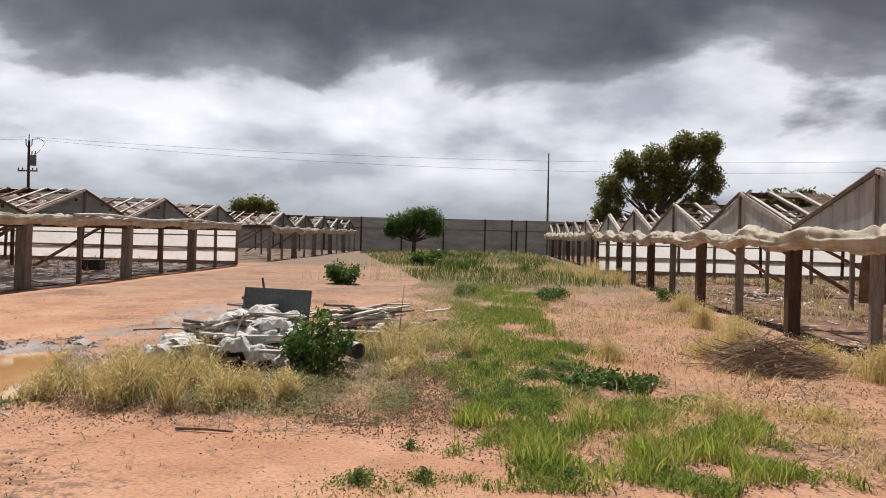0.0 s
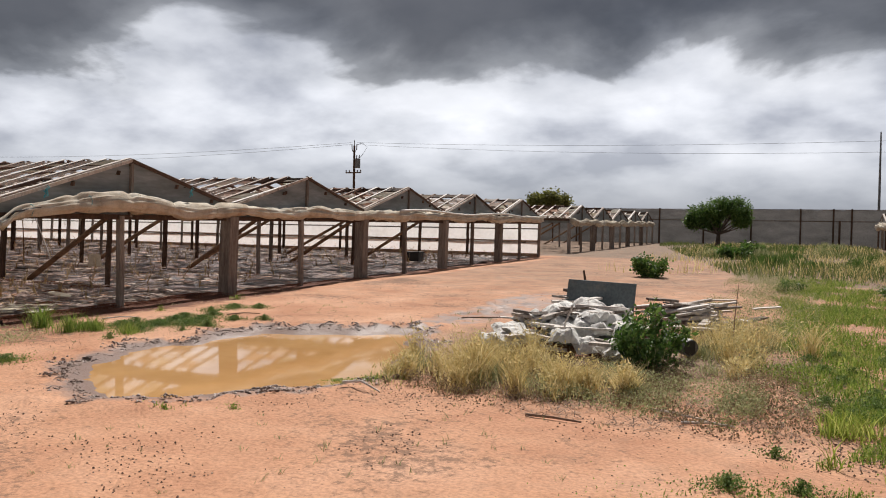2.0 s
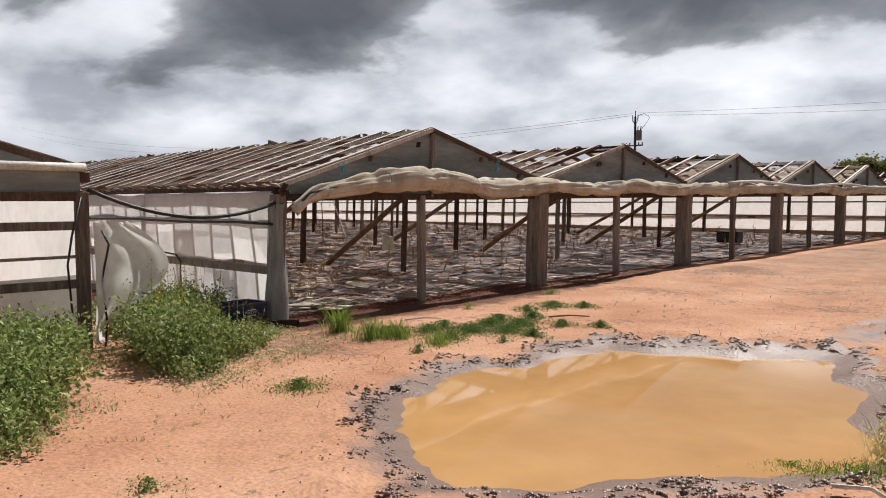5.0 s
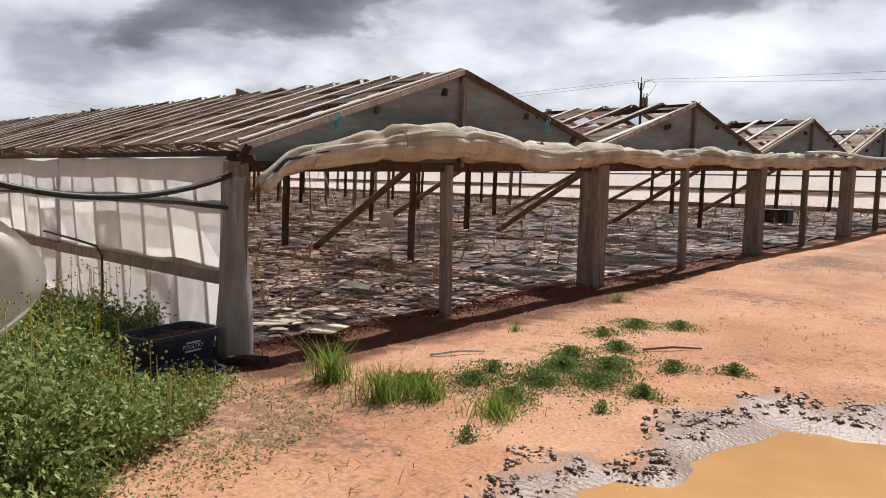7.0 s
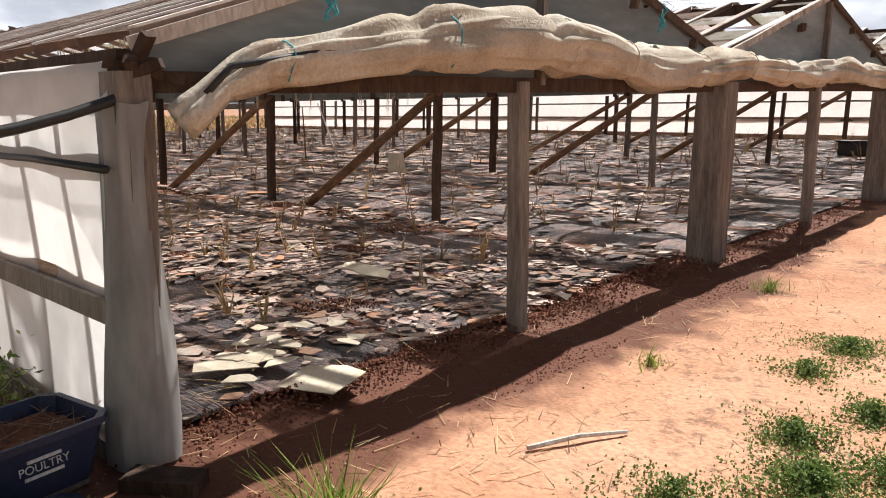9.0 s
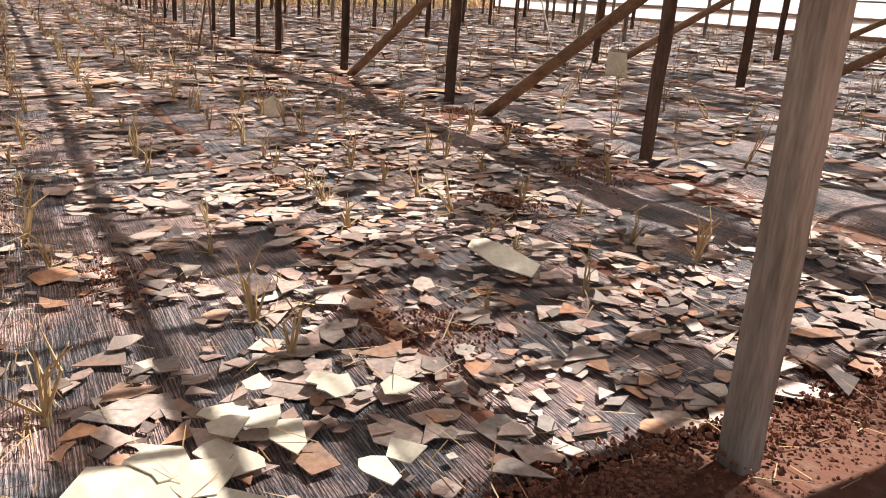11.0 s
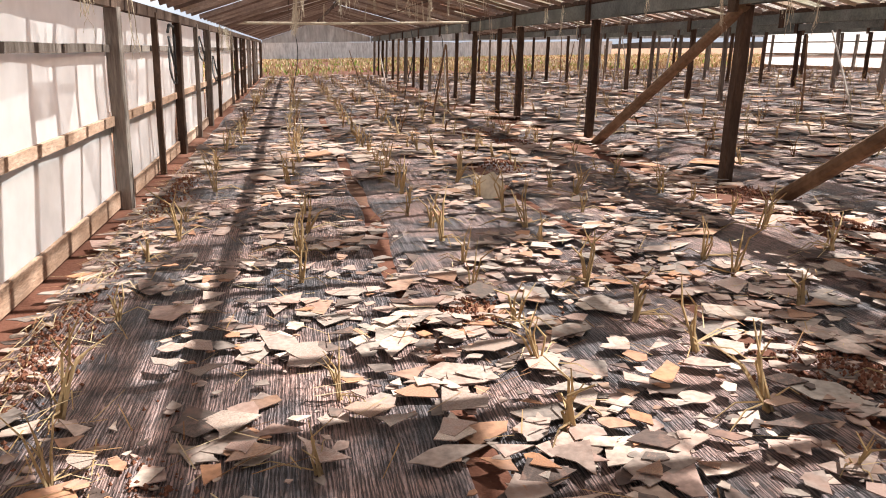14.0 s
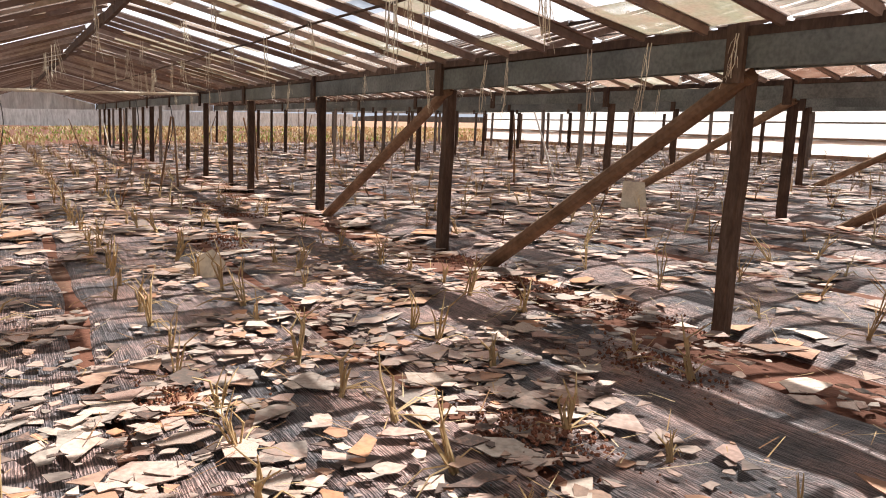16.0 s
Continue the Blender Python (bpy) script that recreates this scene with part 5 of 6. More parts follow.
for k in range(26):
    cx, cy = rng.uniform(-6, 4.5), rng.uniform(27, 60)
    if cx < -1.5 - 0.22 * (cy - 26):
        continue
    tuft(cx, cy, rng.uniform(0.5, 1.1), 260, rng.uniform(0.3, 0.7), LEAF if k % 3 else SAGE, "dark green weed clump in rough grass", 0.6, 0.014, 1.3, "weed clumps in rough grass")
x, y = field(3000, -6.0, 5.0, 26, 68, 0.3, 0.05, None, 12.0)
patch("dry_grass", x, y, 0.32, GOLD, "dry grass mixed into the rough green", "grass", 0.6, 0.010)
x, y = field(3200, 1.4, 5.6, 9, 36, 0.8, 0.1, None, 6.0)
patch("dry_grass", x, y, 0.15, GOLD, "thin dry grass over red earth", "grass", 0.9, 0.005)
x, y = field(3600, 1.6, 5.4, 12, 36, 0.9, 0.08, None, 16.0)
patch("low_weed", x, y, 0.2, SAGE, "low dry weeds over red earth", "weeds", 0.9, 0.006)
x, y = field(6000, 5.8, 16, 9, 36, 0.4, 0.1, None, 26.0)
patch("dry_grass", x, y, 0.22, GOLD, "dry weeds inside the stripped greenhouse", "grass", 0.9, 0.007)
x, y = field(26000, -110, -51.5, -30, 60, 0.12, -0.1, None, 36.0)
patch("dry_field", x, y, 0.22, STRAW, "dry yellow field behind the greenhouse", "field", 0.6, 0.06)
x, y = field(4000, -110, -52, -30, 60, 0.1, 0.05, None, 46.0)
patch("green_field", x, y, 0.24, GREEN, "green growth in the field behind the greenhouse", "field", 0.6, 0.04)
# green grass against the greenhouse front
for cx, cy, r, n, h, st in [(-9.75, 8.35, 0.14, 460, 0.40, 1), (-9.15, 8.35, 0.2, 620, 0.30, 1), (-8.98, 8.6, 0.15, 420, 0.26, 1), (-8.4, 8.65, 0.16, 420, 0.2, 1), (-10.05, 12.9, 0.1, 120, 0.16, 1), (-9.9, 10.75, 0.09, 90, 0.14, 1)]:
    tuft(cx, cy, r * 1.5, int(n * 0.5), h, GREEN, "upright tuft of green grass by the greenhouse", 0.95, 0.0035, st, "green tufts on bare earth")
for cx, cy, r, n in [(-9.3, 8.75, 0.28, 900), (-9.0, 9.1, 0.3, 900), (-8.55, 9.0, 0.25, 900), (-8.65, 9.45, 0.3, 1500), (-8.35, 9.75, 0.28, 1400), (-8.75, 9.9, 0.3, 1300), (-8.5, 10.2, 0.28, 1300), (-8.95, 10.3, 0.25, 800), (-8.75, 10.75, 0.22, 600), (-9.2, 11.2, 0.2, 500), (-9.15, 11.75, 0.3, 1000), (-8.8, 12.0, 0.22, 500), (-8.1, 10.5, 0.17, 500), (-7.72, 10.75, 0.15, 420), (-7.92, 9.68, 0.17, 600), (-8.25, 8.2, 0.12, 160), (-9.1, 9.45, 0.25, 500), (-7.95, 9.2, 0.1, 120)]:
    clover_mat(cx, cy, r, n)
for cx, cy, r, n, h, st in [(-7.85, 6.45, 0.28, 600, 0.07, 1.2), (-3.95, 7.55, 0.3, 700, 0.11, 1.6), (-4.3, 7.5, 0.2, 400, 0.1, 1.4), (-4.75, 5.6, 0.1, 90, 0.1, 1), (-4.3, 5.9, 0.08, 70, 0.08, 1), (1.5, 12.0, 0.4, 1300, 0.22, 1), (1.7, 11.6, 0.35, 900, 0.2, 1), (-0.2, 5.6, 0.3, 300, 0.07, 1.5), (0.25, 5.9, 0.2, 260, 0.08, 1.2), (-0.6, 5.2, 0.35, 420, 0.08, 1.6)]:
    tuft(cx, cy, r * 1.25, int(n * 0.5), h * 0.75, GREEN, "small patch of fresh green grass on bare earth", 0.7, 0.0035, st, "green tufts on bare earth")


def shrub(name, cx, cy, r, high, leaves, size, mat, label, category, flowers=False, group=""):
    """A leafy weed or bush: stems that fork, and leaves along them."""
    ob = holder(name, (cx, cy, earth(cx, cy)), label, category, group)
    stems, pts = Shape(), []
    base = Vector((cx, cy, earth(cx, cy) - 0.02))
    for k in range(max(8, int(leaves / 110))):
        a = random.uniform(0, 6.28)
        q = r * math.sqrt(random.random())
        root = base + Vector((0.35 * q * math.cos(a), 0.35 * q * math.sin(a), 0))
        tip = base + Vector((q * math.cos(a), q * math.sin(a), high * random.uniform(0.55, 1.05) * (1 - 0.35 * (q / r) ** 2)))
        mid = root.lerp(tip, 0.5) + Vector((random.gauss(0, 0.05), random.gauss(0, 0.05), 0.06 * high))
        stems.tube([root, mid, tip], [0.007, 0.005, 0.002], 4)
        for _ in range(110):
            t = random.random() ** 0.7
            p = root.lerp(mid, t * 2) if t < 0.5 else mid.lerp(tip, t * 2 - 1)
            pts.append(p + Vector((random.gauss(0, 0.05), random.gauss(0, 0.05), random.gauss(0, 0.04))) * (r / 0.4))
    part("stem", stems, SAGE, ob, kind="stuff")
    at = np.array([tuple(p) for p in pts])
    at[:, 2] = np.maximum(at[:, 2], base.z + 0.02)
    part("leaf", leaf_cloud("leaf", at, rng.uniform(0.5, 1.4, len(at)) * size, mat), mat, ob, kind="stuff")
    if flowers:
        fl = Shape()
        for k in range(9):
            p = base + Vector((random.gauss(0, r * 0.4), random.gauss(0, r * 0.4), high * random.uniform(1.0, 1.35)))
            fl.tube([p - Vector((random.gauss(0, 0.03), 0, 0.3)), p - Vector((0, 0, 0.1)), p], [0.003, 0.003, 0.002], 4)
            for _ in range(4):
                c = p + Vector((random.gauss(0, 0.03), random.gauss(0, 0.03), random.gauss(0, 0.03)))
                fl.add([c + Vector((0.012, 0, 0)), c + Vector((-0.006, 0.01, 0)), c + Vector((-0.006, -0.01, 0)), c + Vector((0, 0, 0.014))], [(0, 1, 3), (1, 2, 3), (2, 0, 3), (0, 2, 1)])
        part("flower_stalk", fl, FLOWER, ob, kind="stuff")
    return ob


random.seed(31)
FLOWER = material("yellow_weed_flower", [(0.3, (0.20, 0.20, 0.06)), (0.6, (0.55, 0.50, 0.08)), (0.8, (0.30, 0.24, 0.12))], 9.0, 0.7, 0.0, island=0.6)
WEEDLEAF = material("broad_weed_leaf", [(0.1, (0.07, 0.115, 0.03)), (0.45, (0.24, 0.33, 0.09)), (0.9, (0.58, 0.60, 0.28))], 1.2, 0.6, 0.0, 30.0, island=0.65, through_light=0.35)
for cx, cy, r, h, n, sz in [(-10.3, 5.1, 0.6, 0.62, 3600, 0.035), (-9.7, 4.9, 0.6, 0.62, 3600, 0.035), (-9.1, 4.75, 0.55, 0.55, 3200, 0.032), (-8.5, 4.5, 0.5, 0.42, 2400, 0.03), (-8.0, 4.2, 0.45, 0.32, 1600, 0.03), (-10.0, 6.3, 0.55, 0.70, 3600, 0.032), (-9.35, 6.2, 0.5, 0.62, 3000, 0.03), (-10.75, 6.75, 0.4, 0.5, 2000, 0.03), (-9.95, 7.05, 0.4, 0.24, 1700, 0.022), (-9.5, 6.85, 0.4, 0.26, 1500, 0.022), (-11.7, 7.5, 0.55, 0.6, 2400, 0.03), (-12.6, 7.4, 0.6, 0.55, 2400, 0.03), (-10.1, 7.5, 0.3, 0.15, 900, 0.018), (-8.9, 6.1, 0.4, 0.3, 1300, 0.024), (-11.5, 6.6, 0.6, 0.6, 2400, 0.03), (-10.75, 6.95, 0.35, 0.5, 2000, 0.022), (-10.1, 6.9, 0.3, 0.3, 1600, 0.02), (-9.7, 7.2, 0.3, 0.26, 1500, 0.018), (-9.45, 6.55, 0.4, 0.45, 2200, 0.024)]:
    shrub("leafy_weed", cx, cy, r, h, int(n * 1.5), sz * 0.76, WEEDLEAF, "leafy green weed clump against the film wall", "weed", cy > 6.2, "weeds by the film wall")
x, y = field(3200, -10.7, -7.6, 3.8, 8.0, 1.2, -0.02, lambda x, y: y < 8.3 + 0.9 * (x + 10.5) + 0.6 and y < 7.9 and x < -7.3 - 0.45 * (y - 4), 51.0)
patch("low_weed", x, y, 0.11, SAGE, "pale low weeds at the foot of the wall", "weeds", 0.9, 0.006)
shrub("green_bush", -1.5, 9.5, 0.40, 0.74, 2300, 0.034, LEAF, "dark green leafy bush beside the debris pile", "bush")
shrub("green_bush", -3.96, 24.5, 0.55, 0.75, 2400, 0.05, LEAF, "dark green bush in the dirt track", "bush")
shrub("green_bush", -2.6, 40.0, 0.9, 0.7, 1500, 0.09, LEAF, "dark green bush among rough grass", "bush")
shrub("green_bush", -1.9, 44.0, 0.7, 0.9, 1200, 0.09, LEAF, "dark green bush among rough grass", "bush")
for cx, cy, h in [(2.1, 20.3, 0.35), (2.2, 21.4, 0.3), (-0.1, 21.0, 0.35), (5.3, 21.2, 0.4), (1.6, 9.4, 0.14), (2.0, 9.3, 0.12)]:
    shrub("green_bush", cx, cy, 0.45, h, 1200, 0.03, LEAF, "small green bush on red earth", "bush")
# seedlings and scraps dotted over the bare earth
x, y = field(420, -9, 3, 3.6, 14, 0.5, 0.0, lambda x, y: puddle_field(x, y) > 2.2, 71.0)
at = np.repeat(ground_points(x, y), 7, 0) + rng.normal(0, 0.018, (len(x) * 7, 3)) * np.array([1, 1, 0.3])
tagged(new("seedling", blades("seedling", at, rng.uniform(0.015, 0.06, len(at)), np.full(len(at), 0.003), 1.2, SAGE)), "tiny weed seedlings dotted over bare earth", "weeds", kind="stuff")


def ground_litter(n, x0, x1, y0, y1, freq, cut, seed, long, wide, mat, label):
    """Dead stems and scraps lying flat."""
    x, y = field(n, x0, x1, y0, y1, freq, cut, lambda x, y: puddle_field(x, y) > 1.4, seed)
    a = ground_points(x, y) + np.array([0, 0, 0.018])
    d, l2 = rng.uniform(0, 2 * np.pi, n), rng.uniform(0.3, 1.0, n) * long
    v1 = np.stack([np.cos(d) * l2, np.sin(d) * l2, rng.uniform(-0.01, 0.05, n)], 1)
    s1 = np.stack([-np.sin(d), np.cos(d), np.zeros(n)], 1) * wide
    vs = np.stack([a - s1, a + s1, a + v1 + s1 * 0.5, a + v1 - s1 * 0.5], 1).reshape(-1, 3)
    ts = ((np.arange(n) * 4)[:, None, None] + np.array([[0, 1, 2], [0, 2, 3]])[None]).reshape(-1, 3)
    tagged(new("plant_litter", np_mesh("plant_litter", vs, ts, mat)), label, "litter", kind="stuff")


ground_litter(5000, -3.6, 0.3, 6.9, 12, 1.2, 0.0, 101.0, 0.16, 0.004, TWIG, "dead brown stems strewn round the debris")
ground_litter(7000, 0.3, 5.6, 6.0, 34, 0.7, -0.02, 111.0, 0.22, 0.006, TWIG, "dead brown stems strewn over the earth")
ground_litter(3500, 1.0, 5.6, 6.0, 20, 0.9, 0.05, 121.0, 0.2, 0.005, STRAW, "dry straw strewn over the earth")
ground_litter(9000, 5.7, 16, 8.5, 36, 0.5, -0.15, 131.0, 0.3, 0.014, TWIG, "dead stems and scraps inside the stripped greenhouse")
ground_litter(1800, 5.7, 16, 8.5, 36, 0.5, -0.05, 141.0, 0.3, 0.03, RUBBLE, "pale scraps inside the stripped greenhouse")
ground_litter(1500, -10.6, -2, 6, 20, 0.6, 0.1, 151.0, 0.1, 0.003, TWIG, "small dead stems on the bare track")


def pebbles(n, x0, x1, y0, y1, r0, r1, freq, cut, seed):
    s = Shape()
    x, y = field(n, x0, x1, y0, y1, freq, cut, lambda x, y: puddle_field(x, y) > 1.0, seed)
    dirs = [Vector(d) for d in ((1, 0, 0), (-1, 0, 0), (0, 1, 0), (0, -1, 0), (0, 0, 0.8), (0, 0, -0.5))]
    for a, b in zip(x, y):
        r = rng.uniform(r0, r1)
        c = Vector((a, b, earth(a, b) + r * 0.25))
        s.add([c + d * r * rng.uniform(0.6, 1.3) for d in dirs], [(0, 2, 4), (2, 1, 4), (1, 3, 4), (3, 0, 4), (2, 0, 5), (1, 2, 5), (3, 1, 5), (0, 3, 5)])
    return s


GRAVEL = material("dark_gravel", [(0.2, (0.11, 0.07, 0.052)), (0.6, (0.25, 0.16, 0.115)), (0.9, (0.44, 0.31, 0.23))], 4.0, 0.9, 0.3, 60.0, island=0.8)
tagged(new("gravel", pebbles(5500, -6.5, 3.5, 2.6, 7.6, 0.003, 0.011, 0.8, 0.26, 81.0).mesh("gravel", GRAVEL)), "small dark stones strewn over the earth", "gravel", kind="stuff")
tagged(new("gravel", pebbles(2600, -11, 3.5, 3.0, 13.0, 0.003, 0.009, 0.6, 0.0, 91.0).mesh("gravel", GRAVEL)), "small dark stones strewn over the earth", "gravel", kind="stuff")
tagged(new("soil_crumbs", pebbles(5000, -11.0, -10.2, 8.3, 15.0, 0.003, 0.009, 1.1, -0.15, 85.0).mesh("soil_crumbs", CLOD)), "dark red-brown soil crumbs along the greenhouse front", "soil", kind="stuff")
ground_litter(420, -11.2, -9.6, 8.3, 16.0, 0.8, -0.2, 161.0, 0.2, 0.0028, STRAW, "dry straw strewn along the greenhouse front")
MUD = material("grey_wet_mud", [(0.3, (0.17, 0.115, 0.095)), (0.7, (0.31, 0.215, 0.175))], 6.0, 0.42, 0.5, 40.0, spec=0.5)
rim = Shape()
while len(rim.v) < 6 * 9000:
    a, b = rng.uniform(-8, -3, 1)[0], rng.uniform(4.8, 11.8, 1)[0]
    f = puddle_field(a, b)
    if not 0.98 < f < 1.26 + 0.3 * noise.noise(Vector((a * 2, b * 2, 40))):
        continue
    r = 0.004 + 0.022 * rng.uniform(0, 1) ** 2.5
    c = Vector((a, b, earth(a, b) - 0.3 * r))
    rim.add([c + Vector(d) * r * rng.uniform(0.6, 1.3) for d in ((1, 0, 0), (-1, 0, 0), (0, 1, 0), (0, -1, 0), (0, 0, 0.7), (0, 0, -0.5))], [(0, 2, 4), (2, 1, 4), (1, 3, 4), (3, 0, 4), (2, 0, 5), (1, 2, 5), (3, 1, 5), (0, 3, 5)])
tagged(new("mud_lumps", rim.mesh("mud_lumps", MUD, True)), "churned grey mud round the edge of the puddle", "mud", kind="stuff")

# ---- yard: the debris pile ----
random.seed(37)


def heap_z(x, y):
    return earth(x, y) + 0.34 * max(0.0, 1 - ((x + 2.5) / 1.35) ** 2 - ((y - 11.6) / 1.9) ** 2)


mound = Shape()
mound.grid(lambda u, v: (-4.0 + 3.2 * u, 9.5 + 5.0 * v, heap_z(-4.0 + 3.2 * u, 9.5 + 5.0 * v) - 0.03 + 0.05 * noise.noise(Vector((u * 9, v * 9, 4)))), 30, 36)
tagged(new("rubbish_mound", mound.mesh("rubbish_mound", CLOD, True)), "low mound of soil and rubbish under the debris", "mound", kind="structure")
for k in range(150):
    back = k > 75
    cx, cy = (random.gauss(-1.5, 0.3), random.gauss(13.3, 0.5)) if back else (random.gauss(-2.7, 0.55), random.gauss(10.9, 0.6))
    a = random.gauss(0.55, 0.5) if back else random.gauss(0.1, 1.0)
    l = random.uniform(0.35, 0.85) if back else random.uniform(0.2, 0.7)
    z = heap_z(cx, cy) + random.uniform(0.05, 0.40 if back else 0.26)
    d = Vector((math.cos(a), math.sin(a), random.gauss(0, 0.10))) * l / 2
    c = Vector((cx, cy, z))
    thing("broken_plank", Shape().beam(c - d, c + d, random.uniform(0.08, 0.19) if back else random.uniform(0.06, 0.14), random.uniform(0.018, 0.04), segs=3, jit=0.004), PALEWOOD if random.random() < 0.85 else WOOD, "broken plank with flaking white paint on the debris pile", "plank", "planks of the debris pile")


def crumpled(cx, cy, size, z, seed, mat=None):
    s = Shape()

    def place(u, v):
        x, y = (u - 0.5) * size, (v - 0.5) * size * 0.8
        h = 0.14 * size * noise.noise(Vector((x * 3 / size, y * 1.2 / size, seed))) + 0.04 * size * noise.noise(Vector((x * 12 / size, y * 12 / size, seed + 3)))
        x += 0.10 * size * noise.noise(Vector((x * 4, y * 4, seed + 9)))
        e = max(abs(u - 0.5), abs(v - 0.5)) * 2
        return (cx + x, cy + y, z + h + 0.10 * (1 - e * e))

    turn = Matrix.Translation((cx, cy, z)) @ Matrix.Rotation(seed, 4, 'Z') @ Matrix.Rotation(0.5 * math.sin(seed * 3), 4, 'X') @ Matrix.Translation((-cx, -cy, -z))
    s.grid(lambda u, v: turn @ Vector(place(u, v)), 16, 14)
    return s


for k in range(64):
    cx, cy = -2.75 + 0.6 * max(-1.3, min(1.3, random.gauss(0, 1))), 10.4 + 0.5 * max(-1.2, min(1.2, random.gauss(0, 1)))
    ob = thing("crumpled_sheet", crumpled(cx, cy, random.uniform(0.18, 0.46), heap_z(cx, cy) + random.uniform(0.04, 0.22), k * 3.7), RUBBLE, "crumpled dirty white plastic sheet on the debris pile", "plastic sheet", "crumpled sheets of the debris pile")
board = Shape().beam((-2.98, 11.25, 0.56), (-2.02, 11.15, 0.54), 0.02, 0.56)
board.v = [(x, y + (z - 0.28) * 0.35, z) for x, y, z in board.v]
thing("sheet_panel", board, SLATE, "flat slate-grey sheet panel propped on the debris pile", "panel")
thing("timber_beam", Shape().beam((-3.0, 10.3, 0.30), (-2.1, 10.25, 0.25), 0.04, 0.13), FASCIA, "grey painted board lying on the debris", "board", "grey boards on the debris")
thing("timber_beam", Shape().beam((-2.95, 10.05, 0.20), (-2.2, 10.0, 0.16), 0.04, 0.11), FASCIA, "grey painted board lying on the debris", "board", "grey boards on the debris")
thing("timber_beam", Shape().beam((-3.25, 12.3, 0.62), (-2.5, 12.0, 0.52), 0.14, 0.04), WOOD, "rough grey board sticking out over the debris", "board", "grey boards on the debris")
thing("stick", Shape().tube([(-2.85, 12.1, 0.5), (-2.9, 12.12, 0.75), (-2.94, 12.15, 0.93)], [0.022, 0.02, 0.016], 7), DARKWOOD, "dark broken stick upright in the debris", "stick")
thing("stick", Shape().tube([(-2.62, 9.95, 0.15), (-2.6, 9.9, 0.4), (-2.52, 9.95, 0.62)], 0.012, 6), PALEWOOD, "thin pale stick leaning on the debris", "stick")
pipe = holder("pipe_offcut", (-1.2, 10.2, 0.2), "grey pipe offcut lying at the end of the debris", "pipe")
part("tube", Shape().tube([(-1.48, 10.45, 0.24), (-1.16, 10.1, 0.19)], 0.10, 20), STEEL, pipe)
# the tube is capped; a black disc stands in for its shaded hollow
part("bore_shade", Shape().tube([(-1.165, 10.105, 0.191), (-1.158, 10.098, 0.19)], 0.088, 20), RUBBER, pipe, "black disc painting the shade inside the pipe end")
thing("stick", Shape().tube([(-0.75, 10.9, 0.0), (-0.74, 10.85, 0.45), (-0.70, 10.9, 0.95)], [0.008, 0.007, 0.003], 5), TWIG, "thin dead upright weed stem", "stick")
for k, (x, y, l, a) in enumerate(((-3.9, 6.95, 0.35, 0.3), (-2.1, 6.9, 0.5, -0.2), (-1.2, 7.6, 0.55, -0.5), (-8.6, 10.9, 0.55, 0.9), (-9.75, 9.4, 0.5, 1.1), (-5.1, 12.6, 0.7, 0.4), (-0.9, 7.2, 0.4, 0.2))):
    thing("fallen_stick", Shape().tube([(x, y, earth(x, y) + 0.015), (x + l * 0.5 * math.cos(a), y + l * 0.5 * math.sin(a), earth(x, y) + 0.03), (x + l * math.cos(a), y + l * math.sin(a), earth(x + l * math.cos(a), y + l * math.sin(a)) + 0.015)], [0.012, 0.011, 0.008], 6), TWIG if k % 2 else PALEWOOD, "dead stick lying on bare earth", "stick", "fallen sticks")
# the heap of dead brush beside the posts
BRUSHWOOD = material("bleached_brushwood", [(0.2, (0.20, 0.13, 0.09)), (0.5, (0.40, 0.29, 0.20)), (0.8, (0.56, 0.45, 0.33))], 3.0, 0.9, 0.0, 30.0, island=0.7)
brush = Shape()
for k in range(420):
    a = random.gauss(0.2, 0.55)
    c = Vector((random.gauss(3.95, 0.36), random.gauss(10.75, 0.26), 0))
    c.z = earth(c.x, c.y) + 0.03 + 0.40 * random.random() * math.exp(-((c.x - 3.95) / 0.6) ** 2 - ((c.y - 10.75) / 0.4) ** 2)
    l = random.uniform(0.12, 0.38)
    d = Vector((math.cos(a), math.sin(a), random.gauss(0, 0.3))) * l
    brush.tube([c - d, c + Vector((0, 0, 0.03)), c + d], [0.006, 0.006, 0.003], 4)
tagged(new("dead_brush", brush.mesh("dead_brush", BRUSHWOOD)), "heap of dead brown brushwood on the ground", "brushwood", kind="stuff")

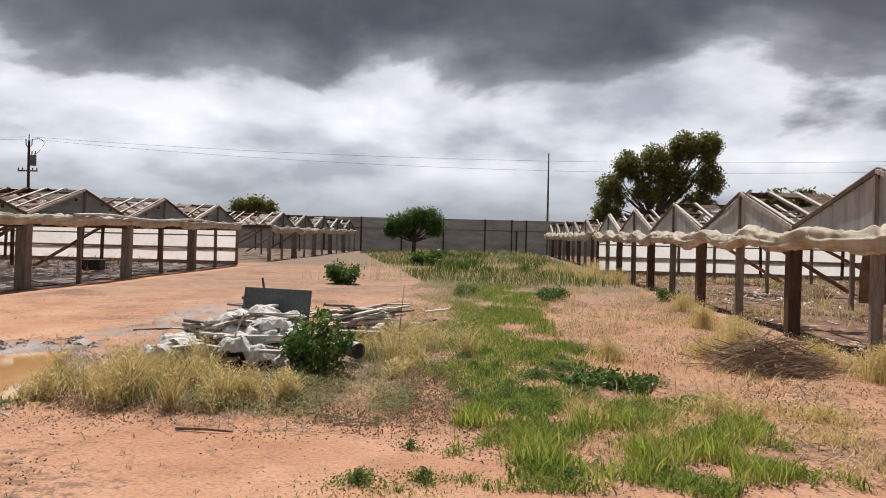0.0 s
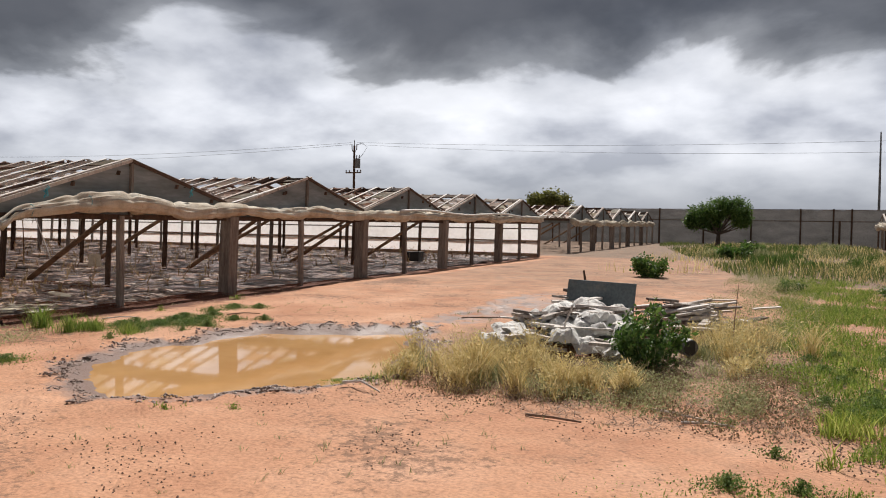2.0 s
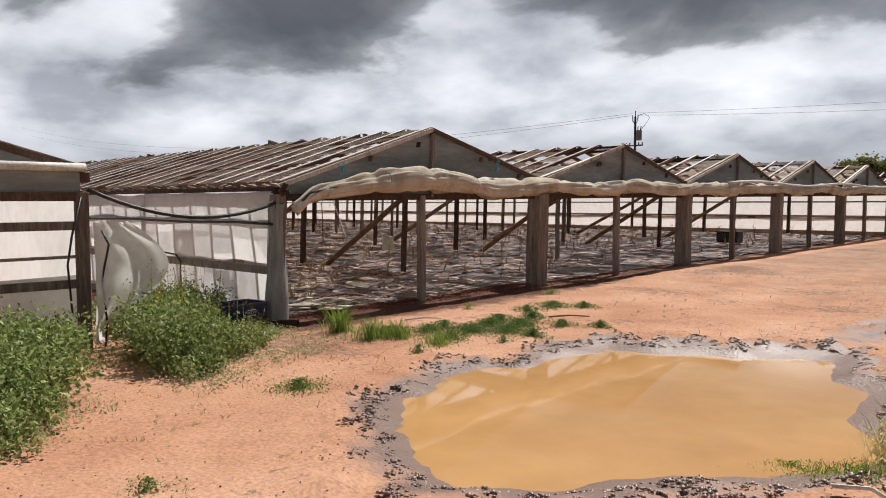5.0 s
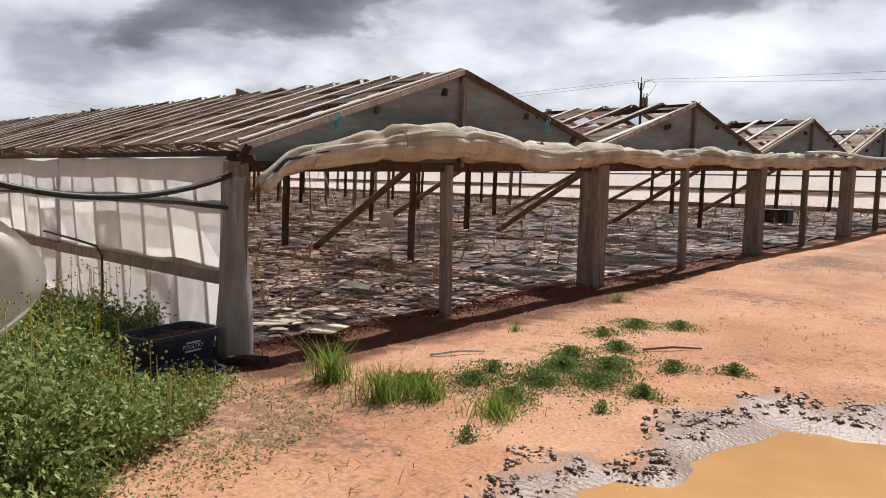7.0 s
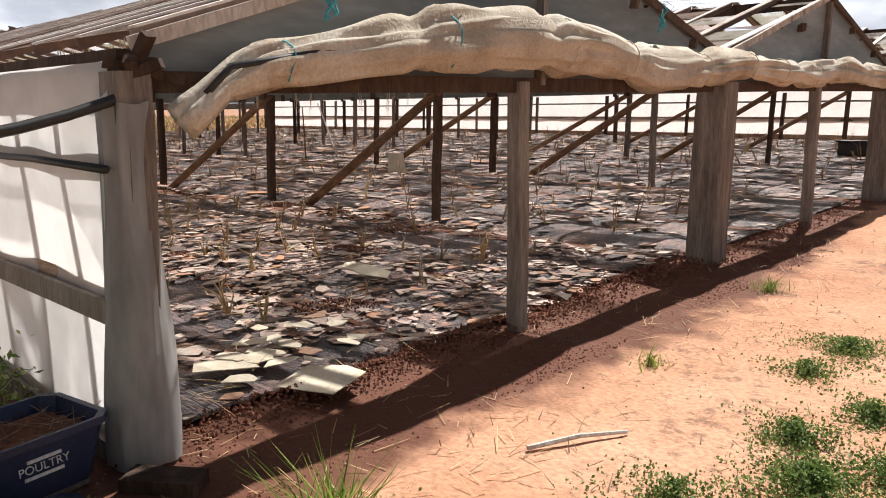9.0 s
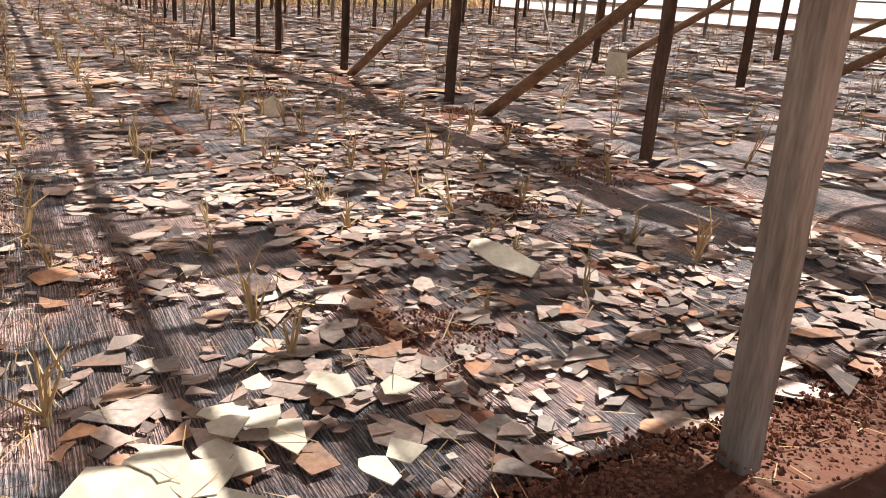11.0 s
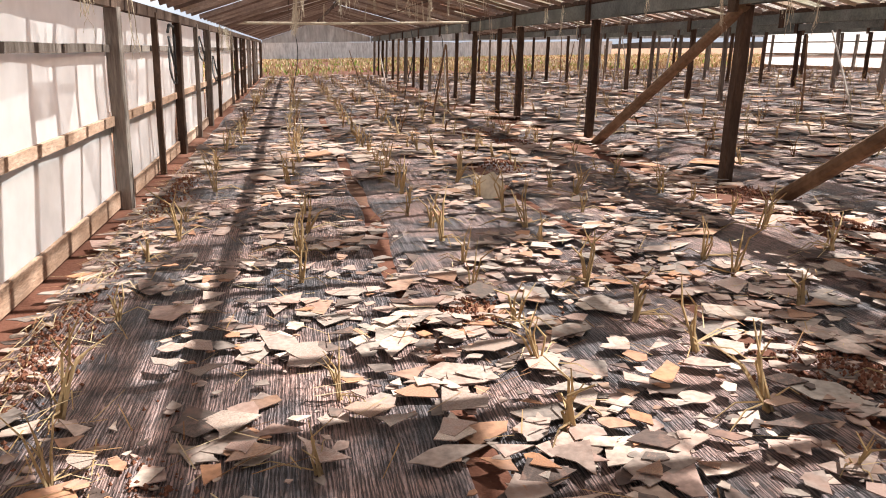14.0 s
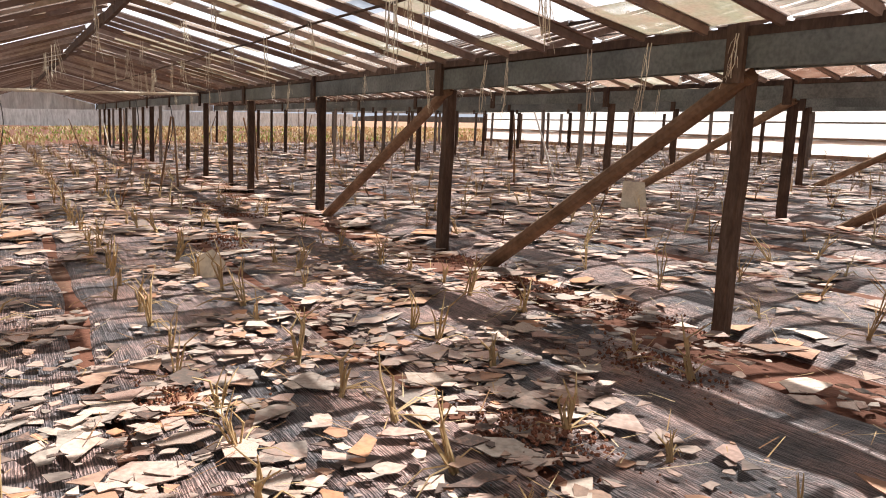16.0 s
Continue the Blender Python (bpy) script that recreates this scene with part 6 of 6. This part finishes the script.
# ---- by the film wall: crates, hoses, torn film ----
def crate(cx, cy, z, lx, ly, h, turn, label):
    """An open tub with sloped sides, a rolled rim, and soil in it; its long printed side faces the yard."""
    ob = holder("crate", (cx, cy, z), label, "crate", "blue crates by the wall")
    m = pose(cx, cy, z, 0, 0, turn)

    def ring(k, zz):
        x, y = lx / 2 * k, ly / 2 * k
        c = 0.05
        return [m @ Vector(p) for p in ((x - c, -y, zz), (x, -y + c, zz), (x, y - c, zz), (x - c, y, zz), (-x + c, y, zz), (-x, y - c, zz), (-x, -y + c, zz), (-x + c, -y, zz))]

    s = Shape()
    loops = [ring(0.86, 0), ring(1.0, h - 0.03), ring(1.05, h - 0.03), ring(1.05, h), ring(0.97, h), ring(0.83, 0.02)]
    pts = [p for lp in loops for p in lp]
    faces = [(i * 8 + j, i * 8 + (j + 1) % 8, (i + 1) * 8 + (j + 1) % 8, (i + 1) * 8 + j) for i in range(5) for j in range(8)]
    s.add(pts, faces + [tuple(reversed(range(8))), tuple(range(40, 48))])
    part("tub", s, CRATEBLUE, ob)
    fill = Shape()
    fill.grid(lambda u, v: m @ Vector(((u - 0.5) * lx * 0.9, (v - 0.5) * ly * 0.9, h - 0.07 + 0.04 * noise.noise(Vector((u * 4, v * 4, cx))))), 10, 12)
    part("soil", fill, CLOD, ob, "dry brown soil in the crate")
    tw = Shape()
    for k in range(60):
        a = random.uniform(0, 6.28)
        p = m @ Vector((random.uniform(-0.4, 0.4) * lx, random.uniform(-0.42, 0.42) * ly, h - 0.04))
        d = Vector((math.cos(a), math.sin(a), random.uniform(-0.1, 0.4))) * random.uniform(0.04, 0.12)
        tw.tube([p - d, p + d], 0.002, 3)
    part("twig", tw, TWIG, ob, kind="stuff")
    return ob, m


tub, m = crate(-10.98, 7.72, 0.06, 0.42, 0.66, 0.25, 10, "navy blue plastic crate of soil beside the film wall")
crate(-10.53, 7.55, 0.0, 0.38, 0.60, 0.11, -6, "low navy blue plastic crate half hidden in weeds")
thing("timber_block", Shape().beam((-10.95, 7.48, 0.02), (-11.05, 7.98, 0.02), 0.3, 0.08), WOOD, "rough timber block under the blue crate", "timber")
thing("timber_block", Shape().beam((-10.75, 8.1, 0.04), (-10.5, 8.28, 0.04), 0.14, 0.07), DARKWOOD, "dark timber offcut at the corner post", "timber")


def writing(text, m, size, parent):
    cu = bpy.data.curves.new("print", "FONT")
    cu.body, cu.size, cu.align_x, cu.align_y, cu.extrude = text, size, "CENTER", "CENTER", 0.0008
    cu.materials.append(WHITEINK)
    ob = new("print", cu)
    ob.parent = parent
    ob.matrix_parent_inverse = parent.matrix_world.inverted()
    ob.matrix_world = m
    return tagged(ob, "white printed lettering")


bpy.context.view_layer.update()
side = m @ pose(0.2035, 0.06, 0.135, 90 - 7, 0, 90)
writing("POULTRY", side, 0.045, tub)
for dz, l in ((0.034, 0.13), (-0.034, 0.15)):
    bar = Shape()
    c = m @ Vector((0.2035 + dz * 0.12, 0.06, 0.135 + dz))
    w = m.to_3x3() @ Vector((0, 1, 0)) * l / 2
    bar.beam(c - w, c + w, 0.004, 0.013)
    part("print", bar, WHITEINK, tub, "white printed bar")
# hoses
sag = [(-10.88, 5.95 + 2.42 * t, 1.68 - 0.10 * t - 1.15 * t * (1 - t) * 0.9) for t in np.linspace(0, 1, 16)]
thing("black_hose", Shape(slope_warp).tube(sag, 0.022, 8), RUBBER, "thick black hose slung between two greenhouse posts", "hose", smooth=True)
thing("black_hose", Shape(lean_warp).tube([(x, 8.12, 1.27 + 0.01 * math.sin(x * 2)) for x in np.arange(-10.85, -50, -0.8)], 0.018, 6), RUBBER, "black hose clipped along the film wall", "hose", smooth=True)
thing("black_hose", Shape(lean_warp).tube([(-14.9, 8.12, 0.83), (-13.9, 8.1, 0.80), (-13.35, 8.1, 0.77), (-13.22, 8.1, 0.68), (-13.2, 8.1, 0.4), (-13.22, 8.1, 0.05)], 0.013, 6), RUBBER, "black hose bent down the film wall", "hose", smooth=True)
thing("black_hose", Shape(slope_warp).tube([(-10.8, 6.05, 1.25), (-10.75, 6.1, 1.1), (-10.82, 6.04, 0.7), (-10.8, 6.08, 0.3), (-10.78, 6.05, 0.02)], 0.012, 6), RUBBER, "black hose hanging down a grey post", "hose", smooth=True)
thing("black_hose", Shape(slope_warp).tube([(-10.83, 5.86, 1.6), (-10.8, 5.75, 1.2), (-10.8, 5.7, 0.9), (-10.82, 5.74, 0.4)], 0.012, 6), RUBBER, "black hose hanging down a grey post", "hose", smooth=True)
thing("black_hose", Shape(lean_warp).tube([(-10.75, 8.5, 1.55), (-10.72, 8.6, 1.66), (-10.72, 9.1, 1.74), (-10.72, 9.7, 1.73)], 0.016, 6), RUBBER, "black hose end tucked over the rolled cloth", "hose", smooth=True)
bundle = Shape(lean_warp)
for k in range(7):
    a, b = [Vector((-10.88 + random.gauss(0, 0.04), 8.27 + random.gauss(0, 0.045), 1.66 + random.gauss(0, 0.06))) for _ in range(2)]
    bundle.beam(a, b + Vector((0.05, 0.05, 0)), 0.05, 0.04)
thing("bracket", bundle, DARKWOOD, "blackened timber joint at the greenhouse corner", "joint")
# film wrapped round the corner post
wrap = Shape(lean_warp)


def wrap_place(u, v):
    a = -2.7 + 3.9 * u
    r = 0.105 + 0.03 * (1 - v) + 0.04 * noise.noise(Vector((u * 4, v * 2, 2))) + 0.04 * noise.noise(Vector((u * 14, v * 2, 7)))
    return (-10.93 + r * math.cos(a) * 1.0, 8.25 + r * math.sin(a), 0.02 + 1.5 * v + 0.03 * noise.noise(Vector((u * 4, 0, 1))))


wrap.grid(wrap_place, 20, 16)
thing("post_wrap", wrap, PALEGABLE, "grey plastic film wrapped round the corner post", "plastic film", smooth=True)
# torn film that billows from the neighbour's frame
torn = Shape(slope_warp)


def torn_place(u, v):
    spread = 1 - (1 - v) ** 1.6
    y = 5.98 + (0.05 + 0.72 * (math.sin(min(1.0, 1.05 * (1 - v) + 0.12) * math.pi) ** 0.8 if v > 0.03 else 0.15)) * u
    x = -10.86 + 0.18 * u * math.sin(math.pi * (1 - v)) + 0.07 * noise.noise(Vector((u * 3, v * 4, 5))) + 0.05 * math.sin(u * 9 + v * 3)
    return (x, y, 0.06 + 1.28 * v + 0.05 * noise.noise(Vector((u * 3, v * 3, 8))))


torn.grid(torn_place, 16, 22)
CLEARFILM = material("milky_clear_film", [(0.3, (0.60, 0.60, 0.56)), (0.7, (0.82, 0.82, 0.79))], 2.0, 0.35, 0.2, 9.0, through_light=0.6, spec=0.5, grain=0.15)
thing("torn_film", torn, CLEARFILM, "milky torn plastic film billowing from a post", "plastic film", smooth=True)
for z, h in ((1.30, 0.09), (0.98, 0.03), (0.70, 0.09)):
    thing("rail", Shape(slope_warp).beam((-10.9, 0.5, z), (-10.9, 5.9, z), 0.05, h, segs=5, jit=0.004), WOOD, "weathered grey timber rail between greenhouse posts", "rail", "rails of the greenhouse front")
low = film_sheet(0.5, 5.85, -10.95, 0.05, 0.78, slope_warp, "y", 0.10, 0.15, 77.0)
thing("torn_film", low, CLEARFILM, "slack milky plastic film along the frame's foot", "plastic film", smooth=True)
low = film_sheet(-11.0, -40.0, 5.9, 0.05, 1.78, slope_warp, "x", 0.05, 0.4, 87.0)
thing("side_film", low, FILM, "white plastic film wall of the neighbouring frame", "plastic film", smooth=True)
# black crate inside, rag on the right
box = holder("black_crate", (-13.6, 27.6, rise(27.6)), "black plastic crate standing on the greenhouse floor", "crate")
part("tub", Shape().beam((-13.9, 27.6, rise(27.6) + 0.22), (-13.2, 27.6, rise(27.6) + 0.22), 0.45, 0.34, chamfer=0.03), RUBBER, box)
part("rim", Shape().beam((-13.94, 27.6, rise(27.6) + 0.40), (-13.16, 27.6, rise(27.6) + 0.40), 0.52, 0.04), RUBBER, box)
rag = Shape(slope_warp)
rag.grid(lambda u, v: (6.75 + 0.38 * u * (1.5 - 0.7 * v) + 0.05 * noise.noise(Vector((u * 5, v * 3, 1))), 14.3 + 0.12 * math.sin(u * 7) * (1 - v) + 0.05 * noise.noise(Vector((u * 6, v * 4, 3))), 0.6 + 0.95 * v), 14, 14)
RAGMAT = material("brown_sacking", [(0.3, (0.14, 0.085, 0.055)), (0.7, (0.28, 0.18, 0.12))], 4.0, 0.95, 0.4, 50.0, through_light=0.1)
thing("hanging_rag", rag, RAGMAT, "brown sacking hanging from a greenhouse rail", "sacking", smooth=True)


# ---- distance: windbreak, poles, wires, trees ----
def windbreak():
    y, z0, top = 70.0, rise(70) - 0.1, 3.5
    ob = holder("windbreak_fence", (0, y, z0), "tall grey shade-cloth windbreak fence across the yard", "fence")
    xs = [-34, -30, -26, -22, -18, -14, -10.6, -6.9, -3.1, 0.65, 3.05, 4.36, 8, 12, 16, 20, 24, 28]
    for a, b in zip(xs, xs[1:]):
        s = Shape()
        s.grid(lambda u, v: (a + (b - a) * u, y + 0.10 * noise.noise(Vector(((a + (b - a) * u) * 0.8, v * 2, 3))), z0 + (top - z0 - 0.06 * math.sin(math.pi * u)) * v), 10, 8)
        part("cloth_panel", s, MESH, ob, smooth=True)
        part("rail", Shape().beam((a, y - 0.05, top - 0.02), (b, y - 0.05, top - 0.02), 0.05, 0.06), WOOD, ob)
        part("rail", Shape().beam((a, y - 0.05, 2.55), (b, y - 0.05, 2.55), 0.05, 0.08), WOOD, ob)
    for x in xs:
        part("post", Shape().beam((x, y - 0.08, z0), (x, y - 0.08, top + 0.06), 0.13, 0.13), DARKWOOD, ob)
    part("gate_post", Shape().beam((3.5, y - 0.1, z0), (3.5, y - 0.1, 2.6), 0.16, 0.12), DARKWOOD, ob)


windbreak()
mast = holder("antenna_mast", (6.4, 72, rise(72)), "thin dark metal mast behind the windbreak", "mast")
part("shaft", Shape().tube([(6.42, 72, 0.3), (6.4, 72, 6), (6.38, 72, 9.9)], [0.11, 0.09, 0.05], 8), STEEL, mast)


def power_pole(x, y, top, label):
    z0 = rise(y)
    ob = holder("power_pole", (x, y, z0), label, "power pole")
    part("shaft", Shape().tube([(x, y, z0 - 0.3), (x, y, top - 0.6)], [0.17, 0.11], 10), DARKWOOD, ob)
    part("crossarm", Shape().beam((x - 0.95, y - 0.15, top - 3.5), (x + 0.95, y - 0.15, top - 3.5), 0.1, 0.13), DARKWOOD, ob)
    for dx in (-0.9, -0.5, 0.5, 0.9):
        part("insulator", Shape().tube([(x + dx, y - 0.15, top - 3.45), (x + dx, y - 0.15, top - 3.2)], 0.06, 8), STEEL, ob)
    tank = part("transformer", Shape().tube([(x + 0.5, y - 0.1, top - 3.0), (x + 0.5, y - 0.1, top - 2.0)], 0.28, 14), STEEL, ob, "grey transformer tank")
    for dx in (0.35, 0.65):
        part("bushing", Shape().tube([(x + dx, y - 0.1, top - 2.0), (x + dx * 1.1, y - 0.1, top - 1.6)], 0.05, 6), STEEL, tank)
    for dx in (-0.28, 0.28):
        part("fork", Shape().tube([(x, y, top - 1.4), (x + dx, y, top - 1.0), (x + dx * 1.1, y, top - 0.45)], 0.05, 6), STEEL, ob)
    part("fork", Shape().tube([(x, y, top - 1.4), (x, y, top)], 0.05, 6), STEEL, ob)
    part("jumper", Shape().tube([(x + 0.3, y, top - 0.5), (x + 1.0, y, top - 0.35), (x + 1.6, y, top - 0.8), (x + 1.0, y, top - 1.6), (x + 0.55, y, top - 2.0)], 0.025, 5), RUBBER, ob)
    return ob


power_pole(-43.1, 72.0, 10.75, "dark timber power pole with transformer beyond the greenhouses")


def wire(a, b, drop, r=0.011):
    a, b = Vector(a), Vector(b)
    pts = []
    for k in range(25):
        t = k / 24
        p = a.lerp(b, t)
        p.z -= 4 * drop * t * (1 - t)
        pts.append(p)
    thing("overhead_wire", Shape().tube(pts, r, 5), RUBBER, "thin black overhead power wire", "wire", "overhead wires")


wire((-42.8, 72, 10.5), (60, 72, 10.8), 1.5)
wire((-42.8, 72.3, 10.3), (60, 72, 10.0), 1.9)
wire((-43.4, 72, 10.5), (-230, 72, 22.0), 4.5, 0.014)
wire((-43.4, 72, 10.3), (-230, 74, 20.0), 4.5, 0.014)


def tree(name, x, y, high, crowns, trunk_r, leaf_mat, size, count, label, bare=0.25, limbs=9):
    """Tapered trunk, forking limbs, and a crown of many small leaf clumps with gaps."""
    z0 = rise(y)
    ob = holder(name, (x, y, z0), label, "tree")
    base = Vector((x, y, z0 - 0.1))
    wood = Shape()
    fork = base + Vector((0.02 * high, 0, high * bare))
    wood.tube([base, base.lerp(fork, 0.5) + Vector((0.02, 0.02, 0)), fork], [trunk_r * 1.25, trunk_r, trunk_r * 0.85], 10)
    pts = []
    for cx, cy, cz, rx, rz in crowns:
        c = Vector((x + cx, y + cy, z0 + cz))
        for k in range(limbs):
            d = Vector((random.gauss(0, 1), random.gauss(0, 1), random.gauss(0.3, 0.8))).normalized()
            tip = c + Vector((d.x * rx, d.y * rx, d.z * rz)) * random.uniform(0.5, 0.95)
            mid = fork.lerp(tip, 0.5) + Vector((random.gauss(0, 0.1), random.gauss(0, 0.1), -0.05)) * rx
            wood.tube([fork, mid, tip], [trunk_r * 0.5, trunk_r * 0.28, trunk_r * 0.06], 6)
        for k in range(count):
            while True:
                d = Vector((random.uniform(-1, 1), random.uniform(-1, 1), random.uniform(-1, 1)))
                q = d.length
                if q < 1 and q > 0.25 and noise.noise(d * 2.4 + c) > -0.12 - 0.1 * (1 - q) and q < 0.84 + 0.3 * noise.noise(d * 3.1 + c * 0.7):
                    break
            cl = c + Vector((d.x * rx, d.y * rx, d.z * rz))
            for _ in range(14):
                pts.append(cl + Vector((random.gauss(0, 1), random.gauss(0, 1), random.gauss(0, 0.8))) * size * 1.7)
    part("trunk", wood, BARK, ob)
    at = np.array([tuple(p) for p in pts])
    part("crown", leaf_cloud("crown", at, rng.uniform(0.6, 1.4, len(at)) * size, leaf_mat), leaf_mat, ob, kind="stuff")
    return ob


random.seed(43)
tree("citrus_tree", -4.95, 60.0, 3.6, [(-1.1, 0, 2.4, 1.0, 1.0), (0.1, 0, 2.8, 1.05, 1.0), (1.3, 0, 2.8, 1.0, 1.0), (-1.7, 0, 1.9, 0.6, 0.7), (1.6, 0.3, 2.1, 0.75, 0.75), (-0.4, 0.2, 1.9, 0.8, 0.7)], 0.16, LEAF, 0.075, 240, "round dark green citrus tree before the windbreak", 0.3, 5)
tree("gum_tree", 17.2, 78.0, 12.0, [(-3.9, 0, 6.2, 1.7, 2.2), (-2.4, 0, 8.8, 1.5, 1.6), (0.3, 0, 9.4, 1.9, 1.9), (3.0, 0, 10.8, 1.6, 1.8), (5.4, 0, 10.9, 1.4, 1.7), (5.6, 0, 7.8, 1.6, 1.9), (2.2, 0, 7.6, 2.0, 2.0), (-0.4, 0, 6.4, 1.9, 1.8), (-4.4, 0, 3.9, 1.6, 1.4), (4.6, 0, 5.2, 1.6, 1.5)], 0.4, GUMLEAF, 0.13, 300, "large olive-green gum tree behind the windbreak", 0.3, 4)
tree("gum_tree", 38.5, 100.0, 8.5, [(-1.2, 0, 6.8, 1.8, 1.5), (2.8, 0, 7.2, 1.7, 1.4), (6.4, 0, 6.2, 1.2, 1.0)], 0.3, GUMLEAF, 0.26, 110, "far olive-green tree beyond the greenhouse roofs", 0.35, 4)
tree("gum_tree", -31.0, 104.0, 6.0, [(-1.6, 0, 4.9, 1.1, 1.0), (0.4, 0, 5.3, 1.2, 1.1), (2.0, 0, 4.8, 1.0, 0.9)], 0.25, GUMLEAF, 0.22, 110, "far dark tree beyond the greenhouse roofs", 0.35, 4)
# low hills and sheds that close the horizon
FARHILL = material("far_hazy_land", [(0.3, (0.10, 0.105, 0.10)), (0.7, (0.16, 0.155, 0.14))], 0.02, 1.0, 0.0, 0.2)
for k, (x0, y0, x1, y1, h) in enumerate(((-900, 700, 900, 700, 9.0), (-700, -600, -700, 700, 10.0))):
    s = Shape()
    s.grid(lambda u, v: (x0 + (x1 - x0) * u, y0 + (y1 - y0) * u, -1 + v * h * (0.7 + 0.5 * noise.noise(Vector((u * 14, k, 0))))), 80, 1)
    tagged(new("backdrop", s.mesh("backdrop", FARHILL)), "low hazy far land along the horizon", "backdrop", kind="structure")
shed = Shape()
shed.grid(lambda u, v: (-118 + 0.4 * v, -25 + 80 * u, 0.1 + (2.1 + 0.2 * noise.noise(Vector((u * 30, 1, 1)))) * v), 60, 2)
tagged(new("far_fence", shed.mesh("far_fence", PALEGABLE)), "far pinkish-grey shade-cloth fence beyond the field", "fence", kind="structure")
